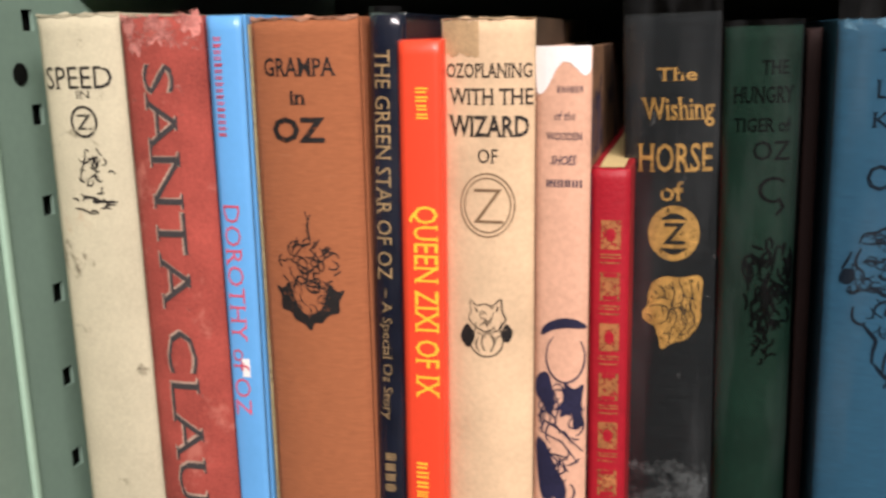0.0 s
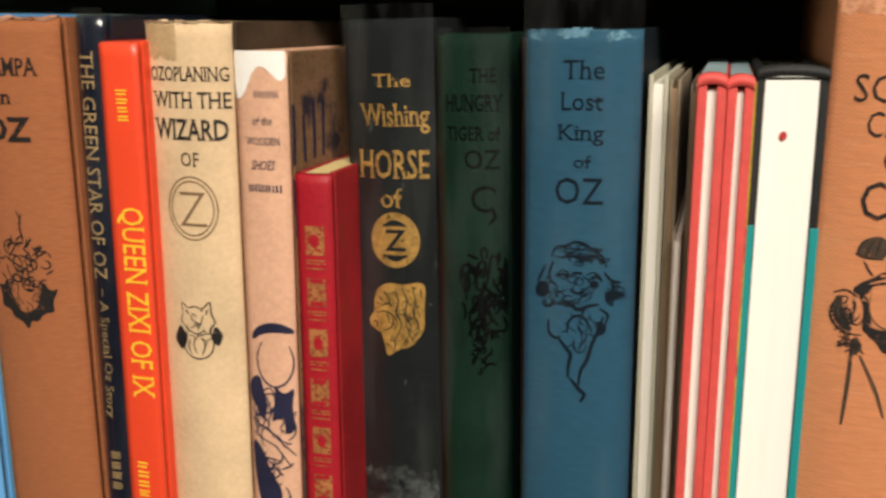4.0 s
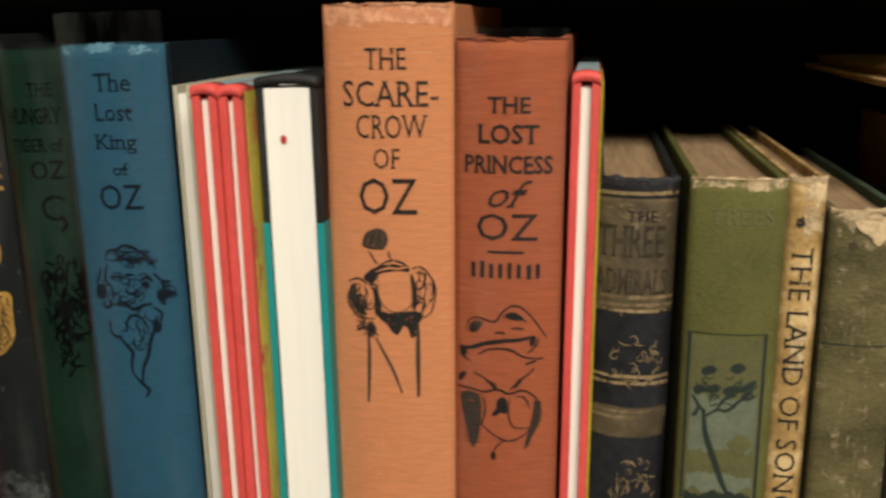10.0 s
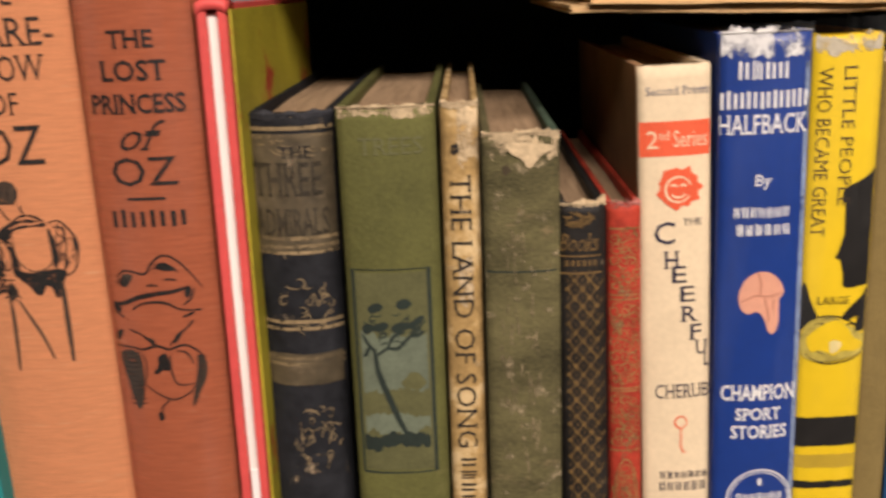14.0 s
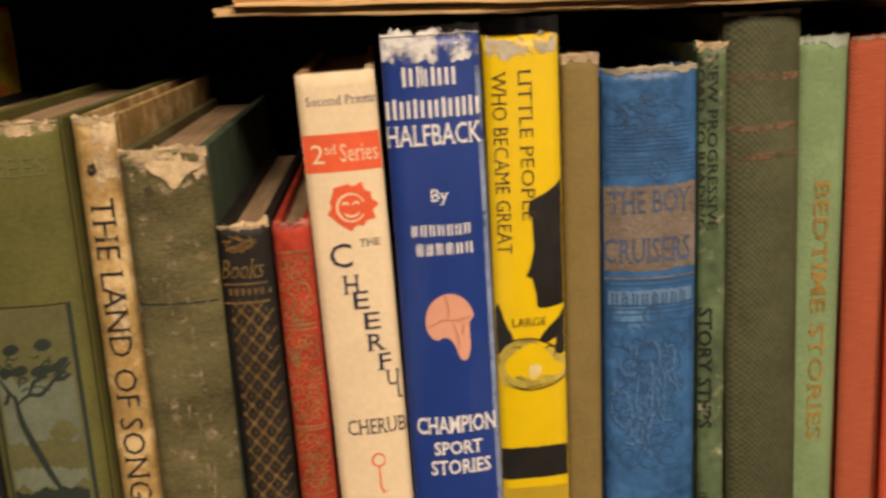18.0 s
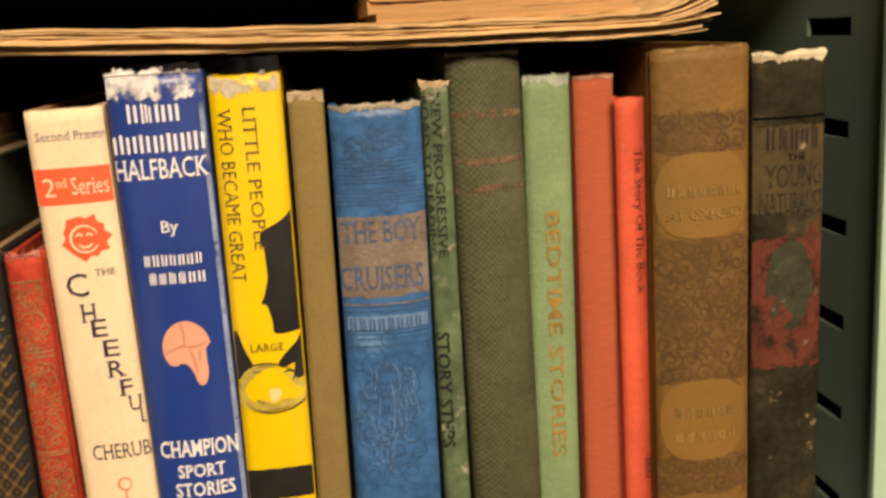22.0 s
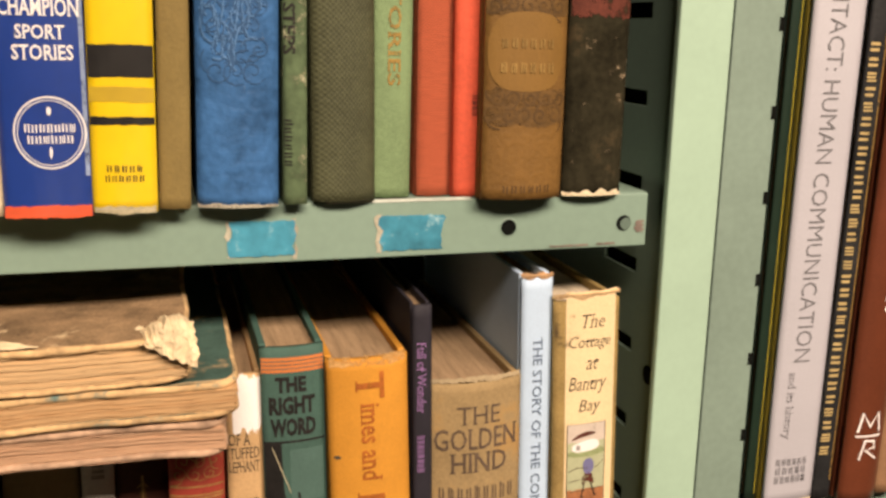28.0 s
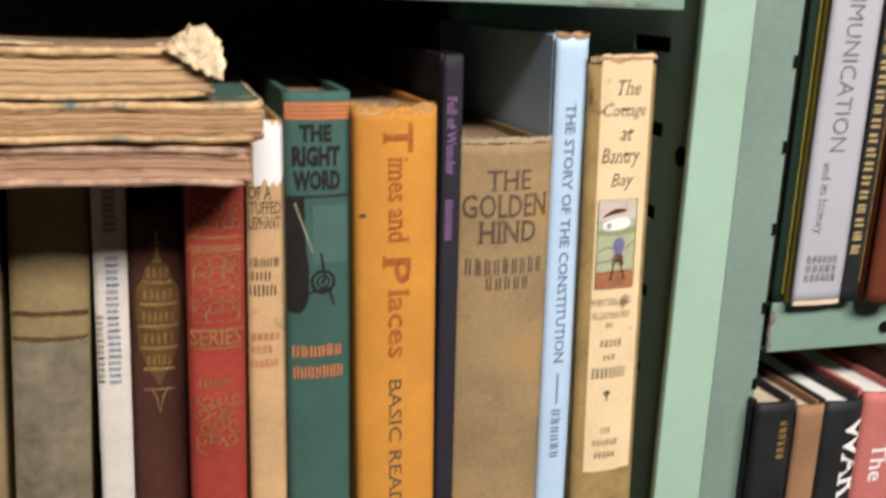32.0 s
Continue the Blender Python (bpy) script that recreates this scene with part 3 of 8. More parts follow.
ORANGE_RED = mat("bright_orange_red_paper", (0.82, 0.070, 0.025), 0.4, 20, 0.05, 0.05, 400, spec=0.45, coat=0.15)
YELLOW_INK = mat("yellow_ink", (0.90, 0.55, 0.04), 0.5, 80, 0.06)
PEACH = mat("peach_jacket_paper", (0.68, 0.40, 0.27), 0.7, 24, 0.14, 0.2, 500, spots=(0.80, 0.62, 0.50), spot_size=0.64, spot_scale=24)
WHITE_RUB_GLARE = mat("rubbed_white_glare", (0.80, 0.80, 0.78), 0.75, 40, 0.05, 0.15, gaps=0.48)
STRAW_RUBBED = mat("rubbed_straw", (0.56, 0.43, 0.26), 0.95, 90, 0.3, 0.6, gaps=0.46)
GREY_RUBBED = mat("rubbed_grey_paper", (0.55, 0.50, 0.38), 0.75, 60, 0.25, gaps=0.46)
WHITE = mat("white_paper", (0.84, 0.83, 0.80), 0.75, 40, 0.04, 0.15)
NAVY_INK = mat("navy_ink", (0.018, 0.018, 0.05), 0.65, 100, 0.25)
CRIMSON = mat("crimson_leatherette", (0.36, 0.012, 0.022), 0.5, 30, 0.15, 0.3, 600)
SLATE = mat("slate_cloth", (0.0092, 0.0130, 0.0142), 0.7, 40, 0.4, 0.5, 700, weave=1000, spec=0.2, stretch=(2, 2, 40), thread=0.2, spots=(0.034, 0.041, 0.043), spot_size=0.62, spot_scale=16)
SLATE_WORN = mat("rubbed_slate_cloth", (0.07, 0.082, 0.082), 0.75, 40, 0.25, 0.4, weave=1000, gaps=0.52, gap_scale=60)
FOREST = mat("dark_green_cloth", (0.0057, 0.0250, 0.0155), 0.75, 28, 0.25, 0.4, 700, weave=1000, spec=0.12)
FOREST_INK = mat("black_on_green_ink", (0.0012, 0.002, 0.002), 0.9, spec=0.03)
BLUE_CLOTH = mat("blue_cloth", (0.021, 0.102, 0.178), 0.72, 40, 0.20, 0.4, 800, weave=1000, stretch=(4, 4, 50), thread=0.08, spots=(0.030, 0.115, 0.185), spot_size=0.6, spot_scale=14)
BLUE_PALE = mat("rubbed_blue_cloth", (0.16, 0.36, 0.50), 0.8, 60, 0.2, 0.4, gaps=0.50)
BLUE_INK = mat("dark_ink_on_blue", (0.005, 0.012, 0.022), 0.9, spec=0.1)
MAROON = mat("maroon_cloth", (0.014, 0.005, 0.004), 0.8, 30, 0.3)
RED_BOARD = mat("coral_red_board", (0.66, 0.085, 0.075), 0.55, 20, 0.12, 0.2, 400)
RED_DARK = mat("deep_red_gap", (0.40, 0.035, 0.035), 0.7, 20, 0.2)
BLACK_BOARD = mat("black_board", (0.016, 0.017, 0.018), 0.6, 40, 0.4, 0.4, spots=(0.12, 0.12, 0.115), spot_size=0.68, spot_scale=70)
TEAL = mat("teal_jacket", (0.012, 0.25, 0.26), 0.45, 20, 0.08)
ORANGE_CLOTH = mat("orange_cloth", (0.66, 0.262, 0.118), 0.85, 26, 0.12, 0.5, 900, weave=850, stretch=(5, 5, 70), thread=0.12, spots=(0.66, 0.33, 0.17), spot_size=0.60, spot_scale=12)
ORANGE_WORN = mat("rubbed_orange_cloth", (0.68, 0.33, 0.19), 0.9, 50, 0.10, 0.2, weave=850, gaps=0.44, gap_scale=60)
BRICK_CLOTH = mat("brick_red_cloth", (0.465, 0.126, 0.055), 0.8, 26, 0.17, 0.5, 900, weave=850, stretch=(4, 4, 75), thread=0.14, spots=(0.52, 0.19, 0.10), spot_size=0.59, spot_scale=14)
LEATHER = mat("navy_leather", (0.018, 0.019, 0.022), 0.7, 40, 0.4, 0.6, 260, spec=0.15, spots=(0.12, 0.09, 0.06), spot_size=0.68, spot_scale=70)
GILT_LEATHER = mat("gilt_brown_leather", (0.085, 0.066, 0.038), 0.6, 50, 0.4, 0.6, 260, spots=(0.13, 0.10, 0.06), spot_size=0.58, spot_scale=90)
GILT_BAND = mat("rubbed_gilt_band", (0.26, 0.19, 0.10), 0.5, 90, 0.4, 0.3, gaps=0.42, gap_scale=220)
OLIVE_GREEN = mat("olive_green_cloth", (0.112, 0.112, 0.031), 0.8, 24, 0.22, 0.4, 800, weave=1000, spots=(0.16, 0.145, 0.05), spot_size=0.58, spot_scale=20)
GREEN_DEEP = mat("deep_green_ink", (0.018, 0.028, 0.022), 0.8)
GREEN_SKY = mat("pale_green_ink", (0.13, 0.155, 0.105), 0.85, 60, 0.2)
GREEN_HILL = mat("mid_green_ink", (0.105, 0.105, 0.042), 0.85, 60, 0.2)
BUFF = mat("buff_cloth_rubbed", (0.42, 0.27, 0.10), 0.85, 60, 0.35, 0.5, 500, spots=(0.62, 0.46, 0.24), spot_size=0.52, spot_scale=60)
SAGE = mat("sage_cloth_worn", (0.118, 0.104, 0.044), 0.9, 22, 0.5, 0.5, 600, weave=800, stretch=(1, 1, 2.5), spots=(0.20, 0.15, 0.075), spot_size=0.60, spot_scale=55)
STRAW = mat("torn_buckram_straw", (0.60, 0.46, 0.28), 0.95, 90, 0.3, 0.6)
BLACK_CLOTH = mat("black_cloth", (0.017, 0.015, 0.013), 0.6, 60, 0.4, 0.5, 300)
GILT_FAINT = mat("faint_gilt", (0.19, 0.115, 0.04), 0.5, 120, 0.4)
RED_GILT = mat("scuffed_scarlet_cloth", (0.43, 0.045, 0.022), 0.7, 50, 0.3, 0.4, 400, spots=(0.36, 0.16, 0.07), spot_size=0.66, spot_scale=80)
IVORY = mat("ivory_jacket_paper", (0.74, 0.60, 0.40), 0.7, 30, 0.08, 0.15, 500, spots=(0.60, 0.44, 0.26), spot_size=0.70, spot_scale=50)
ORANGE_INK = mat("orange_red_ink", (0.76, 0.115, 0.045), 0.65, 60, 0.1)
GREY_INK = mat("grey_blue_ink", (0.13, 0.14, 0.20), 0.8)
ROYAL = mat("royal_blue_gloss_jacket", (0.011, 0.048, 0.265), 0.38, 20, 0.10, 0.15, 300, spec=0.5, coat=0.25)
FLESH_INK = mat("salmon_ink", (0.80, 0.40, 0.27), 0.6, 60, 0.08)
YELLOW = mat("yellow_gloss_paper", (0.86, 0.60, 0.012), 0.45, 20, 0.06, 0.1, 300, spec=0.45, coat=0.15)
YELLOW_OCHRE = mat("ochre_ink", (0.52, 0.36, 0.03), 0.6, 60, 0.1)
GREY_PAPER = mat("grey_white_paper", (0.48, 0.43, 0.28), 0.7, 60, 0.25)
KHAKI = mat("khaki_cloth", (0.215, 0.155, 0.052), 0.8, 30, 0.12, 0.4, 800, weave=1000)
BLUE_WORN = mat("worn_blue_cloth", (0.036, 0.128, 0.30), 0.36, 60, 0.30, 0.8, 300, spots=(0.10, 0.24, 0.42), spot_size=0.62, spot_scale=45)
BLUE_DEEP = mat("pressed_blue_line", (0.026, 0.085, 0.19), 0.7, 60, 0.2)
LABEL_TAN = mat("rubbed_tan_panel", (0.175, 0.140, 0.110), 0.6, 70, 0.35, 0.6, spots=(0.21, 0.20, 0.21), spot_size=0.55, spot_scale=60)
GREEN_WORN = mat("worn_green_paper", (0.080, 0.125, 0.062), 0.8, 60, 0.4, 0.4, 300, spots=(0.36, 0.34, 0.20), spot_size=0.61, spot_scale=70)
RIBBED = mat("ribbed_dark_green_cloth", (0.070, 0.076, 0.038), 0.7, 40, 0.25, 0.5, 500, weave=560, thread=0.22)
RUST_LINE = mat("dull_copper_line", (0.145, 0.090, 0.050), 0.7, 90, 0.4, gaps=0.47, gap_scale=260)
PALE_GREEN = mat("pale_green_cloth", (0.178, 0.272, 0.132), 0.8, 30, 0.18, 0.4, 800, weave=1000, thread=0.08)
COPPER_INK = mat("copper_ink", (0.30, 0.195, 0.05), 0.7, 100, 0.3, gaps=0.40, gap_scale=300)
CORAL_CLOTH = mat("coral_cloth", (0.52, 0.116, 0.054), 0.8, 60, 0.22, 0.6, 700, weave=820, thread=0.20, stretch=(2, 2, 60), spots=(0.56, 0.17, 0.09), spot_size=0.62, spot_scale=40)
SCARLET = mat("scarlet_cloth", (0.64, 0.098, 0.048), 0.7, 30, 0.16, 0.4, 700, weave=900, thread=0.10)
BROWN_CLOTH = mat("brown_embossed_cloth", (0.175, 0.090, 0.022), 0.65, 40, 0.18, 0.5, 500)
BROWN_DARK = mat("dark_brown_relief", (0.092, 0.050, 0.016), 0.7, 60, 0.3)
BROWN_PLAQUE = mat("smooth_brown_plaque", (0.205, 0.110, 0.026), 0.6, 40, 0.10)
DUSK = mat("rubbed_dark_brown_cloth", (0.029, 0.026, 0.015), 0.9, 40, 0.45, 0.5, 400, spec=0.05, spots=(0.070, 0.050, 0.026), spot_size=0.56, spot_scale=40)
RED_STAIN = mat("dull_red_ink", (0.115, 0.028, 0.016), 0.8, 60, 0.3, gaps=0.44, gap_scale=150)
FAWN = mat("fawn_cloth", (0.27, 0.20, 0.09), 0.85, 30, 0.16, 0.5, 500, weave=900)
GREY_RELIEF = mat("grey_brown_relief", (0.20, 0.17, 0.11), 0.85, 50, 0.3, 0.9, 160)
COCOA = mat("dark_cocoa_cloth", (0.070, 0.024, 0.014), 0.7, 40, 0.25, 0.4)
RED_BOOK = mat("red_ornamented_cloth", (0.34, 0.048, 0.030), 0.65, 40, 0.18, 0.4, 400)
GILT_SOFT = mat("soft_gilt", (0.38, 0.24, 0.08), 0.45, 100, 0.35, metal=0.3)
SANDY = mat("sandy_paper", (0.58, 0.37, 0.18), 0.8, 30, 0.15, 0.2)
BROWN_INK = mat("brown_ink", (0.10, 0.075, 0.045), 0.8)
RED_FAINT = mat("faint_red_ink", (0.46, 0.15, 0.075), 0.8)
VIRIDIAN = mat("blue_green_cloth", (0.048, 0.112, 0.090), 0.75, 26, 0.14, 0.4, 800, weave=1000)
VIRIDIAN_PALE = mat("pale_blue_green_panel", (0.064, 0.132, 0.112), 0.75, 30, 0.12)
ORANGE_LINE = mat("orange_ink", (0.60, 0.19, 0.055), 0.7, 60, 0.1)
MARIGOLD = mat("marigold_cloth", (0.60, 0.265, 0.035), 0.8, 24, 0.14, 0.2, 1200, weave=1000)
RUST_INK = mat("rust_red_ink", (0.40, 0.115, 0.020), 0.8, 100, 0.3, gaps=0.38, gap_scale=300)
INDIGO = mat("indigo_black_cloth", (0.022, 0.020, 0.028), 0.7, 30, 0.2)
MAUVE_INK = mat("mauve_ink", (0.30, 0.16, 0.36), 0.7)
DRAB = mat("drab_cloth", (0.320, 0.225, 0.108), 0.85, 22, 0.20, 0.4, 700, weave=1000, spots=(0.38, 0.23, 0.085), spot_size=0.56, spot_scale=22)
DRAB_INK = mat("faded_brown_ink", (0.110, 0.075, 0.052), 0.85, 100, 0.3, gaps=0.38, gap_scale=300)
PALE_BLUE = mat("pale_blue_paper", (0.47, 0.63, 0.80), 0.6, 26, 0.06, 0.1)
SLATE_INK = mat("slate_blue_ink", (0.12, 0.17, 0.25), 0.8)
JACKET = mat("pale_straw_paper", (0.80, 0.62, 0.36), 0.75, 30, 0.10, 0.2, spots=(0.66, 0.45, 0.22), spot_size=0.66, spot_scale=40)
JACKET_EDGE = mat("olive_brown_jacket_edge", (0.34, 0.235, 0.085), 0.85, 50, 0.25, 0.3)
SILVER = mat("silver_grey_paper", (0.44, 0.44, 0.48), 0.5, 20, 0.04)
GRAPHITE = mat("graphite_ink", (0.17, 0.17, 0.18), 0.7)
CHESTNUT = mat("chestnut_jacket", (0.135, 0.035, 0.015), 0.4, 24, 0.15, spec=0.45, coat=0.2)
ROSE = mat("rose_cloth", (0.52, 0.165, 0.140), 0.8, 26, 0.12, 0.3, weave=1000)
HAZEL = mat("hazel_paper", (0.30, 0.165, 0.085), 0.7, 30, 0.18)

def speck(name, colour, gaps=0.66, scale=90.0):
    return mat(name, colour, 0.9, 60, 0.25, 0.2, gaps=gaps, gap_scale=scale)


def worn(b, w, h, material, label="pale rubbed specks"):
    """Rubbing over a whole spine: a broken skin of the lining's colour."""
    return tagged(patch(b, 0, h / 2, w * 0.985, h * 0.985, material, "rubbing", label, 0, 1, 0.0010), kind="stuff")


SP_STRAW, SP_GREY, SP_WHITE = speck("straw_rubbing", (0.50, 0.38, 0.24), 0.68), speck("grey_rubbing", (0.16, 0.17, 0.165), 0.67), speck("white_rubbing", (0.78, 0.78, 0.76), 0.75)
SP_PINK, SP_BLUE, SP_SAND = speck("pink_rubbing", (0.58, 0.22, 0.18), 0.67), speck("pale_blue_rubbing", (0.30, 0.42, 0.54), 0.71), speck("sand_rubbing", (0.60, 0.44, 0.24), 0.63, 70)
SP_DARK = speck("dark_staining", (0.10, 0.07, 0.04), 0.66, 45)

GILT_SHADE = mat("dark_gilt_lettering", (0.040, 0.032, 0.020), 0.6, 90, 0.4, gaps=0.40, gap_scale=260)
EMBOSSED = mat("dark_embossed_relief", (0.128, 0.068, 0.019), 0.7, 90, 0.25, 0.8, 300, gaps=0.38, gap_scale=200)
INK_SOLID = mat("solid_black_ink", (0.014, 0.013, 0.012), 0.6, 120, 0.3, 0.05)
BLUE_RELIEF = mat("raised_blue_highlight", (0.075, 0.20, 0.40), 0.4, 60, 0.2, 0.4, spec=0.5)
FRANK_INK = mat("rubbed_dark_lettering", (0.014, 0.012, 0.009), 0.9, 100, 0.3, gaps=0.45, gap_scale=220)
PANEL_INK = mat("rubbed_panel_lettering", (0.070, 0.105, 0.190), 0.7, 100, 0.3, gaps=0.42, gap_scale=300)
SOFT_INK = mat("greyed_black_ink", (0.055, 0.036, 0.024), 0.8, 100, 0.35, gaps=0.36, gap_scale=300)


def grid(gx, gy, pts):
    """Points of a drawing on a grid gx wide and gy high, counted from its upper corner."""
    return [(2 * x / gx - 1, 1 - 2 * y / gy) for x, y in pts]


def drawn(b, gx, gy, box, lines, material, thick, name="ornament"):
    out = []
    for line in lines:
        q = grid(gx, gy, line)
        fine = [q[0]]
        for k in range(len(q) - 1):
            p0, p1, p2, p3 = q[max(k - 1, 0)], q[k], q[k + 1], q[min(k + 2, len(q) - 1)]
            for t in (0.25, 0.5, 0.75, 1.0):
                fine.append(tuple(0.5 * (2 * p1[i] + (p2[i] - p0[i]) * t + (2 * p0[i] - 5 * p1[i] + 4 * p2[i] - p3[i]) * t * t + (3 * p1[i] - p0[i] - 3 * p2[i] + p3[i]) * t ** 3) for i in (0, 1)))
        out.append(fine)
    return strokes(b, out, *box, material, thick, name)


CLEAR = bpy.data.materials.new("clear_film")
CLEAR.use_nodes = True
nt = CLEAR.node_tree
tr, gl, mx = nt.nodes.new("ShaderNodeBsdfTransparent"), nt.nodes.new("ShaderNodeBsdfGlossy"), nt.nodes.new("ShaderNodeMixShader")
gl.inputs["Roughness"].default_value, mx.inputs[0].default_value = 0.18, 0.085
# Pale diffuse streaks mixed in, painted for the film's glossy highlights.
haze, scuffed, co = nt.nodes.new("ShaderNodeBsdfDiffuse"), nt.nodes.new("ShaderNodeMixShader"), nt.nodes.new("ShaderNodeTexCoord")
stretch, streak, ramp = nt.nodes.new("ShaderNodeMapping"), nt.nodes.new("ShaderNodeTexNoise"), nt.nodes.new("ShaderNodeMapRange")
haze.inputs["Color"].default_value = (0.75, 0.80, 0.82, 1)
stretch.inputs["Scale"].default_value = (80, 80, 14)
streak.inputs["Scale"].default_value, streak.inputs["Detail"].default_value = 1.0, 4.0
ramp.inputs["From Min"].default_value, ramp.inputs["From Max"].default_value, ramp.inputs["To Max"].default_value = 0.48, 0.85, 0.035
nt.links.new(co.outputs["Object"], stretch.inputs["Vector"])
nt.links.new(stretch.outputs[0], streak.inputs["Vector"])
nt.links.new(streak.outputs["Fac"], ramp.inputs["Value"])
nt.links.new(ramp.outputs[0], scuffed.inputs[0])
nt.links.new(tr.outputs[0], mx.inputs[1])
nt.links.new(gl.outputs[0], mx.inputs[2])
nt.links.new(mx.outputs[0], scuffed.inputs[1])
nt.links.new(haze.outputs[0], scuffed.inputs[2])
nt.links.new(scuffed.outputs[0], nt.nodes["Material Output"].inputs["Surface"])


def sleeve(b, w, h, bulge, above=0.002, crumple=0.0, seed=1):
    """A clear film folded round a spine, wavy, and crumpled at its head."""
    nx, nz = 16, 60
    verts = []
    for k in range(nz + 1):
        z = 0.001 + (h + above) * (k / nz)
        for i in range(nx + 1):
            sx = 2 * i / nx - 1
            head = max(0.0, 1 - (h + above - z) / 0.016)
            verts.append((sx * w / 2, -bulge * (1 - abs(sx) ** 2.4) - 0.0010 - 0.0005 * noise.noise((sx * 2.2, z * 30, seed)) - crumple * head * abs(noise.noise((sx * 3.5, z * 260, seed))), z + 0.0006 * noise.noise((sx * 4, 2, seed)) * (k == nz)))
    faces = [(k * (nx + 1) + i, k * (nx + 1) + i + 1, (k + 1) * (nx + 1) + i + 1, (k + 1) * (nx + 1) + i) for k in range(nz) for i in range(nx)]
    return part("plastic_sleeve", mesh_of("plastic_sleeve", verts, faces, CLEAR, True), b, "clear glossy plastic film")


# ---- upper row ----
b = book("cream cloth book with black lettering and small sketch", x=-0.2157, w=0.0338, h=0.2307, y=0.3180, lean=-0.25, z=1.1810, cover=CREAM, bulge=0.004, leaf=PAPER_PALE)
write(b, "SPEED", -0.0006, 0.2080, 0.0278, 0.0082, INK, weight=0.015)
write(b, "IN", 0.0016, 0.2019, 0.0059, 0.0027, INK)
ring(b, 0.0009, 0.1919, 0.0056, 0.0060, 0.0010, INK)
write(b, "Z", 0.0010, 0.1918, 0.0064, 0.0056, INK, weight=0.02, name="monogram")
scribble(b, 0.0035, 0.1736, 0.0155, 0.0177, INK, 20, 4, 0.0007, label="loose black ink sketch")
scribble(b, 0.0024, 0.1613, 0.0248, 0.0091, INK, 12, 9, 0.0008, label="loose black ink sketch")
fray(b, 0.2307, CREAM, 2, 0.0012, 0.002, tufts=3)
worn(b, 0.0338, 0.2307, SP_DARK)

b = book("faded red cloth book with bleached frayed head", x=-0.1814, w=0.0322, h=0.2288, y=0.3160, lean=-0.05, z=1.1810, cover=RED_CLOTH, bulge=0.004, leaf=PAPER)
write(b, "SANTA CLAUS", -0.0014, 0.1215, 0.0124, 0.1822, mat("pale_letter_edge", (0.46, 0.33, 0.25), 0.8, 100, 0.3), 90, 0.02).location.y = 0.0002
write(b, "SANTA CLAUS", -0.0008, 0.1212, 0.0124, 0.1824, mat("dark_grey_ink", (0.05, 0.045, 0.045), 0.7), 90, 0.0)
for k, (dv, seed) in enumerate(((0.003, 3), (0.008, 5))):
    patch(b, 0.0005, 0.2286 - dv, 0.030, 0.006, RED_PALE, "bleached_cloth", "bleached pink cloth", 0.0035, seed)
fray(b, 0.2288, RED_PALE, 4, 0.0022, 0.004)
worn(b, 0.0319, 0.2288, SP_PINK)

b = book("slim light blue glossy book with coral lettering", x=-0.1608, w=0.0130, h=0.2288, y=0.3220, lean=0.5, z=1.1810, cover=SKY, bulge=0.0008, leaf=PAPER_WHITE, depth=0.15)
bars(b, 16, -0.0026, 0.2036, 0.0035, 0.0360, PINK_INK, 90, 3, "author_line", 0.5)
write(b, "DOROTHY of OZ", -0.0012, 0.1200, 0.0065, 0.0817, PINK_INK, 90)
patch(b, 0.0007, 0.0982, 0.0031, 0.0073, WHITE, "label", "small white sticker")

b = book("thin worn book with yellowed mottled cover", x=-0.1512, w=0.0042, h=0.2255, y=0.3275, lean=0.3, z=1.1810,
         cover=mat("yellow_mottled_paper", (0.50, 0.40, 0.20), 0.8, 40, 0.3, spots=(0.10, 0.09, 0.06), spot_size=0.56, spot_scale=40), bulge=0.0004)

b = book("rust brown cloth book with black ornament", x=-0.1310, w=0.0399, h=0.2270, y=0.3210, lean=0.3, z=1.1810, cover=RUST, bulge=0.0045)
write(b, "GRAMPA", -0.0011, 0.2102, 0.0271, 0.0064, INK, weight=0.04)
write(b, "in", -0.0018, 0.1997, 0.0064, 0.0049, INK, weight=0.06)
write(b, "OZ", -0.0021, 0.1884, 0.0203, 0.0091, INK, weight=0.08)
scribble(b, -0.0008, 0.1395, 0.0242, 0.0212, INK, 46, 11, 0.0007, label="dense black pen ornament")
shape(b, [(-1, 0.5), (-0.7, 0.35), (-0.55, 0.7), (-0.4, 0.1), (-0.25, -0.3), (0, -0.45), (0.3, -0.3), (0.45, 0.1), (0.55, 0.7), (0.75, 0.3), (1, 0.45), (0.75, -0.1), (0.85, -0.35), (0.5, -0.4),
          (0.35, -0.7), (0.1, -0.65), (0.05, -1), (-0.15, -0.7), (-0.45, -0.6), (-0.5, -0.35), (-0.85, -0.3), (-0.75, 0.05)], -0.0013, 0.1257, 0.0284, 0.0237, INK)
scribble(b, -0.0010, 0.1289, 0.0193, 0.0172, INK, 26, 12, 0.0005, 1.2, step=0.25)
strokes(b, [[(-0.3, 1), (0.1, 0.4), (-0.1, -0.2), (0.2, -1)], [(0.3, 0.8), (-0.1, 0.1), (0.25, -0.9)]], -0.0003, 0.1536, 0.0070, 0.0114, INK)
fray(b, 0.2270, RUST_PALE, 6, 0.0010, 0.003, tufts=4)

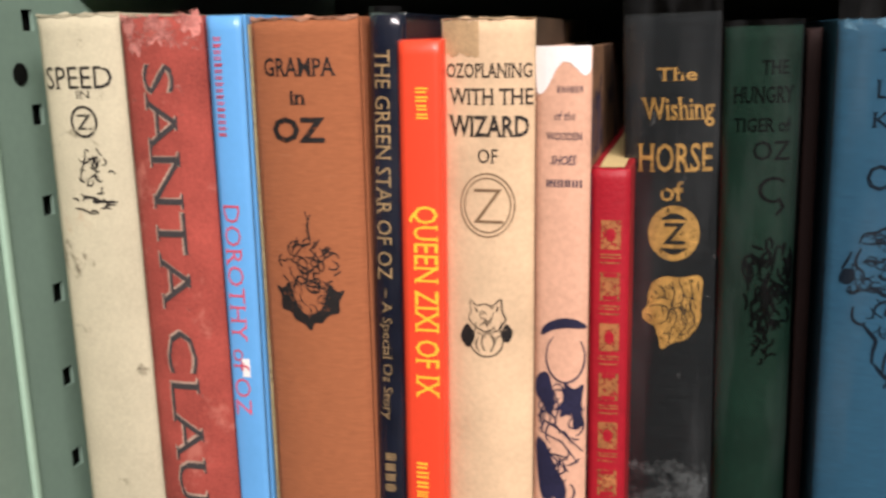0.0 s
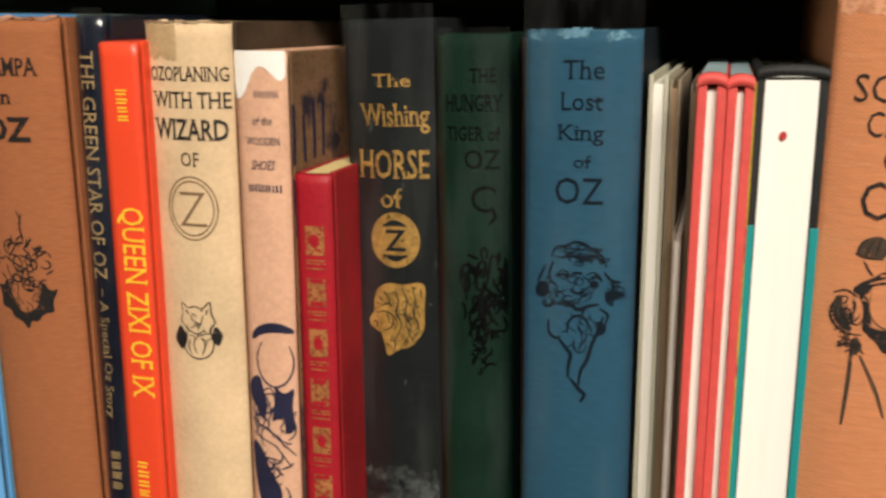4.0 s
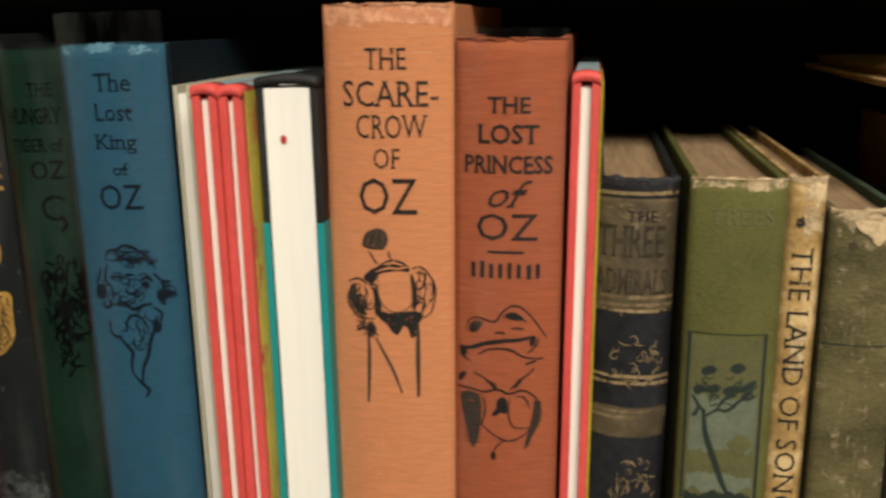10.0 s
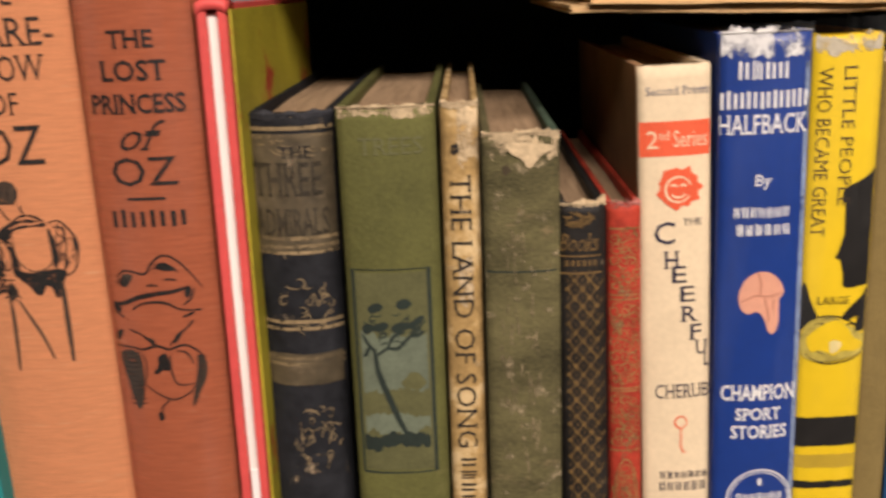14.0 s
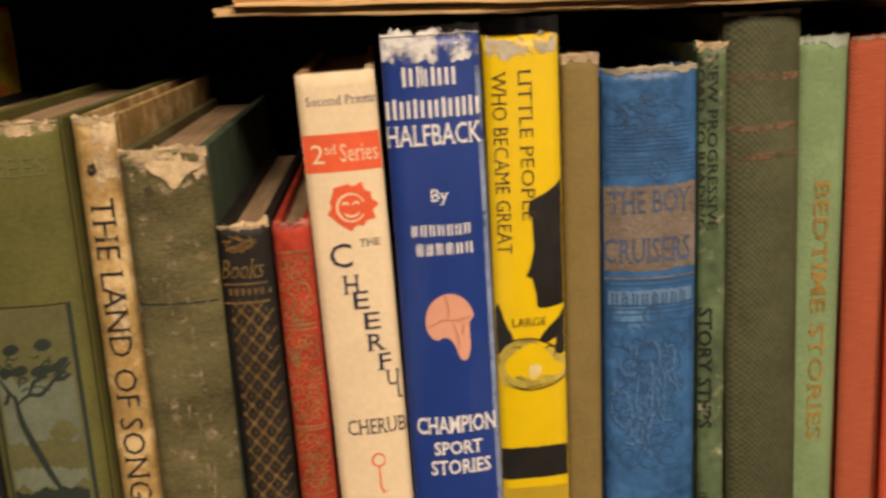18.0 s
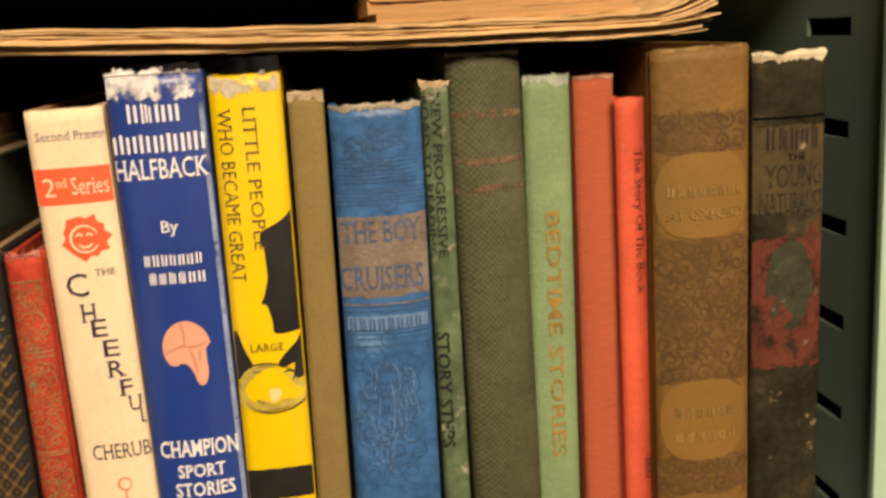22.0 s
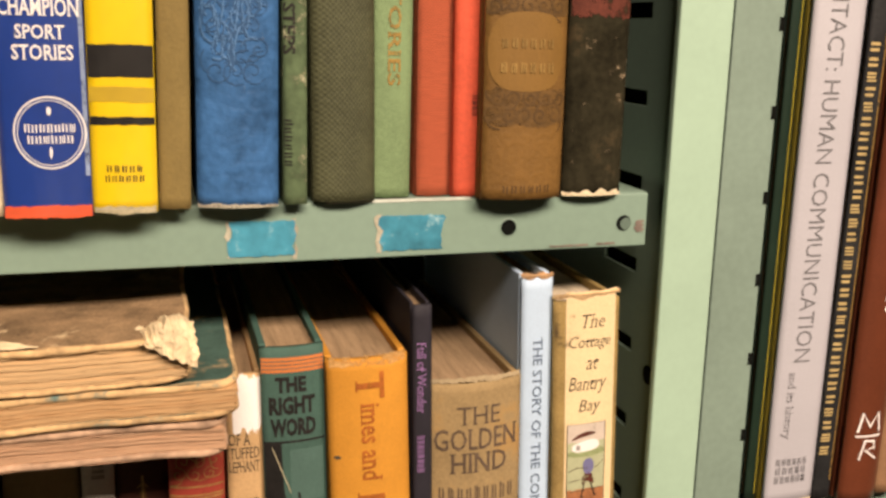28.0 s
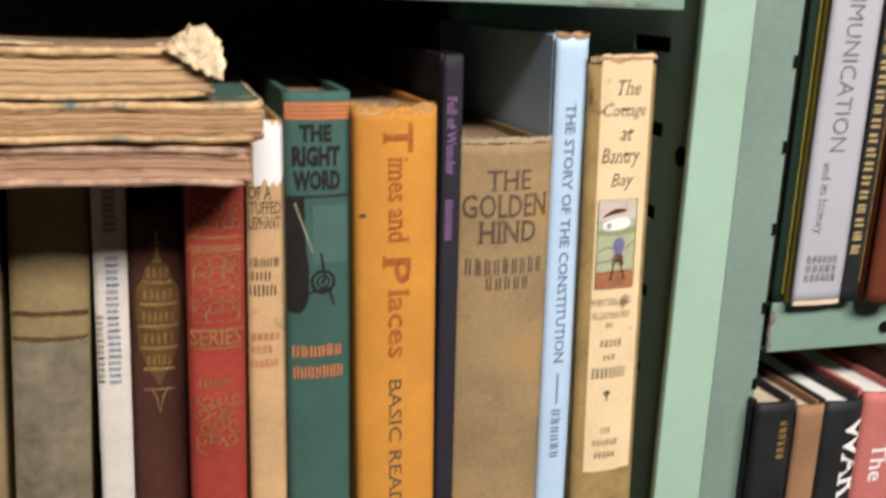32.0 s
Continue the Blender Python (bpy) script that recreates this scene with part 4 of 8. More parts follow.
b = book("narrow dark navy glossy book with gilt lettering", x=-0.1075, w=0.0120, h=0.2278, y=0.3300, lean=1.5, z=1.1810, cover=NAVY_GLOSS, bulge=0.0018, leaf=PAPER_PALE)
write(b, "THE GREEN STAR OF OZ", -0.0011, 0.1741, 0.0057, 0.0823, GOLD_INK, 90, 0.01)
write(b, "~ A Special Oz Story", -0.0011, 0.1036, 0.0047, 0.0511, GOLD_INK, 90, name="subtitle")
bars(b, 4, 0.0002, 0.0567, 0.0046, 0.0169, GOLD_INK, 90, 6, "author_line")
sleeve(b, 0.0122, 0.2278, 0.0026, 0.0012, 0.0022, 9)

b = book("bright orange-red paperback with yellow lettering", x=-0.0925, w=0.0147, h=0.2186, y=0.3280, lean=0.9, z=1.1810, cover=ORANGE_RED, bulge=0.0006, leaf=PAPER_WHITE, depth=0.14)
bars(b, 4, 0.0008, 0.1969, 0.0045, 0.0118, YELLOW_INK, 90, 2, "author_line")
write(b, "QUEEN ZIXI OF IX", 0.0007, 0.1248, 0.0106, 0.0720, YELLOW_INK, 90, 0.02)
bars(b, 5, -0.0010, 0.0538, 0.0049, 0.0195, YELLOW_INK, 90, 7, "publisher_line")

# Side cover far darker than the tan spine: its shade is in the colour.
b = book("tan paper-jacketed book with chipped head and black lettering", x=-0.0694, w=0.0328, h=0.2250, y=0.3330, lean=0.7, z=1.1810, cover=TAN, side=mat("shaded_brown_jacket", (0.075, 0.045, 0.025), 0.7, 30, 0.4), bulge=0.004, leaf=PAPER_PALE)
write(b, "OZOPLANING", 0.0005, 0.2074, 0.0301, 0.0050, INK, weight=0.03)
write(b, "WITH THE", 0.0011, 0.1985, 0.0298, 0.0056, INK, weight=0.03)
write(b, "WIZARD", 0.0004, 0.1883, 0.0288, 0.0074, INK, weight=0.055)
write(b, "OF", 0.0005, 0.1779, 0.0071, 0.0050, INK, weight=0.015)
PRESSED = mat("pressed_brown_line", (0.20, 0.125, 0.065), 0.8, 80, 0.3)
ring(b, 0.0003, 0.1604, 0.0100, 0.0116, 0.0005, PRESSED)
ring(b, 0.0003, 0.1604, 0.0086, 0.0100, 0.0005, PRESSED)
write(b, "Z", 0.0007, 0.1602, 0.0106, 0.0122, PRESSED, weight=-0.02, name="monogram")
box = (-0.0003, 0.1153, 0.0202, 0.0253)
drawn(b, 96, 118, box, [[(22, 30), (20, 12), (32, 20), (46, 17), (60, 20), (74, 8), (76, 28), (82, 44), (72, 58), (78, 72), (76, 92), (64, 106), (46, 110), (30, 104), (20, 90), (22, 72), (30, 60), (18, 46), (22, 30)],
                        [(34, 60), (48, 66), (62, 58)], [(44, 72), (40, 86), (46, 100)], [(58, 70), (62, 86), (56, 102)], [(34, 76), (30, 90), (36, 102)], [(46, 44), (52, 48), (58, 43)], [(28, 24), (34, 32)], [(70, 20), (66, 30)]], INK, 0.0006)
scribble(b, -0.0004, 0.1143, 0.0143, 0.0198, INK, 16, 21, 0.0004, label="small black animal ornament", step=0.2)
shape(b, blob(3, 16, 0.5), -0.0073, 0.1119, 0.0064, 0.0117, INK)
shape(b, blob(4, 16, 0.5), 0.0072, 0.1134, 0.0050, 0.0094, INK)
patch(b, -0.0090, 0.2185, 0.0133, 0.0114, TAN_DARK, "worn_corner", "browned chip in the jacket", 0.0016, 3)
fray(b, 0.2250, TAN, 8, 0.0008, 0.0015, tufts=2)

# Printed side cover, darkened in colour for the shade between the books.
b = book("peach jacketed book with torn white head and navy drawing", x=-0.0431, w=0.0194, h=0.2148, y=0.3370, lean=0.6, z=1.1810, cover=PEACH, bulge=0.0022, leaf=PAPER_WHITE, side=mat("shaded_picture_jacket", (0.25, 0.135, 0.068), 0.8, 24, 0.4, spots=(0.03, 0.02, 0.03), spot_size=0.50, spot_scale=24))
shape(b, [(-1, 1), (-0.99, 1), (0.99, 1), (1, 1), (1, 0.0), (0.75, -0.3), (0.45, 0.1), (0.1, 0.45), (-0.2, 0.2), (-0.5, -0.6), (-0.75, -1), (-1, -1)], 0.0002, 0.2070, 0.0194, 0.0163, WHITE, "torn_white_head", "torn-off white paper at the head")
for z0, seed in ((0.176, 1), (0.150, 2)):
    for k in range(4):
        part("cover_lettering_bar", box_mesh("cover_lettering_bar", (0.0097, 0.003 + 0.0085 * k, z0), (0.0099, 0.0050 + 0.0085 * k, z0 + 0.021), NAVY_INK, 0, 0.0006, seed), b)
bars(b, 6, 0.0026, 0.2006, 0.0092, 0.0025, NAVY_INK, 0, 1)
write(b, "of the", 0.0009, 0.1916, 0.0072, 0.0029, NAVY_INK, slant=0.2)
write(b, "WOODEN", 0.0007, 0.1845, 0.0125, 0.0027, NAVY_INK, weight=0.03)
write(b, "SHOES", 0.0006, 0.1762, 0.0090, 0.0033, NAVY_INK, weight=0.03, slant=0.3)
bars(b, 5, 0.0008, 0.1681, 0.0128, 0.0030, NAVY_INK, 0, 5, fill=0.8)
shape(b, [(-1, -0.6), (-0.8, 0.3), (-0.2, 0.95), (0.4, 1), (0.95, 0.4), (1, -0.1), (0.2, 0.1), (-0.5, -0.2), (-0.9, -0.9)], 0.0012, 0.1154, 0.0170, 0.0079, NAVY_INK)
strokes(b, [arc(0, 0, 1, 1, 130, 400)], 0.0020, 0.1044, 0.0140, 0.0194, NAVY_INK, 0.0008)
shape(b, [(-1, 0.7), (-0.2, 1), (0.1, 0.2), (0.3, -0.4), (-0.1, -1), (-0.5, -0.4), (-1, -0.1)], -0.0030, 0.0898, 0.0121, 0.0191, NAVY_INK)
shape(b, [(-0.6, 1), (0.2, 0.5), (1, 0.9), (0.7, 0), (1, -0.8), (0.1, -1), (0.3, -0.2), (-1, -0.6), (-0.3, 0.3)], 0.0042, 0.0862, 0.0102, 0.0209, NAVY_INK)
shape(b, [(-1, 1), (-0.3, 0.7), (0.1, 0.1), (0.8, -0.4), (0.5, -1), (0, -0.6), (-0.6, -0.9), (-0.9, 0)], -0.0019, 0.0593, 0.0141, 0.0296, NAVY_INK)
strokes(b, [[(-1, 0.9), (0, 0.5), (1, -0.2)], [(-0.9, 0.4), (0.1, 0.1), (0.8, -0.6)], [(-0.6, -0.2), (0.4, -0.9)]], 0.0003, 0.0703, 0.0169, 0.0236, NAVY_INK, 0.0007)

scribble(b, 0.0008, 0.0810, 0.0180, 0.0266, NAVY_INK, 22, 61, 0.0007, name="ornament", step=0.3)
scribble(b, 0.0010, 0.0573, 0.0183, 0.0251, NAVY_INK, 16, 62, 0.0008, name="ornament", step=0.3)

# The side has its own slightly darker crimson, to carry its shade.
b = book("short crimson book with gilt panels and cream page tops", x=-0.0257, w=0.0137, h=0.1731, y=0.3420, lean=0.3, z=1.1810, cover=CRIMSON, side=mat("shaded_red_leatherette", (0.34, 0.013, 0.018), 0.6, 30, 0.2, 0.3, 600), bulge=0.0012, leaf=mat("yellowed_pages", (0.66, 0.52, 0.24), 0.9, 60, 0.1), top=0.0002)
GILT_TOOLED = mat("tooled_gilt", (0.36, 0.14, 0.05), 0.5, 120, 0.3, gaps=0.44, gap_scale=520)
for k in range(8):
    v = 0.006 + 0.0190 * k
    for dv in (0.0, 0.0019, 0.0030):
        patch(b, 0.0004, v + dv, 0.0072, 0.0005, GILT_TOOLED, "gilt_line")
    patch(b, 0.0004, v + 0.0102, 0.0070, 0.0105, GILT_TOOLED, "gilt_panel", "tooled gilt panel")
    if k % 2:
        shape(b, arc(0, 0, 1, 1, 0, 340, 14), 0.0004, v + 0.0102, 0.0036, 0.0050, CRIMSON, "gilt_panel", "", 0.0007)
    else:
        for dv in (0.006, 0.0145):
            patch(b, 0.0004, v + dv, 0.0050, 0.0016, CRIMSON, "gilt_panel", "", 0.0002, k, 0.0006)

b = book("dark slate cloth book with gold lettering and horse ornament", x=-0.0033, w=0.0338, h=0.2254, y=0.3670, lean=-0.6, z=1.1810, cover=SLATE, bulge=0.0035)
write(b, "The", 0.0019, 0.2037, 0.0141, 0.0047, GOLD, weight=0.03)
write(b, "Wishing", 0.0023, 0.1900, 0.0263, 0.0108, GOLD, weight=0.035, slant=-0.1)
write(b, "HORSE", 0.0015, 0.1734, 0.0268, 0.0107, GOLD, weight=0.035)
write(b, "of", 0.0006, 0.1609, 0.0083, 0.0074, GOLD, weight=0.02)
shape(b, arc(0, 0, 1, 1, 0, 350, 26), 0.0015, 0.1450, 0.0189, 0.0212, GOLD, "gold_oval")
shape(b, [(-0.75, 0.55), (0, 0.98), (0.75, 0.55), (0.3, 0.62), (-0.3, 0.62)], 0.0015, 0.1448, 0.0156, 0.0181, SLATE, "gold_oval", "", 0.0008)
shape(b, [(-0.75, -0.55), (0, -0.98), (0.75, -0.55), (0.3, -0.62), (-0.3, -0.62)], 0.0015, 0.1448, 0.0156, 0.0181, SLATE, "gold_oval", "", 0.0008)
write(b, "Z", 0.0016, 0.1449, 0.0084, 0.0082, SLATE, weight=0.05, name="monogram")
box = (0.0025, 0.1139, 0.0415, 0.0399)
shape(b, grid(100, 140, [(10, 38), (18, 14), (40, 3), (62, 8), (94, 0), (100, 20), (90, 46), (98, 76), (88, 102), (72, 120), (50, 124), (34, 140), (28, 126), (36, 104), (20, 94), (4, 86), (0, 72), (12, 56)]), 0.0013, 0.1142, 0.0232, 0.0306, GOLD, "gold_ornament", "gold stamped ornament")
drawn(b, 100, 140, (0.0013, 0.1142, 0.0232, 0.0306), [[(14, 60), (30, 56), (44, 64), (40, 84), (26, 92)], [(24, 46), (34, 42), (42, 47)], [(44, 18), (54, 34), (50, 56), (58, 78), (48, 104)], [(60, 14), (68, 36), (64, 60), (74, 84), (62, 112)],
                      [(76, 10), (82, 34), (78, 58), (86, 82), (74, 108)], [(28, 20), (38, 32), (36, 44)], [(20, 30), (28, 38)], [(36, 108), (46, 110), (44, 126)], [(8, 74), (16, 78), (14, 86)], [(90, 14), (92, 30)]], SLATE, 0.0006, "gold_ornament")
scribble(b, 0.0030, 0.1142, 0.0170, 0.0250, SLATE, 26, 14, 0.00035, 1.3, name="gold_ornament", step=0.2)
patch(b, -0.0008, 0.0316, 0.0331, 0.0426, SLATE_WORN, "rubbed_patch", "rubbed grey cloth", 0.0045, 4)
worn(b, 0.0360, 0.2254, SP_GREY)
sleeve(b, 0.0350, 0.2254, 0.0042, 0.0040, 0.0004, 7)

b = book("dark green cloth book with black lettering", x=0.0274, w=0.0262, h=0.2202, y=0.3670, lean=-0.4, z=1.1810, cover=FOREST, bulge=0.003)
write(b, "THE", 0.0043, 0.2058, 0.0090, 0.0048, FOREST_INK, weight=0.02)
write(b, "HUNGRY", 0.0007, 0.1962, 0.0208, 0.0059, FOREST_INK, weight=0.02)
write(b, "TIGER of", 0.0005, 0.1855, 0.0196, 0.0049, FOREST_INK, weight=0.02)
write(b, "OZ", 0.0039, 0.1763, 0.0129, 0.0070, FOREST_INK, weight=0.02)
strokes(b, [arc(0.1, 0.3, 0.8, 0.6, 40, 300), [(0.4, -0.1), (0.7, -0.6), (0.3, -1)]], 0.0046, 0.1599, 0.0117, 0.0142, FOREST_INK, 0.0014)
scribble(b, 0.0048, 0.1255, 0.0203, 0.0394, FOREST_INK, 60, 17, 0.0011, label="black pen ornament")
scribble(b, 0.0041, 0.1022, 0.0110, 0.0159, FOREST_INK, 10, 18, 0.0010)
sleeve(b, 0.0270, 0.2202, 0.0036, 0.0010, 0.0004, 8)

b = book("thin maroon cloth book half hidden between others", x=0.0455, w=0.0052, h=0.2190, y=0.3790, lean=-0.4, z=1.1810, cover=MAROON, bulge=0.0006)

# Side cover almost black: the dark gap's shade is painted onto it.
b = book("blue cloth book in a clear plastic sleeve", x=0.0677, w=0.0376, h=0.2215, y=0.3490, lean=-0.1, z=1.1810, cover=BLUE_CLOTH, bulge=0.0042, side=mat("shaded_navy_side", (0.006, 0.013, 0.020), 0.5, 30, 0.3))
write(b, "The", 0.0008, 0.2088, 0.0133, 0.0061, BLUE_INK, weight=0.015)
write(b, "Lost", 0.0003, 0.1988, 0.0141, 0.0060, BLUE_INK, weight=0.015)
write(b, "King", 0.0003, 0.1879, 0.0156, 0.0068, BLUE_INK, weight=0.015)
write(b, "of", 0.0009, 0.1792, 0.0057, 0.0042, BLUE_INK, weight=0.01)
write(b, "OZ", -0.0000, 0.1695, 0.0160, 0.0089, BLUE_INK, weight=0.02)
box = (0.0022, 0.1254, 0.0406, 0.0679)
drawn(b, 57, 96, box, [[(13, 18), (15, 13), (20, 12), (24, 10), (29, 11), (33, 14), (37, 17), (39, 22)], [(17, 18), (23, 17), (28, 18), (33, 16), (37, 20)], [(14, 20), (12, 26), (13, 31)], [(38, 24), (41, 28), (46, 29)], [(23, 25), (28, 25)], [(31, 28), (35, 26), (37, 29)],
                       [(15, 27), (19, 26), (21, 28)], [(21, 55), (22, 49), (26, 46), (30, 48), (33, 54)], [(12, 49), (12, 55), (15, 58), (18, 57)], [(36, 42), (40, 45), (39, 50)], [(22, 33), (25, 35), (29, 34)], [(10, 22), (8, 27), (6, 31)]], BLUE_INK, 0.0010)
drawn(b, 57, 96, box, [[(16, 41), (21, 40), (26, 43), (31, 41), (36, 40)], [(17, 58), (20, 62), (23, 66), (22, 72), (22, 78)], [(23, 78), (27, 83), (30, 86), (28, 90)], [(38, 46), (36, 53), (33, 60), (31, 68), (28, 74), (27, 82)]], BLUE_INK, 0.0014)
for pts in ([(5, 34), (7, 30), (12, 31), (12, 37), (8, 39), (5, 37)], [(38, 33), (46, 33), (47, 36), (43, 38), (39, 40)], [(24, 17), (29, 16), (33, 18), (27, 20)], [(35, 48), (40, 50), (39, 55), (35, 56)], [(27, 81), (30, 86), (26, 84)], [(31, 29), (35, 28), (36, 32), (32, 32)]):
    shape(b, grid(57, 96, pts), *box, BLUE_INK)
for bx, n, seed in (((-0.0101, 0.1340, 0.0086, 0.0116), 22, 23), ((0.0128, 0.1352, 0.0073, 0.0104), 18, 24), ((0.0010, 0.1478, 0.0200, 0.0072), 26, 25), ((0.0019, 0.1212, 0.0150, 0.0171), 16, 26), ((0.0002, 0.1364, 0.0181, 0.0157), 18, 27)):
    scribble(b, *bx, BLUE_INK, n, seed, 0.0005, 1.2, step=0.3)
patch(b, 0, 0.2211 - 0.0012, 0.0345, 0.0030, BLUE_PALE, "rubbed_head", "rubbed pale head of the spine", 0.0012, 6)
sleeve(b, 0.0390, 0.2215, 0.0050, 0.0095, 0.0006, 2)

def fore_edge(label, x, w, h, y, lean, z, board, leaf, c=0.0018, depth=0.15, back=0.004, caps=None, jacket=None, cut=0.0):
    """A book that shows its fore-edge: leaves set back between two boards."""
    ob = tagged(new("book"), label, "book", "books on the shelf")
    ob.matrix_world = pose(x, y, z + abs(math.sin(radians(lean))) * w / 2, 0, lean, 0)
    for s, nm in ((-1, "back_cover"), (1, "front_cover")):
        x0, x1 = (s * w / 2, s * (w / 2 - c)) if s < 0 else (w / 2 - c, w / 2)
        part(nm, box_mesh(nm, (x0, 0, 0), (x1, depth, h), board, 0.0005, 0.0001, 2), ob)
    part("page_block", box_mesh("page_block", (-w / 2 + c, back, 0.002), (w / 2 - c, depth - 0.002, h - 0.003), leaf, 0, 0.0003, 4), ob)
    if caps:
        verts, faces, n = [], [], 10
        for k in range(n + 1):
            a = math.pi * k / n
            px, pz = -w / 2 * 1.01 * math.cos(a), 0.0016 * math.sin(a)
            verts += [(px, -0.0005, h - 0.0034 + pz), (px, -0.0005, h - 0.0002 + pz), (px, 0.010, h - 0.0002 + pz), (px, 0.010, h - 0.0034 + pz)]
        for k in range(n):
            for q in range(4):
                a, c2 = 4 * k + q, 4 * k + (q + 1) % 4
                faces.append((a, c2, c2 + 4, a + 4))
        faces += [(0, 1, 2, 3), tuple(4 * n + q for q in range(4))]
        part("head_cap", mesh_of("head_cap", verts, faces, caps, True), ob, "rounded cap at the head")
    if jacket:
        for s in (-1, 1):
            x0 = s * (w / 2 + 0.0003) - (0.0026 if s > 0 else 0)
            part("jacket_flap", box_mesh("jacket_flap", (x0, -0.0006, 0.001), (x0 + 0.0026, depth * 0.98, cut), jacket, 0.0003), ob, "teal paper jacket")
    return ob


fore_edge("thin off-white booklet with soft page edges", x=0.0911, w=0.0062, h=0.2073, y=0.3520, lean=0.1, z=1.1810, board=mat("off_white_card", (0.47, 0.46, 0.36), 0.8, 30, 0.1), leaf=PAPER_WHITE, c=0.0014, back=0.001)
GREY_CARD = mat("grey_brown_card", (0.26, 0.21, 0.15), 0.8, 30, 0.2)
fore_edge("thin grey-brown booklet between white and red ones", x=0.0961, w=0.0036, h=0.2056, y=0.3560, lean=0.1, z=1.1810, board=GREY_CARD, leaf=PAPER, c=0.0010, back=0.001)
fore_edge("short thin pale booklet before a red board book", x=0.0994, w=0.0028, h=0.1580, y=0.3440, lean=0.1, z=1.1810, board=mat("pinkish_card", (0.50, 0.36, 0.29), 0.8, 30, 0.2), leaf=PAPER_WHITE, c=0.0007, back=0.0006)
fore_edge("thin brown booklet beside a red board book", x=0.1018, w=0.0018, h=0.2040, y=0.3600, lean=0.1, z=1.1810, board=GREY_CARD, leaf=PAPER, c=0.0005, back=0.0008)
PICTURE_COVER = mat("yellow_green_picture_cover", (0.40, 0.34, 0.03), 0.5, 16, 0.3, spots=(0.34, 0.035, 0.02), spot_size=0.56, spot_scale=30)
COVER_TOP = mat("grey_blue_cover_paper", (0.30, 0.42, 0.46), 0.6, 30, 0.15)
for dims in (dict(x=0.1072, w=0.0084, h=0.2075, y=0.3300, lean=0.3, z=1.1810), dict(x=0.1153, w=0.0076, h=0.2070, y=0.3310, lean=0.3, z=1.1810)):
    b = fore_edge("thin coral red board book showing its white page edges", **dims, board=RED_BOARD, leaf=PAPER_WHITE, c=0.0028, back=0.0022, caps=RED_BOARD)
    part("cover_top", box_mesh("cover_top", (-dims["w"] / 2 + 0.0006, 0.010, dims["h"] - 0.0008), (dims["w"] / 2 - 0.0006, 0.14, dims["h"] + 0.0006), COVER_TOP), b, "grey-blue paper cover")
    part("picture_cover", box_mesh("picture_cover", (dims["w"] / 2 + 0.0001, 0.0035, 0.001), (dims["w"] / 2 + 0.0006, 0.148, dims["h"] - 0.001), PICTURE_COVER), b, "yellow-green printed cover")
    part("torn_scrap", box_mesh("torn_scrap", (-0.0009, 0.0014, 0.0005), (0.0011, 0.0022, 0.058), WHITE, 0.0002, 0.0003, 3), b, "torn white paper scrap")
b = fore_edge("thick white page block in black boards with teal jacket", x=0.1300, w=0.0207, h=0.2093, y=0.3430, lean=0.3, z=1.1810, board=BLACK_BOARD, leaf=mat("bright_white_pages", (0.86, 0.86, 0.82), 0.85, 30, 0.03, 0.4, 400, stretch=(8, 1, 0.3)), c=0.0026, back=0.0006, caps=BLACK_BOARD,
              jacket=TEAL, cut=0.1618)
part("torn_flap", box_mesh("torn_flap", (-0.0090, -0.0012, 0.0005), (0.0040, -0.0007, 0.0560), WHITE, 0.0002, 0.0004, 4), b, "torn white paper flap")
dot = part("red_dot", mesh_of("red_dot", [(*p, ) for p in [(0.0011 * math.cos(a) + -0.0016, -0.0001, 0.0014 * math.sin(a) + 0.1897) for a in [k * 0.5236 for k in range(12)]]], [tuple(range(12))], RED_DARK), b, "small red ink dot")

b = book("tall orange cloth book with black lettering and drawing", x=0.1592, w=0.0427, h=0.2313, y=0.3460, lean=1.2, z=1.1810, cover=ORANGE_CLOTH, bulge=0.0045)
write(b, "THE", -0.0001, 0.2144, 0.0135, 0.0067, INK, weight=0.012)
write(b, "SCARE-", 0.0010, 0.2033, 0.0312, 0.0083, INK, weight=0.012)
write(b, "CROW", 0.0015, 0.1928, 0.0235, 0.0077, INK, weight=0.012)
write(b, "OF", -0.0003, 0.1824, 0.0088, 0.0067, INK, weight=0.008)
write(b, "OZ", -0.0001, 0.1699, 0.0194, 0.0121, INK, weight=0.015)
box = (0.0002, 0.1297, 0.0359, 0.0633)
shape(b, grid(57, 96, [(13, 12), (15, 6), (19, 4), (23, 3), (27, 5), (28, 10), (26, 14), (20, 14), (16, 13)]), *box, SOFT_INK)
drawn(b, 57, 96, box, [[(14, 12), (15, 8), (18, 5)], [(18, 13), (19, 9), (21, 5)], [(22, 13), (23, 8), (24, 4)], [(26, 13), (27, 8), (26, 5)], [(13, 12), (16, 13.5), (20, 14), (26, 14)]], INK, 0.0005)
drawn(b, 57, 96, box, [[(17, 15), (20, 20), (22, 22)], [(28, 15), (28, 17), (29, 19)], [(5, 32), (11, 30), (16, 33)], [(9, 33), (5, 38), (5, 44), (9, 49), (15, 51), (20, 51)], [(12, 34), (9, 40), (13, 45), (18, 46), (20, 42)],
                       [(8, 36), (7, 42), (11, 47)], [(40, 24), (45, 23), (49, 27), (52, 33), (52, 40), (50, 47), (46, 50)], [(42, 26), (47, 27), (46, 33), (43, 35)], [(44, 38), (47, 42), (45, 47), (41, 46)], [(9, 58), (14, 56), (20, 55)],
                       [(13, 60), (18, 58), (22, 60)]], INK, 0.0007)
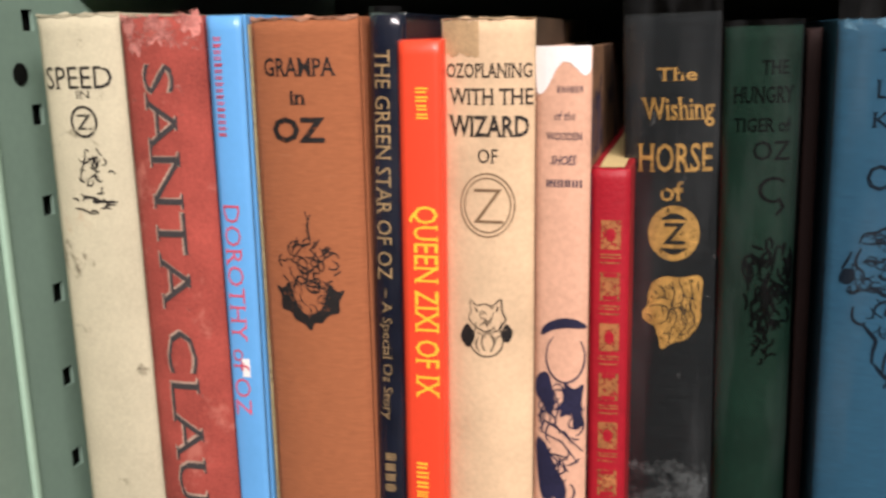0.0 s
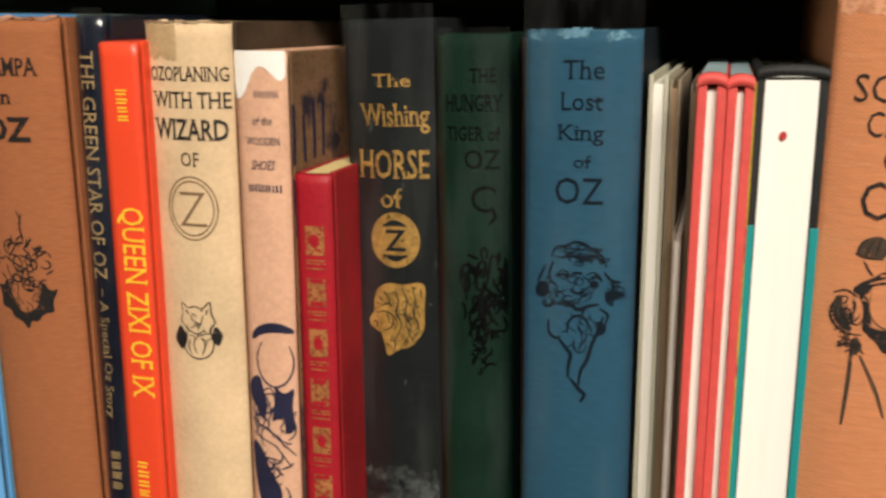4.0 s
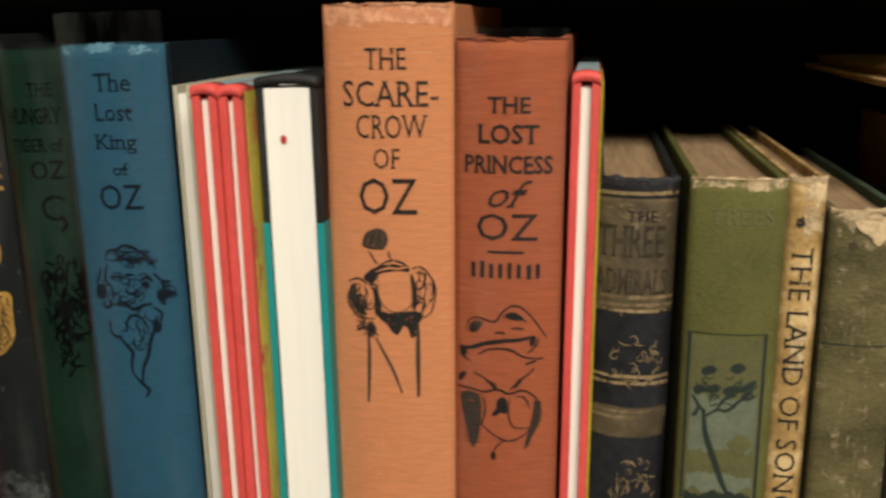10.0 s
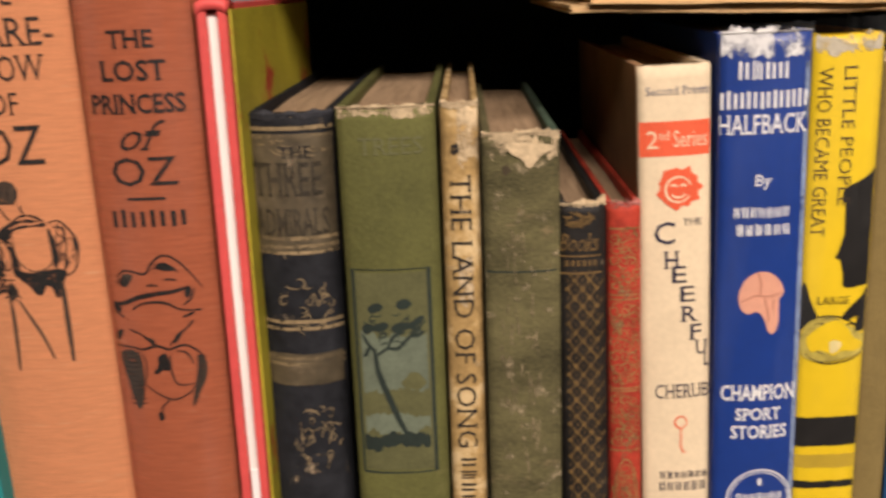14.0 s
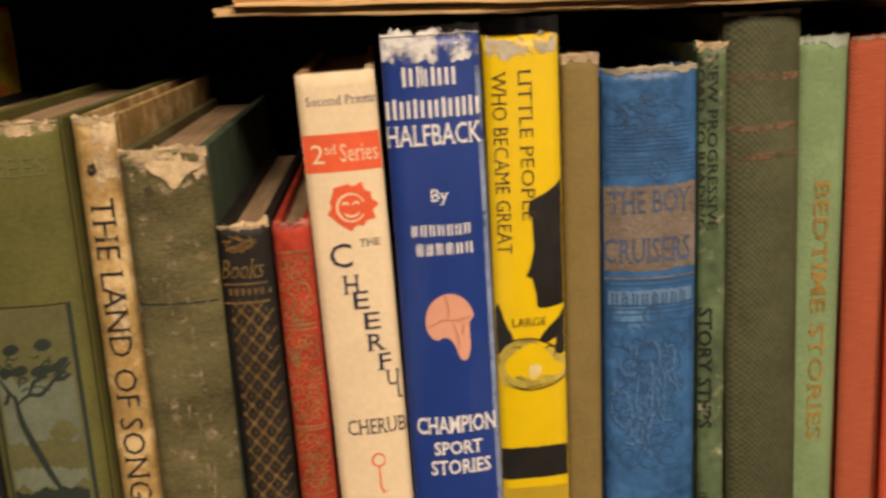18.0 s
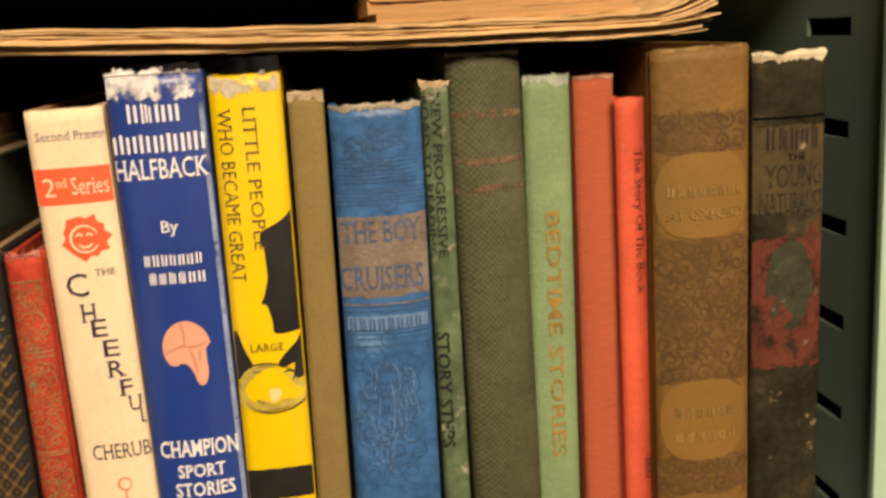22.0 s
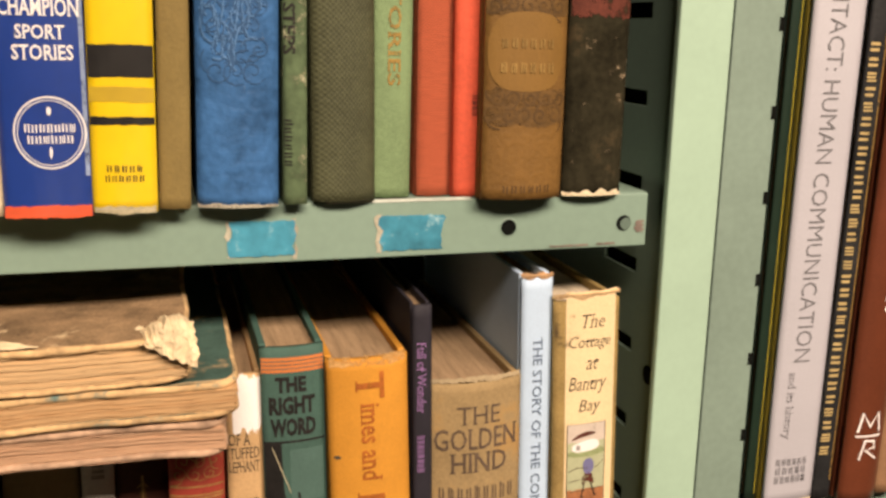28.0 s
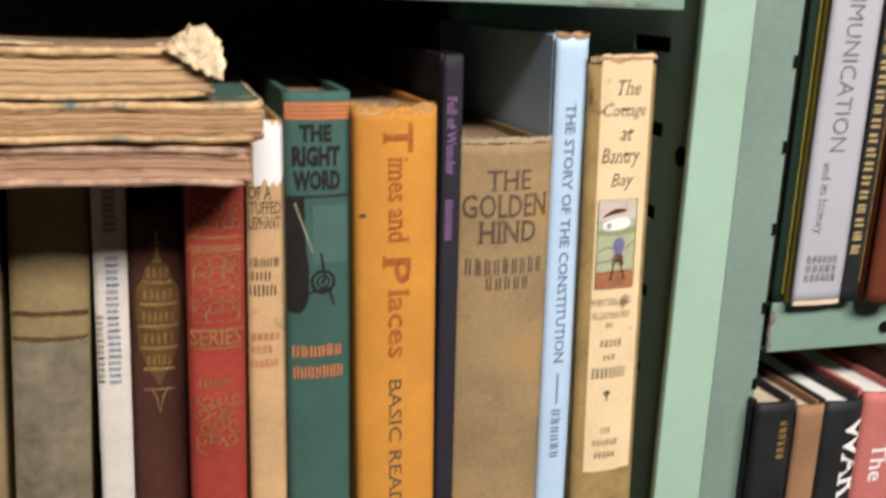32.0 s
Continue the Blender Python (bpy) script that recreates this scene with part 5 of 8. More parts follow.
shape(b, grid(57, 96, [(13, 30), (16, 26), (22, 23), (26, 20), (30, 19), (35, 20), (39, 23), (39, 26), (33, 25), (27, 26), (22, 27), (21, 31), (17, 32)]), *box, INK)
scribble(b, -0.0107, 0.1335, 0.0084, 0.0129, INK, 26, 32, 0.0005, step=0.3)
scribble(b, 0.0112, 0.1381, 0.0070, 0.0155, INK, 16, 33, 0.0004, step=0.3)
scribble(b, -0.0083, 0.1247, 0.0077, 0.0090, INK, 14, 34, 0.0005, step=0.35)
drawn(b, 57, 96, box, [[(22, 29), (22, 38), (25, 44), (30, 47), (36, 46), (40, 42), (41, 33), (40, 28)]], SOFT_INK, 0.0004)
drawn(b, 57, 96, box, [[(21, 26), (27, 24), (33, 24), (38, 23)], [(25, 22), (30, 21), (35, 22)]], ORANGE_CLOTH, 0.0007)
shape(b, grid(57, 96, [(16, 31), (21, 32), (22, 38), (24, 45), (22, 51), (19, 47), (21, 40), (18, 35)]), *box, INK)
shape(b, grid(57, 96, [(39, 26), (41, 27), (43, 36), (43, 44), (40, 47), (40, 36)]), *box, INK)
shape(b, grid(57, 96, [(6, 33), (10, 33), (9, 38), (12, 44), (16, 49), (13, 50), (8, 47), (5, 41)]), *box, SOFT_INK)
shape(b, grid(57, 96, [(22, 46), (28, 48), (34, 47), (41, 46), (47, 48), (44, 52), (42, 60), (39, 61), (38, 55), (35, 54), (33, 59), (30, 59), (26, 53), (22, 51)]), *box, INK)
shape(b, grid(57, 96, [(15, 52), (21, 55), (20, 60), (15, 61)]), *box, SOFT_INK)
drawn(b, 57, 96, box, [[(16, 54), (16, 75), (15, 97)]], SOFT_INK, 0.0013)
drawn(b, 57, 96, box, [[(43, 52), (43, 72), (43, 93)]], SOFT_INK, 0.0016)
drawn(b, 57, 96, box, [[(20, 61), (26, 72), (30, 80), (34, 91)]], SOFT_INK, 0.0011)
patch(b, 0, 0.2310 - 0.003, 0.041, 0.006, ORANGE_WORN, "rubbed_head", "rubbed paler head of the spine", 0.0015, 5)
fray(b, 0.2314, ORANGE_WORN, 9, 0.0010, 0.002, tufts=3)

b = book("brick red cloth book with black lettering and drawing", x=0.1977, w=0.0353, h=0.2199, y=0.3470, lean=1.5, z=1.1810, cover=BRICK_CLOTH, bulge=0.0045)
write(b, "THE", -0.0001, 0.1991, 0.0138, 0.0052, INK, weight=0.05)
write(b, "LOST", -0.0003, 0.1899, 0.0200, 0.0063, INK, weight=0.055)
write(b, "PRINCESS", -0.0003, 0.1801, 0.0289, 0.0060, INK, weight=0.06)
write(b, "of", 0.0007, 0.1706, 0.0144, 0.0091, INK, weight=0.01, slant=0.5)
write(b, "OZ", -0.0002, 0.1596, 0.0200, 0.0090, INK, weight=0.02)
patch(b, -0.0005, 0.1511, 0.0119, 0.0010, INK, "rule")
bars(b, 4, -0.0006, 0.1450, 0.0243, 0.0060, INK, 0, 4, "author_line", 0.72)
box = (-0.0001, 0.1072, 0.0367, 0.0639)
drawn(b, 60, 96, box, [[(8, 24), (9, 19), (13, 16.5), (18, 17), (24, 18), (28, 13), (33, 9.5), (38, 10), (43, 14), (48, 20), (52, 26)], [(28, 16), (33, 14), (38, 15), (41, 18)], [(24, 24), (27, 23.5), (30, 24)], [(33, 21), (37, 21), (40, 21.5)],
                       [(4, 34), (6, 38), (12, 41)], [(47, 37), (51, 37)], [(48, 26), (46, 31), (42, 34)], [(12, 46), (18, 48)], [(46, 42), (41, 47)]], INK, 0.0007)
drawn(b, 60, 96, box, [[(4, 33), (10, 33), (18, 30), (28, 28), (38, 27), (46, 25)]], INK, 0.0016)
drawn(b, 60, 96, box, [[(15, 36), (20, 33), (28, 32), (34, 33), (40, 36), (47, 37)], [(18, 48), (22, 51), (26, 54)], [(41, 46), (37, 50), (33, 54)], [(41, 40), (47, 38)], [(3, 55), (12, 55), (18, 56), (26, 54), (32, 56), (40, 54), (46, 57), (50, 62)]], INK, 0.0009)
for pts in ([(9, 24), (10, 20), (13, 19), (15, 22), (12, 25)], [(28, 15), (33, 12), (38, 14), (40, 17), (34, 17)], [(4, 34), (8, 33), (9, 37), (6, 38)], [(43, 25), (47, 25), (46, 30), (43, 31)], [(4, 47), (9, 46), (6, 51), (3, 53)],
            [(25, 60), (30, 57), (32, 62), (31, 68), (28, 66), (25, 69), (22, 68), (26, 64)], [(22, 89), (25, 88), (26, 92), (23, 94)]):
    shape(b, grid(60, 96, pts), *box, INK)
for pts in ([(4, 57), (17, 56), (17, 74), (14, 87), (11, 88), (8, 76), (5, 66)], [(46, 58), (51, 63), (50, 72), (45, 80), (42, 87), (41, 85), (44, 74), (46, 66)], [(10, 18), (18, 18), (16, 22), (12, 26)], [(20, 49), (26, 51), (24, 55)], [(36, 48), (41, 47), (35, 55)]):
    shape(b, grid(60, 96, pts), *box, SOFT_INK)
drawn(b, 60, 96, box, [[(5 + 0.25 * k, 58 + 2.4 * k), (11, 58.5 + 2.4 * k), (17, 57.5 + 2.4 * k)] for k in range(12)] + [[(46 - 0.4 * k, 60 + 2.6 * k), (50 - 0.6 * k, 60.5 + 2.6 * k)] for k in range(10)], INK, 0.0005)
drawn(b, 60, 96, box, [[(17, 74), (24, 79), (32, 82), (40, 79), (44, 75)], [(18, 58), (19, 66), (17, 74)], [(33, 58), (32, 66), (35, 74), (44, 74)], [(30, 82), (26, 85), (24, 89)], [(36, 57), (41, 58), (44, 64)]], INK, 0.0006)
fray(b, 0.2198, BRICK_CLOTH, 10, 0.0008, 0.0015, tufts=3)
sleeve(b, 0.0362, 0.2199, 0.0052, 0.0022, 0.0004, 10)

dims = dict(x=0.2213, w=0.0090, h=0.2081, y=0.3500, lean=1.6, z=1.1810)
b = fore_edge("thin coral red board book with torn page edges", **dims, board=RED_BOARD, leaf=PAPER_WHITE, c=0.0028, back=0.0022, caps=RED_BOARD)
part("cover_top", box_mesh("cover_top", (-dims["w"] / 2 + 0.0006, 0.010, dims["h"] - 0.0008), (dims["w"] / 2 - 0.0006, 0.14, dims["h"] + 0.0006), COVER_TOP), b, "grey-blue paper cover")
part("torn_scrap", box_mesh("torn_scrap", (-0.0012, 0.0012, 0.0005), (0.0014, 0.0022, 0.056), WHITE, 0.0002, 0.0003, 3), b, "torn white paper scrap")
part("picture_cover", box_mesh("picture_cover", (dims["w"] / 2 + 0.0001, 0.003, 0.001), (dims["w"] / 2 + 0.0009, 0.148, dims["h"] - 0.002),
     PICTURE_COVER), b, "yellow-green printed cover")

b = book("battered navy leather book with gilt bands", x=0.2386, w=0.0278, h=0.1734, y=0.3600, lean=1.8, z=1.1810, cover=LEATHER, bulge=0.006)
patch(b, -0.0007, 0.1475, 0.0284, 0.0384, GILT_LEATHER, "title_panel", "gilt stamped brown panel", 0.0003, 1)
for px in (247, 262, 452, 468, 480, 616, 630, 690, 702):
    patch(b, 0, 0.1679 + (250 - px) * 0.000174, 0.0272, 0.0012, GILT_BAND, "gilt_band", "", 0.0002, px)
patch(b, -0.0007, 0.0874, 0.0274, 0.0113, GILT_LEATHER, "gilt_band", "", 0.0003, 2)
write(b, "THE", 0.0020, 0.1608, 0.0103, 0.0037, LEATHER, weight=0.02)
write(b, "THREE", -0.0013, 0.1521, 0.0223, 0.0109, GILT_SHADE, weight=0.03)
write(b, "ADMIRALS", -0.0009, 0.1381, 0.0244, 0.0091, GILT_SHADE, weight=0.02)
scribble(b, 0.0001, 0.1619, 0.0249, 0.0065, GILT_BAND, 12, 43, 0.0005, name="gilt_ornament")
scribble(b, 0.0020, 0.1102, 0.0182, 0.0222, GILT_BAND, 26, 44, 0.0004, name="gilt_ornament", curl=1.2, step=0.16)
scribble(b, 0.0028, 0.0626, 0.0179, 0.0272, GILT_BAND, 26, 45, 0.0004, name="gilt_ornament", curl=1.2, step=0.16)
fray(b, 0.1730, mat("blue_black_worn_leather", (0.035, 0.036, 0.042), 0.7, 60, 0.5, 0.6), 12, 0.0020, 0.004, tufts=5)
worn(b, 0.0278, 0.1734, SP_STRAW)

b = book("olive green cloth book with framed tree panel", x=0.2716, w=0.0302, h=0.1746, y=0.3520, lean=1.3, z=1.1810, cover=OLIVE_GREEN, bulge=0.003)
write(b, "TREES", 0.0013, 0.1624, 0.0198, 0.0054, mat("faded_olive_lettering", (0.125, 0.125, 0.055), 0.8), weight=0.01)
patch(b, -0.0007, 0.0875, 0.0230, 0.0691, GREEN_HILL, "picture_panel", "printed tree landscape panel")
patch(b, -0.0008, 0.0843, 0.0215, 0.0337, GREEN_SKY, "picture_panel", "", 0.003, 3, 0.0004)
patch(b, -0.0009, 0.0775, 0.0217, 0.0087, GREEN_HILL, "picture_panel", "", 0.0022, 4, 0.0005)
shape(b, blob(11, 16, 0.4), 0.0053, 0.0848, 0.0094, 0.0081, GREEN_HILL, "picture_panel")
patch(b, -0.0012, 0.0636, 0.0219, 0.0053, GREEN_DEEP, "picture_panel", "", 0.0020, 5, 0.0005)
strokes(b, [[(-1, -1), (1, -1), (1, 1), (-1, 1), (-1, -1)]], -0.0008, 0.0876, 0.0243, 0.0709, GREEN_DEEP, 0.0013, "panel_frame")
box = (-0.0007, 0.0875, 0.0230, 0.0691)
drawn(b, 60, 100, box, [[(13, 37), (15, 48), (20, 57), (26, 66), (33, 76), (42, 86)]], GREEN_DEEP, 0.0022, "tree_drawing")
drawn(b, 60, 100, box, [[(3, 30), (8, 35), (14, 39)], [(14, 41), (24, 37), (33, 37), (44, 31), (57, 24)], [(24, 37), (30, 31), (40, 29)], [(44, 31), (50, 31), (56, 29)], [(9, 35), (6, 40), (3, 41)], [(26, 86), (36, 83), (44, 86), (56, 84)]], GREEN_DEEP, 0.0012, "tree_drawing")
for pts in ([(2, 27), (8, 24), (15, 26), (22, 23), (28, 26), (20, 29), (12, 28), (6, 31)], [(26, 27), (34, 24), (44, 25), (52, 21), (58, 22), (50, 27), (40, 28), (32, 30)], [(8, 17), (16, 14), (24, 16), (18, 19), (11, 20)], [(32, 15), (40, 12), (48, 15), (42, 18), (35, 18)]):
    shape(b, grid(60, 100, pts), *box, GREEN_DEEP, "tree_drawing")
scribble(b, -0.0004, 0.1050, 0.0205, 0.0170, GREEN_DEEP, 26, 47, 0.0005, name="tree_drawing", step=0.14)
patch(b, 0, 0.1746 - 0.0015, 0.029, 0.0030, STRAW_RUBBED, "rubbed_head", "rubbed straw-coloured head of the spine", 0.0016, 6)
fray(b, 0.1745, STRAW, 13, 0.0012, 0.002, tufts=5)

b = book("narrow buff book with torn spine and black lettering", x=0.2936, w=0.0119, h=0.1737, y=0.3610, lean=1.5, z=1.1810, cover=BUFF, bulge=0.002)
write(b, "THE LAND OF SONG", -0.0002, 0.1033, 0.0068, 0.0948, INK, 90, 0.01)
bars(b, 4, -0.0002, 0.0432, 0.0057, 0.0188, INK, 90, 3)
shape(b, blob(21, 14, 0.5), -0.0016, 0.1591, 0.0036, 0.0055, INK, "tear", "dark tear in the cloth")
patch(b, 0.0025, 0.1642, 0.0065, 0.0164, STRAW_RUBBED, "bare_patch", "bare straw-coloured spine lining", 0.004, 7)
patch(b, 0.0008, 0.1163, 0.0047, 0.0148, STRAW_RUBBED, "bare_patch", "bare straw-coloured spine lining", 0.004, 8)
fray(b, 0.1738, STRAW, 14, 0.0022, 0.005, tufts=5)
worn(b, 0.0119, 0.1737, SP_SAND)

b = book("worn sage green cloth book with torn straw-coloured head", x=0.3131, w=0.0242, h=0.1635, y=0.3570, lean=1.3, z=1.1810, cover=SAGE, bulge=0.002, side=mat("teal_green_side_cloth", (0.050, 0.082, 0.052), 0.85, 30, 0.4, 0.4, 700, weave=900))
patch(b, -0.0004, 0.1186, 0.0229, 0.0006, GREEN_DEEP, "rule")
patch(b, 0.0000, 0.1600, 0.0230, 0.0054, STRAW_RUBBED, "bare_patch", "bare straw-coloured torn cloth", 0.0045, 9)
shape(b, [(-1, 0.9), (-0.3, 1), (0.9, 0.7), (1, 0.4), (0.4, 0.1), (0.2, -0.5), (-0.1, -1), (-0.3, -0.2), (-0.8, 0.2)], 0.0030, 0.1562, 0.0165, 0.0090, STRAW, "torn_flap", "", 0.0016)
scribble(b, -0.0010, 0.0900, 0.0130, 0.1000, mat("faded_straw_relief", (0.22, 0.175, 0.095), 0.9, 90, 0.3, gaps=0.50, gap_scale=260), 34, 71, 0.0008, name="faded_ornament", step=0.10)
shape(b, blob(25, 14, 0.8), -0.0049, 0.1520, 0.0046, 0.0049, mat("dark_lining", (0.06, 0.045, 0.025), 0.9), "tear")
fray(b, 0.1636, STRAW, 15, 0.0026, 0.004, tufts=10)
worn(b, 0.0242, 0.1635, speck("straw_fraying", (0.40, 0.32, 0.19), 0.62, 130))

b = book("short black cloth book with gilt lattice", x=0.3344, w=0.0152, h=0.1395, y=0.3600, lean=0.5, z=1.1810, cover=BLACK_CLOTH, bulge=0.002)
w2 = 0.0125
lat = []
for r in range(38):
    for c in range(-2, 3):
        cx, cy = 0.0048 * c + (0.0024 if r % 2 else 0) - 0.0004, 0.003 + 0.0030 * r
        if abs(cx) < w2 / 2 - 0.0003:
            for sx in (-1, 1):
                if abs(cx + sx * 0.0024) < w2 / 2 + 0.0008:
                    for off in (-0.00035, 0.00035):
                        lat.append([(cx + off, cy), (cx + off + sx * 0.0012, cy + 0.0015), (cx + off + sx * 0.0024, cy + 0.0030)])
            for a in (0, 45, 90, 135):
                dx, dy = 0.0008 * math.cos(radians(a)), 0.0008 * math.sin(radians(a))
                lat.append([(cx - dx, cy - dy), (cx, cy), (cx + dx, cy + dy)])
            lat.append([(cx, cy + 0.0024), (cx + 0.0002, cy + 0.0030), (cx, cy + 0.0036)])
strokes(b, lat, 0, 0, 2, 2, GILT_FAINT, 0.00023, "gilt_lattice", "gilt lattice with star-shaped knots")
scribble(b, -0.0013, 0.1343, 0.0111, 0.0060, GILT_FAINT, 14, 5, 0.0006, name="title_line", step=0.5)
write(b, "Books", -0.0011, 0.1267, 0.0128, 0.0058, GILT_FAINT, slant=0.4)
bars(b, 6, -0.0006, 0.1198, 0.0110, 0.0024, GILT_FAINT, 0, 6, "author_line", 0.5)
for py in (440, 476):
    patch(b, -0.0009, 0.1221, 0.0135, 0.0005, GILT_FAINT, "gilt_line").location.z = -(py - 440) * 0.00016
fray(b, 0.1395, STRAW, 16, 0.0026, 0.003, tufts=8)
worn(b, 0.0152, 0.1395, SP_STRAW)

b = book("narrow scuffed scarlet book with gilt ornament", x=0.3484, w=0.0106, h=0.1385, y=0.3620, lean=0.4, z=1.1810, cover=RED_GILT, bulge=0.0018)
GILT_WORN = mat("worn_gilt_on_red", (0.33, 0.20, 0.075), 0.5, 120, 0.4, metal=0.2, gaps=0.36, gap_scale=300)
for v0, v1, k in ((0.1090, 0.1290, 53), (0.0760, 0.1040, 54), (0.0530, 0.0720, 55), (0.0050, 0.0120, 56)):
    scrolls(b, v0, v1, 0.0086, GILT_WORN, 0.0040, 0.00036, k, "gilt_ornament")
for v in (0.1300, 0.1075, 0.1060, 0.0745, 0.0735, 0.0515, 0.0135):
    patch(b, 0, v, 0.0098, 0.0005, GILT_WORN, "gilt_line")
ring(b, 0, 0.032, 0.0043, 0.0165, 0.0005, GILT_WORN, "gilt_ornament")
ring(b, 0, 0.032, 0.0034, 0.0145, 0.0003, GILT_WORN, "gilt_ornament")
scrolls(b, 0.0210, 0.0430, 0.0050, GILT_WORN, 0.0034, 0.00034, 57, "gilt_ornament")
fray(b, 0.1385, RED_PALE, 17, 0.0026, 0.004, tufts=8)
worn(b, 0.0100, 0.1385, speck("gilt_rubbing", (0.34, 0.22, 0.10), 0.62, 160))

b = book("ivory jacketed book with orange band and navy lettering", x=0.3672, w=0.0229, h=0.1809, y=0.3670, lean=-0.3, z=1.1810, cover=IVORY, back=mat("orange_brown_back_cover", (0.30, 0.165, 0.08), 0.7, 24, 0.3), bulge=0.0015, leaf=PAPER_PALE)
write(b, "Second Printing", 0.0022, 0.1723, 0.0224, 0.0035, GREY_INK)
patch(b, 0, 0.1574, 0.0226, 0.0112, ORANGE_INK, "orange_band")
write(b, "2", -0.0072, 0.1573, 0.0036, 0.0056, IVORY, weight=0.01)
write(b, "nd", -0.0034, 0.1586, 0.0034, 0.0028, IVORY, weight=0.01)
write(b, "Series", 0.0049, 0.1573, 0.0108, 0.0053, IVORY, weight=0.01)
shape(b, [(math.cos(a) * r, math.sin(a) * r) for a, r in [(math.pi * k / 11, (1.0, 0.68, 0.86, 0.7)[k % 4]) for k in range(22)]], 0.0014, 0.1413, 0.0168, 0.0166, ORANGE_INK, "sun_ornament", "orange sunburst ornament")
strokes(b, [arc(0, 0, 0.95, 0.95, 20, 330), arc(-0.35, 0.2, 0.2, 0.16, 0, 180, 6), arc(0.35, 0.2, 0.2, 0.16, 0, 180, 6), arc(0, -0.2, 0.5, 0.4, 200, 340, 8)], 0.0010, 0.1408, 0.0088, 0.0088, IVORY, 0.0007, "sun_ornament", "", 0.0008)
write(b, "THE", 0.0055, 0.1299, 0.0060, 0.0022, NAVY_INK)
write(b, "C", -0.0035, 0.1264, 0.0067, 0.0075, NAVY_INK, weight=0.02)
write(b, "H", -0.0013, 0.1172, 0.0050, 0.0060, NAVY_INK, weight=0.02)
write(b, "E", 0.0012, 0.1121, 0.0047, 0.0057, NAVY_INK, weight=0.02)
write(b, "E", 0.0039, 0.1052, 0.0048, 0.0054, NAVY_INK, weight=0.02)
write(b, "R", 0.0045, 0.0982, 0.0058, 0.0055, NAVY_INK, weight=0.02)
write(b, "F", 0.0064, 0.0916, 0.0043, 0.0055, NAVY_INK, weight=0.02)
write(b, "U", 0.0086, 0.0860, 0.0043, 0.0052, NAVY_INK, weight=0.02)
write(b, "L", 0.0106, 0.0814, 0.0024, 0.0049, NAVY_INK, weight=0.02)
write(b, "CHERUB", 0.0021, 0.0704, 0.0183, 0.0052, NAVY_INK, weight=0.01)
strokes(b, [arc(0, 0.7, 0.8, 0.3, 0, 360), [(0, 0.4), (0, -0.6), (0.3, -0.9), (0.7, -0.8)]], 0.0016, 0.0536, 0.0050, 0.0145, ORANGE_INK, 0.0006)
bars(b, 7, 0.0026, 0.0387, 0.0170, 0.0030, NAVY_INK, 0, 3, "author_line")
bars(b, 6, 0.0021, 0.0344, 0.0168, 0.0040, NAVY_INK, 0, 4, "author_line")

b = book("royal blue glossy jacketed book with white lettering", x=0.3928, w=0.0282, h=0.1893, y=0.3640, lean=0.4, z=1.1810, cover=ROYAL, bulge=0.002, leaf=PAPER_PALE)
bars(b, 4, -0.0009, 0.1776, 0.0163, 0.0060, WHITE, 0, 3, "name_line", 0.7)
bars(b, 7, -0.0003, 0.1686, 0.0280, 0.0061, WHITE, 0, 4, "name_line", 0.72)
write(b, "HALFBACK", -0.0005, 0.1608, 0.0281, 0.0062, WHITE, weight=0.025)
write(b, "By", 0.0001, 0.1423, 0.0053, 0.0049, WHITE, weight=0.02, name="byline")
bars(b, 7, -0.0003, 0.1324, 0.0183, 0.0038, WHITE, 0, 5, "author_line", 0.65)
bars(b, 6, 0.0004, 0.1266, 0.0178, 0.0041, WHITE, 0, 6, "author_line", 0.65)
shape(b, [(-0.95, -0.1), (-1, 0.4), (-0.6, 0.85), (0.1, 1), (0.7, 0.75), (1, 0.3), (0.75, 0.15), (0.65, -0.1), (0.8, -0.5), (0.6, -0.95), (0.3, -0.9), (0.15, -0.45), (-0.2, -0.2), (-0.6, -0.35)],
      0.0007, 0.1014, 0.0154, 0.0231, FLESH_INK, "helmet_picture", "salmon pink helmet picture")
strokes(b, [[(-0.9, 0.05), (-0.3, 0.25), (0.3, 0.2), (0.85, 0.3)], [(-0.2, 0.95), (-0.05, 0.6), (-0.1, 0.25)], [(0.1, 0.15), (0.25, -0.2), (0.3, -0.6)], [(0.5, 0.1), (0.45, -0.2)]], 0.0007, 0.1014, 0.0154, 0.0231, mat("dark_salmon_ink", (0.50, 0.20, 0.13), 0.6), 0.0005, "helmet_picture", "", 0.0008)
write(b, "CHAMPION", 0.0007, 0.0697, 0.0250, 0.0058, WHITE, weight=0.05)
write(b, "SPORT", 0.0007, 0.0618, 0.0152, 0.0046, WHITE, weight=0.05)
write(b, "STORIES", 0.0012, 0.0552, 0.0190, 0.0050, WHITE, weight=0.05)
cu_, cv_ = (0.0020, 0.0288)
ring(b, cu_, cv_, 0.0115, 0.0122, 0.0006, WHITE, "emblem_ring")
ring(b, cu_, cv_, 0.0103, 0.0110, 0.0003, WHITE, "emblem_ring")
bars(b, 7, cu_, cv_ + 0.0016, 0.0165, 0.0030, WHITE, 0, 8, "publisher_line", 0.7)
bars(b, 6, cu_, cv_ - 0.0022, 0.0150, 0.0030, WHITE, 0, 9, "publisher_line", 0.7)
shape(b, [(0, 1), (0.5, 0.3), (0.2, -0.6), (-0.2, -0.6), (-0.5, 0.3)], cu_, cv_ + 0.0070, 0.0036, 0.0042, WHITE, "emblem")
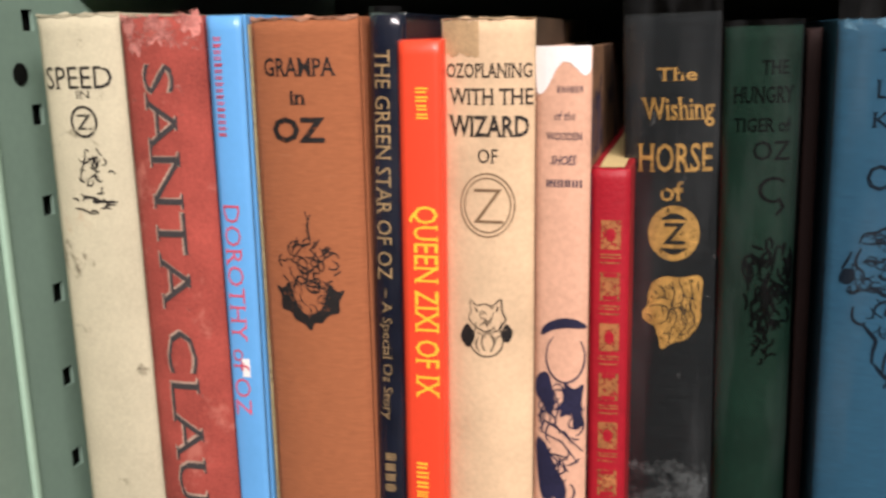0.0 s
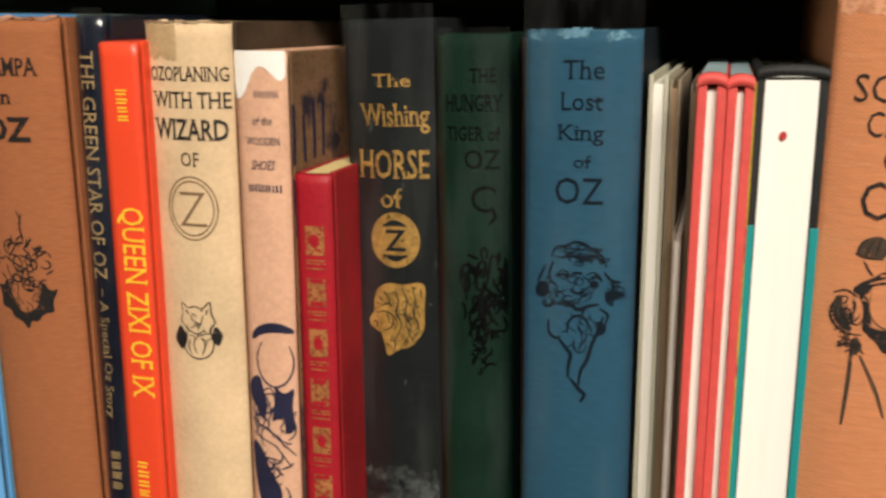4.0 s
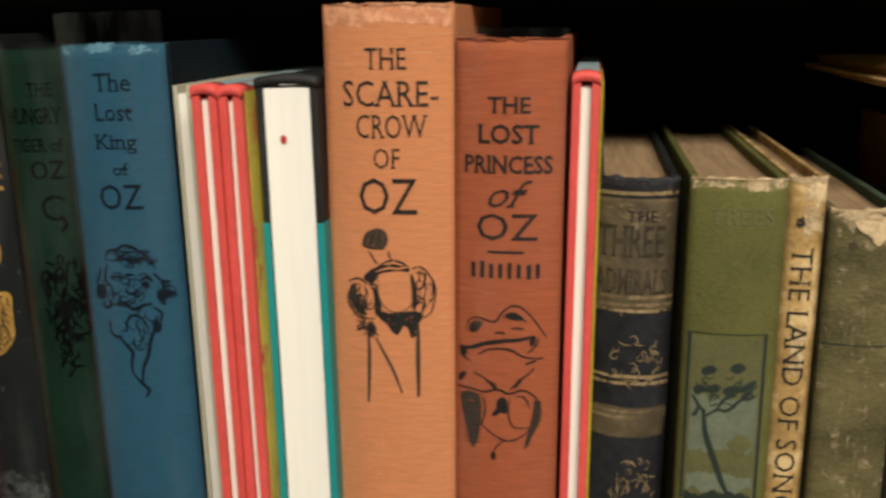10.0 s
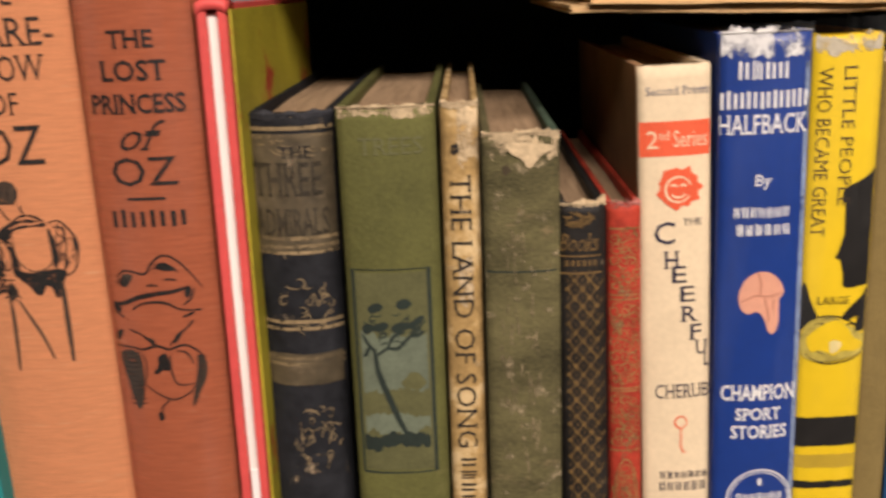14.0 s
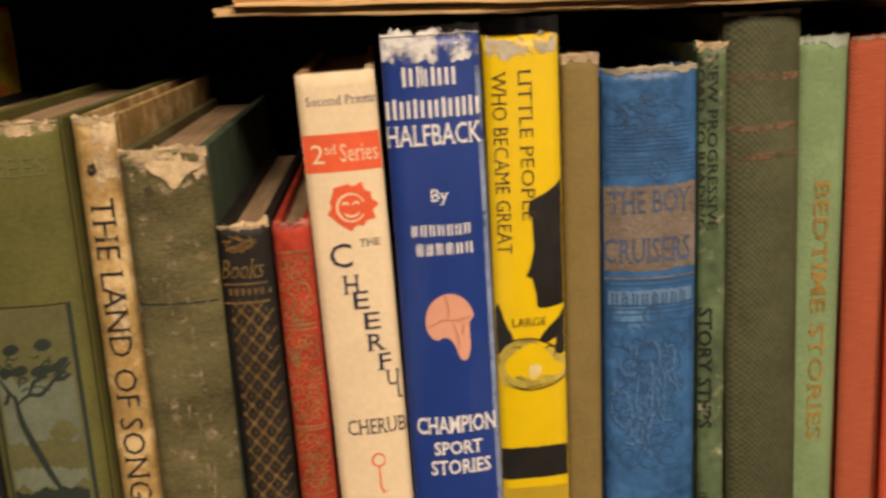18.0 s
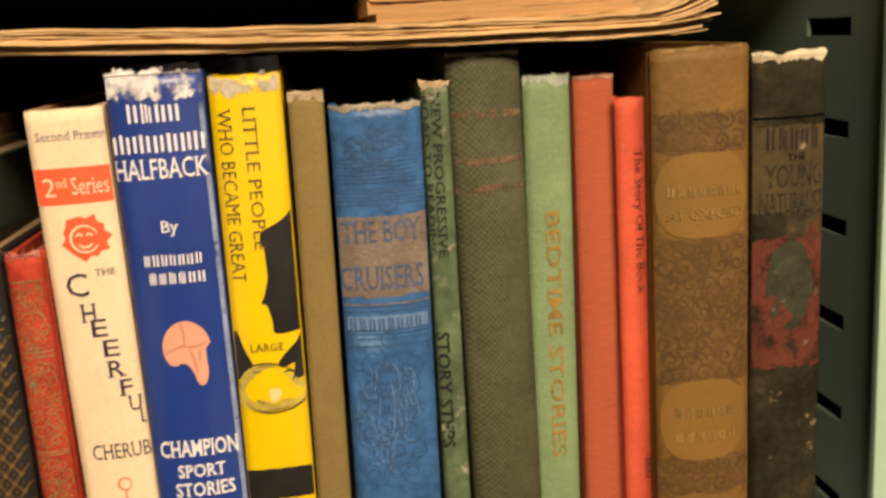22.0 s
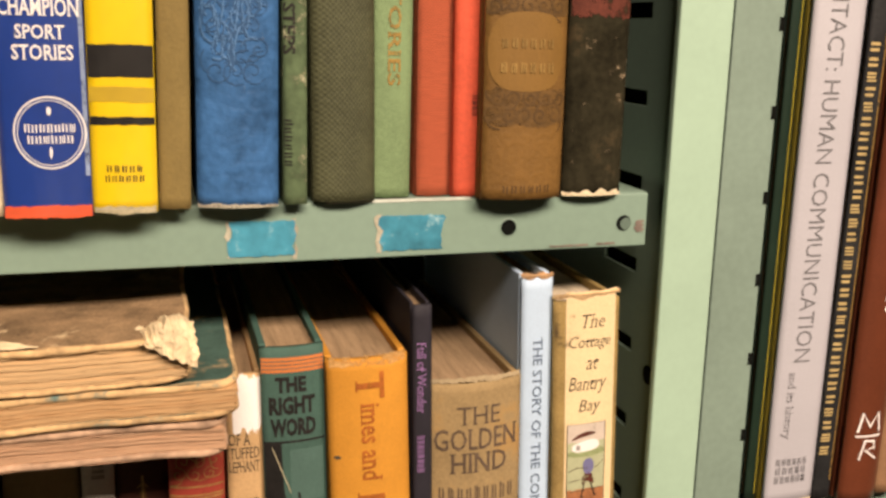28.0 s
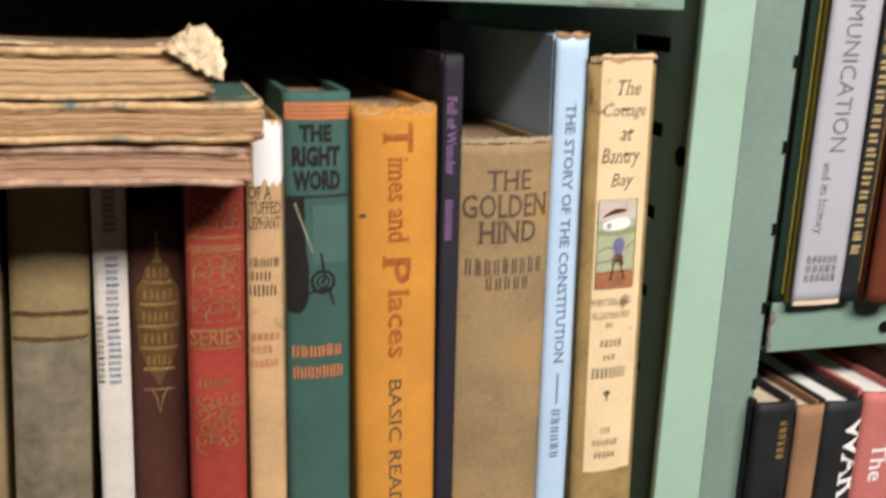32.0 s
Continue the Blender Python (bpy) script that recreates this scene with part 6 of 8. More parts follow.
shape(b, [(0, -1), (0.4, 0), (0.2, 0.8), (-0.2, 0.8), (-0.4, 0)], cu_, cv_ - 0.0068, 0.0030, 0.0050, WHITE, "emblem")
patch(b, 0, 0.0020, 0.0285, 0.0042, ORANGE_INK, "red_tail_band", "orange-red strip at the tail", 0.0006, 4)
# White head: rubbed paper and the crumpled film's glare, painted as one patch.
patch(b, 0, 0.1893 - 0.0030, 0.0285, 0.0080, WHITE_RUB_GLARE, "rubbed_head", "rubbed white head of the jacket, film glare painted in", 0.0020, 7)
# Pale strip: a rubbed edge with the sleeve's sheen put into its colour.
patch(b, 0.0134, 0.100, 0.0018, 0.172, mat("pale_blue_rub_sheen", (0.26, 0.34, 0.50), 0.7, 60, 0.3, gaps=0.42, gap_scale=90), "rubbed_edge", "rubbed pale jacket edge with painted film sheen", 0.0004, 8)
fray(b, 0.1893, WHITE, 18, 0.0005, 0.0012, tufts=0)
worn(b, 0.0282, 0.1893, SP_WHITE)

sleeve(b, 0.0282 * 1.01, 0.1893, 0.0022, 0.0015, 0.0016, 5)

b = book("yellow and black printed book with rubbed paper head", x=0.4176, w=0.0217, h=0.1870, y=0.3670, lean=0.9, z=1.1810, cover=YELLOW, bulge=0.0016, leaf=PAPER_PALE)
write(b, "LITTLE PEOPLE", 0.0007, 0.1548, 0.0040, 0.0450, SOFT_INK, 90)
write(b, "WHO BECAME GREAT", -0.0069, 0.1496, 0.0042, 0.0547, SOFT_INK, 90)
write(b, "LARGE", -0.0005, 0.1001, 0.0107, 0.0027, INK, weight=0.01, name="subtitle")
box = (0.0008, 0.0978, 0.0281, 0.0973)
for pts in ([(166, 7), (137, 10), (129, 20), (118, 28), (101, 37), (83, 43), (77, 57), (80, 70), (92, 80), (93, 90), (86, 113), (86, 135), (85, 147), (72, 167), (70, 173), (84, 177), (86, 187), (84, 195), (91, 207), (87, 218), (89, 228), (104, 230), (137, 225), (149, 220), (158, 110)],
            [(149, 230), (141, 230), (127, 247), (103, 267), (90, 283), (92, 290), (102, 293), (113, 287), (128, 282), (118, 303), (115, 317), (140, 313), (149, 270)],
            [(17, 213), (24, 227), (31, 253), (45, 280), (43, 288), (27, 297), (18, 310), (10, 310), (11, 260)],
            [(164, -80), (156, -78), (146, -65), (142, -50), (144, -38), (153, -30), (161, -28)]):
    shape(b, grid(160, 530, pts), *box, INK_SOLID, "black_silhouette", "black printed silhouette")
shape(b, grid(160, 530, [(24, 298), (38, 288), (58, 283), (80, 284), (92, 295), (104, 302), (118, 306), (124, 320), (143, 316), (139, 356), (110, 364), (74, 370), (39, 370), (18, 360), (15, 330)]), *box, mat("greyed_yellow_ink", (0.55, 0.44, 0.08), 0.7, 90, 0.3), "bowl_picture", "grey and yellow printed bowl", 0.0006)
shape(b, grid(160, 530, [(39, 310), (59, 295), (82, 288), (95, 298), (107, 310), (114, 325), (127, 330), (138, 340), (121, 354), (93, 348), (80, 360), (69, 354), (51, 346), (39, 354), (28, 340), (26, 324)]), *box, YELLOW, "bowl_picture", "", 0.0008)
shape(b, grid(160, 530, [(69, 330), (85, 328), (95, 336), (87, 350), (72, 356), (70, 342)]), *box, mat("pale_straw_ink", (0.78, 0.66, 0.30), 0.7), "bowl_picture", "", 0.0010)
drawn(b, 160, 530, box, [[(24, 298), (40, 286), (62, 282), (84, 284), (104, 292), (124, 304)], [(16, 312), (20, 340), (34, 362), (62, 374), (96, 372), (126, 362), (142, 340), (146, 316)], [(30, 306), (44, 296), (60, 300), (52, 314), (36, 318)],
                         [(96, 304), (108, 298), (120, 304), (114, 318)], [(28, 330), (40, 346), (60, 356)], [(70, 330), (86, 326), (98, 336), (90, 350), (74, 354), (70, 342)]], INK_SOLID, 0.0006, "bowl_picture")
drawn(b, 160, 530, box, [[(20, 342), (43, 334), (58, 316)], [(39, 370), (74, 370), (110, 364), (139, 356)], [(53, 288), (70, 286), (85, 290)]], SOFT_INK, 0.0004, "bowl_picture")
patch(b, 0, 0.0524, 0.0213, 0.0110, INK_SOLID, "black_band", "", 0.0003, 5)
patch(b, 0, 0.0412, 0.0213, 0.0050, YELLOW_OCHRE, "ochre_band", "", 0.0004, 6)
patch(b, 0, 0.0323, 0.0213, 0.0026, INK_SOLID, "black_band", "", 0.0004, 7)
bars(b, 5, 0.0001, 0.0158, 0.0124, 0.0027, INK, 0, 3, "publisher_line")
bars(b, 6, 0.0001, 0.0124, 0.0135, 0.0026, INK, 0, 4, "publisher_line")
patch(b, 0, 0.1871 - 0.0025, 0.0205, 0.0058, GREY_RUBBED, "rubbed_head", "rubbed grey paper head", 0.0022, 11)
patch(b, 0, 0.0012, 0.0205, 0.0024, GREY_PAPER, "rubbed_tail", "rubbed grey paper tail", 0.0010, 12)
sleeve(b, 0.0221, 0.1870, 0.0023, 0.0040, 0.0009, 11)

b = book("slim khaki cloth book with frayed pale head", x=0.4344, w=0.0110, h=0.1799, y=0.3710, lean=1.3, z=1.1810, cover=KHAKI, bulge=0.0010)
fray(b, 0.1798, mat("pale_fray", (0.52, 0.40, 0.26), 0.95, 90, 0.3), 19, 0.0014, 0.006, tufts=8)

b = book("worn blue cloth book with tan title panel", x=0.4568, w=0.0291, h=0.1742, y=0.3710, lean=1.0, z=1.1810, cover=BLUE_WORN, bulge=0.0035)
patch(b, 0, 0.1255, 0.0287, 0.0268, LABEL_TAN, "title_panel", "rubbed tan title panel", 0.0008, 3)
write(b, "THE BOY", -0.0003, 0.1339, 0.0258, 0.0074, PANEL_INK, weight=0.035)
write(b, "CRUISERS", -0.0011, 0.1185, 0.0274, 0.0080, PANEL_INK, weight=0.035)
for k in range(5):
    patch(b, 0, 0.1478 - 0.00125 * k, 0.0287, 0.0004, BLUE_DEEP, "pressed_line")
for px in (428, 438, 478, 486, 496, 512):
    patch(b, 0, 0.1087 - (px - 428) * 0.000163, 0.0287, 0.0005, BLUE_DEEP, "pressed_line")
patch(b, 0, 0.1095, 0.0287, 0.0005, LABEL_TAN, "pressed_line")
patch(b, 0, 0.1032, 0.0268, 0.0046, mat("faded_blue_band", (0.10, 0.20, 0.34), 0.75, 60, 0.2), "author_band", "", 0.0004, 4)
bars(b, 8, -0.0008, 0.1029, 0.0246, 0.0044, BLUE_DEEP, 0, 3, "author_line", 0.6)
ring(b, 0.0023, 0.1439, 0.0034, 0.0038, 0.0006, BLUE_DEEP, "pressed_disc")
ring(b, 0.0023, 0.1439, 0.0017, 0.0019, 0.0005, BLUE_DEEP, "pressed_disc")
ring(b, -0.0002, 0.0973, 0.0028, 0.0030, 0.0006, BLUE_DEEP, "pressed_disc")
# Lighter strokes and an offset darker copy: the relief's highlight and shadow, painted.
scribble(b, -0.0014, 0.0707, 0.0232, 0.0438, BLUE_RELIEF, 30, 57, 0.0006, name="pressed_ornament", step=0.3)
scribble(b, -0.0016, 0.0703, 0.0232, 0.0438, BLUE_DEEP, 38, 57, 0.0007, name="pressed_ornament", step=0.3)
scrolls(b, 0.045, 0.092, 0.0190, BLUE_DEEP, 0.0085, 0.0005, 59, "pressed_ornament")
for k in range(7):
    strokes(b, [[(-1 + 0.2 * i, 0.25 * math.sin(1.1 * i + 0.8 * k)) for i in range(11)]], -0.0004, 0.1500 + 0.0013 * k, 0.0255, 0.0016, BLUE_DEEP, 0.0004, "pressed_line")
scribble(b, -0.0004, 0.1600, 0.0232, 0.0143, BLUE_DEEP, 30, 58, 0.0006, name="pressed_ornament", step=0.3)
fray(b, 0.1744, mat("straw_blue_fray", (0.40, 0.36, 0.27), 0.95, 90, 0.35), 20, 0.0018, 0.005, tufts=10)
fray(b, 0, mat("grey_fray", (0.30, 0.28, 0.22), 0.95, 90, 0.3), 21, 0.0006, 0.003, False, tufts=4)
worn(b, 0.0275, 0.1742, SP_BLUE)

b = book("thin worn green paper-covered reader with black lettering", x=0.4778, w=0.0086, h=0.1801, y=0.3740, lean=0.5, z=1.1810, cover=GREEN_WORN, bulge=0.0010)
write(b, "NEW PROGRESSIVE", -0.0001, 0.1500, 0.0032, 0.0542, INK, 90, 0.03)
write(b, "ROAD TO READING", -0.0036, 0.1497, 0.0025, 0.0537, INK, 90, 0.03)
write(b, "STORY STEPS", -0.0022, 0.0763, 0.0046, 0.0420, INK, 90, 0.06)
bars(b, 6, -0.0031, 0.0233, 0.0043, 0.0180, INK, 90, 4, "publisher_line")
fray(b, 0.1802, STRAW, 22, 0.0026, 0.006, tufts=9)
worn(b, 0.0090, 0.1801, speck("pale_green_rubbing", (0.42, 0.42, 0.27), 0.62, 110))

b = book("dark green ribbed cloth book with copper lines", x=0.4967, w=0.0238, h=0.1884, y=0.3750, lean=-0.3, z=1.1810, cover=RIBBED, bulge=0.003)
for py in (62, 158, 212):
    patch(b, 0, 0.1689 - (py - 62) * 0.000163, 0.0225, 0.0022, RUST_LINE, "copper_line", "", 0.0006, py)
fray(b, 0.1883, mat("pale_grey_green_fray", (0.30, 0.30, 0.24), 0.9, 60, 0.3), 23, 0.0012, 0.003, tufts=6)

b = book("pale green cloth book with copper lettering", x=0.5156, w=0.0157, h=0.1792, y=0.3820, lean=0.6, z=1.1810, cover=PALE_GREEN, bulge=0.0014)
write(b, "BEDTIME STORIES", 0.0007, 0.0886, 0.0051, 0.0900, COPPER_INK, 90, 0.045)
fray(b, 0.1793, mat("pale_blue_green_fray", (0.36, 0.42, 0.34), 0.9, 60, 0.2), 24, 0.0012, 0.008, tufts=6)

b = book("coral cloth book with frayed pink head", x=0.5337, w=0.0138, h=0.1780, y=0.3840, lean=0.1, z=1.1810, cover=CORAL_CLOTH, bulge=0.0014)
fray(b, 0.1781, mat("pink_fray", (0.62, 0.34, 0.24), 0.95, 80, 0.25), 25, 0.0014, 0.004, tufts=7)

b = book("slim scarlet cloth book with small black lettering", x=0.5469, w=0.0123, h=0.1704, y=0.3800, lean=-0.2, z=1.1810, cover=SCARLET, bulge=0.0014)
write(b, "The Story Of The Book", 0.0006, 0.1273, 0.0034, 0.0507, INK, 90)
bars(b, 4, 0.0020, 0.0362, 0.0026, 0.0085, INK, 90, 3, "author_line")

b = book("brown embossed cloth book with two smooth oval plaques", x=0.5665, w=0.0333, h=0.1856, y=0.3690, lean=0.0, z=1.1810, cover=BROWN_CLOTH, bulge=0.004)
for box, seed in (((-0.0008, 0.1581, 0.0327, 0.0126), 61), ((-0.0010, 0.1097, 0.0332, 0.0248), 62), ((-0.0010, 0.0855, 0.0334, 0.0276), 63), ((-0.0016, 0.0364, 0.0345, 0.0131), 64)):
    patch(b, 0, box[1], 0.0335, box[3] * 1.05, EMBOSSED, "embossed_scroll", "dark embossed scrollwork", 0.0012, seed)
    scrolls(b, box[1] - box[3] * 0.5, box[1] + box[3] * 0.5, 0.0318, BROWN_DARK, 0.0060, 0.0009, seed)
shape(b, [(-1, 0.3), (-0.85, 0.75), (-0.5, 0.97), (0.5, 0.97), (0.85, 0.75), (1, 0.3), (1, -0.3), (0.85, -0.75), (0.5, -0.97), (-0.5, -0.97), (-0.85, -0.75), (-1, -0.3)], -0.0003, 0.1370, 0.0315, 0.0297, BROWN_PLAQUE, "oval_plaque", "smooth lighter brown plaque", 0.0007)
shape(b, [(-1, 0.3), (-0.85, 0.75), (-0.5, 0.97), (0.5, 0.97), (0.85, 0.75), (1, 0.3), (1, -0.3), (0.85, -0.75), (0.5, -0.97), (-0.5, -0.97), (-0.85, -0.75), (-1, -0.3)], -0.0005, 0.0573, 0.0303, 0.0308, BROWN_PLAQUE, "oval_plaque", "smooth lighter brown plaque", 0.0007)
bars(b, 8, 0.0005, 0.1385, 0.0271, 0.0034, GILT_SOFT, 0, 3, "name_line", 0.55).location.y = -0.0004
write(b, "AT OXFORD", 0.0003, 0.1308, 0.0263, 0.0033, GILT_SOFT).location.y = -0.0004
bars(b, 6, -0.0004, 0.0606, 0.0222, 0.0038, GILT_SOFT, 0, 5, "author_line", 0.55).location.y = -0.0004
bars(b, 6, -0.0003, 0.0514, 0.0228, 0.0043, GILT_SOFT, 0, 6, "author_line", 0.55).location.y = -0.0004
bars(b, 6, 0.0010, 0.0044, 0.0208, 0.0032, BROWN_DARK, 0, 7, "publisher_line", 0.6)
patch(b, 0, 0.1857 - 0.0008, 0.032, 0.0014, mat("rubbed_brown_head", (0.27, 0.17, 0.065), 0.8, 60, 0.3, gaps=0.48, gap_scale=90), "rubbed_head", "", 0.0004, 5)

b = book("rubbed dark brown cloth book with straw-coloured torn ends", x=0.5989, w=0.0258, h=0.1806, y=0.3750, lean=0.2, z=1.1810, cover=DUSK, bulge=0.003)
patch(b, 0, 0.1598, 0.0252, 0.0008, FOREST_INK, "rule")
patch(b, 0, 0.1421, 0.0252, 0.0300, mat("faded_brown_panel", (0.066, 0.048, 0.019), 0.9, 50, 0.4), "title_panel", "faded brown title panel", 0.0010, 4)
bars(b, 5, 0.0006, 0.1526, 0.0197, 0.0087, FRANK_INK, 0, 3, "name_line", 0.62)
write(b, "THE", 0.0017, 0.1464, 0.0065, 0.0023, FOREST_INK, weight=0.01)
write(b, "YOUNG", 0.0012, 0.1400, 0.0207, 0.0078, FRANK_INK)
write(b, "NATURALIST", 0.0009, 0.1306, 0.0233, 0.0071, FRANK_INK)
patch(b, 0, 0.0950, 0.0250, 0.0470, RED_STAIN, "picture", "dull red printed ground", 0.0022, 9)
shape(b, blob(41, 18, 0.3), 0.0001, 0.1015, 0.0200, 0.0385, mat("dark_green_print", (0.034, 0.037, 0.019), 0.9, 120, 0.5), "picture", "dark faded picture")
for box, seed in (((0.0085, 0.1180, 0.0071, 0.0132), 5), ((-0.0054, 0.0900, 0.0143, 0.0167), 6), ((0.0085, 0.0918, 0.0074, 0.0189), 7)):
    shape(b, blob(seed, 14, 0.6), *box, RED_STAIN, "picture", "dull red printed patch", 0.0007)
fray(b, 0.1805, mat("pale_straw_fray", (0.62, 0.54, 0.36), 0.95, 80, 0.25), 26, 0.0022, 0.006, tufts=10)
fray(b, 0, mat("pale_straw_fray_tail", (0.58, 0.50, 0.34), 0.95, 80, 0.25), 27, 0.0008, 0.005, False, tufts=5)
worn(b, 0.0258, 0.1806, SP_STRAW)

# ---- flat booklets lying on the upper row ----
def booklet(label, x0, x1, y0, y1, z0, z1, leaf, cover, seed, sag=0.0, curl=0.0, layers=4, lift_left=0.0, skew=0.0, group="flat booklets on the row"):
    """A limp booklet lying flat: separate wavy leaves between two soft covers."""
    top = tagged(new("booklet"), label, "booklet", group)
    rnd = random.Random(seed)
    n = 40
    weights = [0.3 if k in (0, layers - 1) else rnd.uniform(0.6, 1.5) for k in range(layers)]
    total, base = sum(weights), z0
    for k in range(layers):
        t = (z1 - z0) * weights[k] / total
        mid, base = base + t / 2, base + t
        verts, faces = [], []
        ex0, ex1, ey = rnd.uniform(-0.002, 0.002), rnd.uniform(-0.004, 0.002), rnd.uniform(-0.0012, 0.0012)
        for i in range(n + 1):
            f = i / n
            x = x0 + ex0 + (x1 + ex1 - x0 - ex0) * f
            bend = -sag * math.sin(math.pi * f) + lift_left * (1 - f) ** 1.5 + curl * max(0, (f - 0.90) / 0.10) ** 1.8 * (k + 1) / layers
            bend += 0.0007 * noise.noise((x * 45, seed, k * 0.4))
            thin = t * (0.95 + 0.12 * rnd.random()) / 2
            for yy in (y0 + ey + skew * f + 0.0008 * noise.noise((x * 130, k, seed)), y0 + 0.012 + skew * f, y1):
                zc = mid + bend
                verts += [(x, yy, zc - thin), (x, yy, zc + thin)]
        for i in range(n):
            a, c = 6 * i, 6 * i + 6
            for p, q in ((0, 2), (2, 4)):
                faces += [(a + p, a + q, c + q, c + p), (a + p + 1, c + p + 1, c + q + 1, a + q + 1)]
            faces += [(a, c, c + 1, a + 1), (a + 4, a + 5, c + 5, c + 4)]
        for a in (0, 6 * n):
            faces += [(a, a + 1, a + 3, a + 2), (a + 2, a + 3, a + 5, a + 4)]
        part("cover" if k in (0, layers - 1) else "leaves", mesh_of("leaves", verts, faces, cover if k in (0, layers - 1) else leaf), top)
    return top


EDGE = mat("yellowed_paper_edges", (0.70, 0.46, 0.22), 0.9, 90, 0.3, 0.6, 500, stretch=(0.25, 1, 12))
EDGE_COVER = mat("browned_soft_cover", (0.52, 0.32, 0.14), 0.85, 50, 0.3, 0.4)
booklet("long yellowed magazine lying flat across the books", 0.3360, 0.5660, 0.368, 0.56, 1.3708, 1.3735, EDGE, EDGE_COVER, 71, 0.0006, 0.0030, 4, 0.0085)
booklet("long yellowed magazine with curled corner lying flat", 0.3400, 0.5690, 0.366, 0.56, 1.3736, 1.3784, EDGE, EDGE_COVER, 72, 0.0006, 0.0105, 9, 0.0080)
booklet("thick browned paper book lying on the magazines", 0.4610, 0.5460, 0.369, 0.55, 1.3788, 1.3920, mat("orange_brown_pages", (0.46, 0.26, 0.11), 0.9, 60, 0.2, 0.5, 400, stretch=(0.25, 1, 9)), EDGE_COVER, 73, 0.0, 0.0, 5)

# ---- lower row ----
G2 = "books on the lower shelf"
b = book("fawn cloth book with grey embossed lower panel", x=0.3727, w=0.0283, h=0.1947, y=0.3970, lean=2.1, z=0.9000, cover=FAWN, bulge=0.003, group=G2)
patch(b, 0, 0.1164 - 0.028, 0.0275, 0.075, GREY_RELIEF, "embossed_panel", "grey-brown embossed panel", 0.0008, 3)
for py in (778, 826):
    patch(b, 0, 0.1364 - (py - 778) * 0.00021, 0.0275, 0.0020, BROWN_DARK, "pressed_band", "", 0.0004, py)
b = book("fawn cloth book beside a similar one, mostly hidden", x=0.3430, w=0.0250, h=0.190, y=0.396, lean=2.0, z=0.9000, cover=FAWN, bulge=0.003, group=G2)
b = book("slim white book with grey lettering bars", x=0.3988, w=0.0124, h=0.1952, y=0.3965, lean=0.5, z=0.9000, cover=mat("soiled_white_paper", (0.66, 0.62, 0.55), 0.7, 30, 0.12), bulge=0.0008, leaf=PAPER_PALE, group=G2)
bars(b, 20, 0.0005, 0.1329, 0.0053, 0.0527, SLATE_INK, 90, 3, "name_line", 0.5)
bars(b, 12, -0.0047, 0.1214, 0.0031, 0.0288, BROWN_INK, 90, 4, "author_line", 0.5)
bars(b, 9, 0.0001, 0.1790, 0.0051, 0.0222, BROWN_INK, 90, 5, "series_line", 0.5)
b = book("dark cocoa cloth book with gilt lantern ornament", x=0.4158, w=0.0203, h=0.1772, y=0.3960, lean=0.5, z=0.9000, cover=COCOA, bulge=0.002, group=G2)
GILT_BROWN = mat("gilt_brown", (0.150, 0.080, 0.026), 0.55, 90, 0.35, metal=0.2)
shape(b, [(-0.12, 1), (0.12, 1), (0.14, 0.62), (0.5, 0.58), (0.62, 0.42), (0.95, 0.30), (1, 0.0), (0.86, -0.5), (0.5, -0.72), (0.2, -0.86), (0, -1), (-0.2, -0.86), (-0.5, -0.72), (-0.86, -0.5), (-1, 0), (-0.95, 0.30), (-0.62, 0.42), (-0.5, 0.58), (-0.14, 0.62)],
      0, 0.1360, 0.0172, 0.0640, GILT_BROWN, "gilt_lantern", "gilt lantern-shaped cartouche")
for k in range(5):
    v = 0.1519 - 0.0090 * k
    wide = (0.0105, 0.0142, 0.0150, 0.0146, 0.0120)[k]
    bars(b, (4, 5, 6, 5, 5)[k], 0, v, wide * 0.84, 0.0046, GILT_SOFT, 0, k + 20, "title_line", 0.45)
    strokes(b, [[(-1, 0.2), (-0.5, -0.15), (0, -0.3), (0.5, -0.15), (1, 0.2)], [(-1, 0.9), (0, 0.5), (1, 0.9)]], 0, v - 0.0042, wide, 0.0016, GILT_SOFT, 0.0006, "gilt_lantern", "", 0.0008)
strokes(b, [[(-0.6, 1), (-0.2, 0.2), (0, -1), (0.2, 0.2), (0.6, 1)], [(-1, 0.8), (1, 0.8)]], 0, 0.0990, 0.0120, 0.0110, GILT_SOFT, 0.0006, "gilt_lantern", "", 0.0008)
strokes(b, [[(-0.5, -1), (0.5, -1)], [(0, -1), (0, 1)], [(-0.6, 0.1), (0, 0.4), (0.6, 0.1)]], 0, 0.1625, 0.0070, 0.0120, GILT_SOFT, 0.0007, "gilt_lantern", "", 0.0008)
b = book("red ornamented cloth book with gilt scrolls", x=0.4382, w=0.0213, h=0.1930, y=0.3780, lean=-0.0, z=0.9000, cover=RED_BOOK, bulge=0.003, group=G2)
for py in (615, 632, 638, 785):
    patch(b, 0, 0.1694 - (py - 615) * 0.000215, 0.0205, 0.0007, GILT_SOFT, "gilt_line")
scrolls(b, 0.1720, 0.1830, 0.0180, GILT_SOFT, 0.0052, 0.00042, 66, "gilt_scroll")
scrolls(b, 0.1385, 0.1625, 0.0150, GILT_SOFT, 0.0060, 0.00048, 67, "gilt_scroll")
strokes(b, [[(-1, -1), (-1, 1), (1, 1), (1, -1), (-1, -1)]], 0.0, 0.1500, 0.0172, 0.0270, GILT_SOFT, 0.0004, "gilt_frame")
write(b, "SERIES", -0.0005, 0.1303, 0.0189, 0.0066, GILT_SOFT, weight=0.015)
patch(b, 0, 0.1258, 0.0185, 0.0005, GILT_SOFT, "gilt_line")
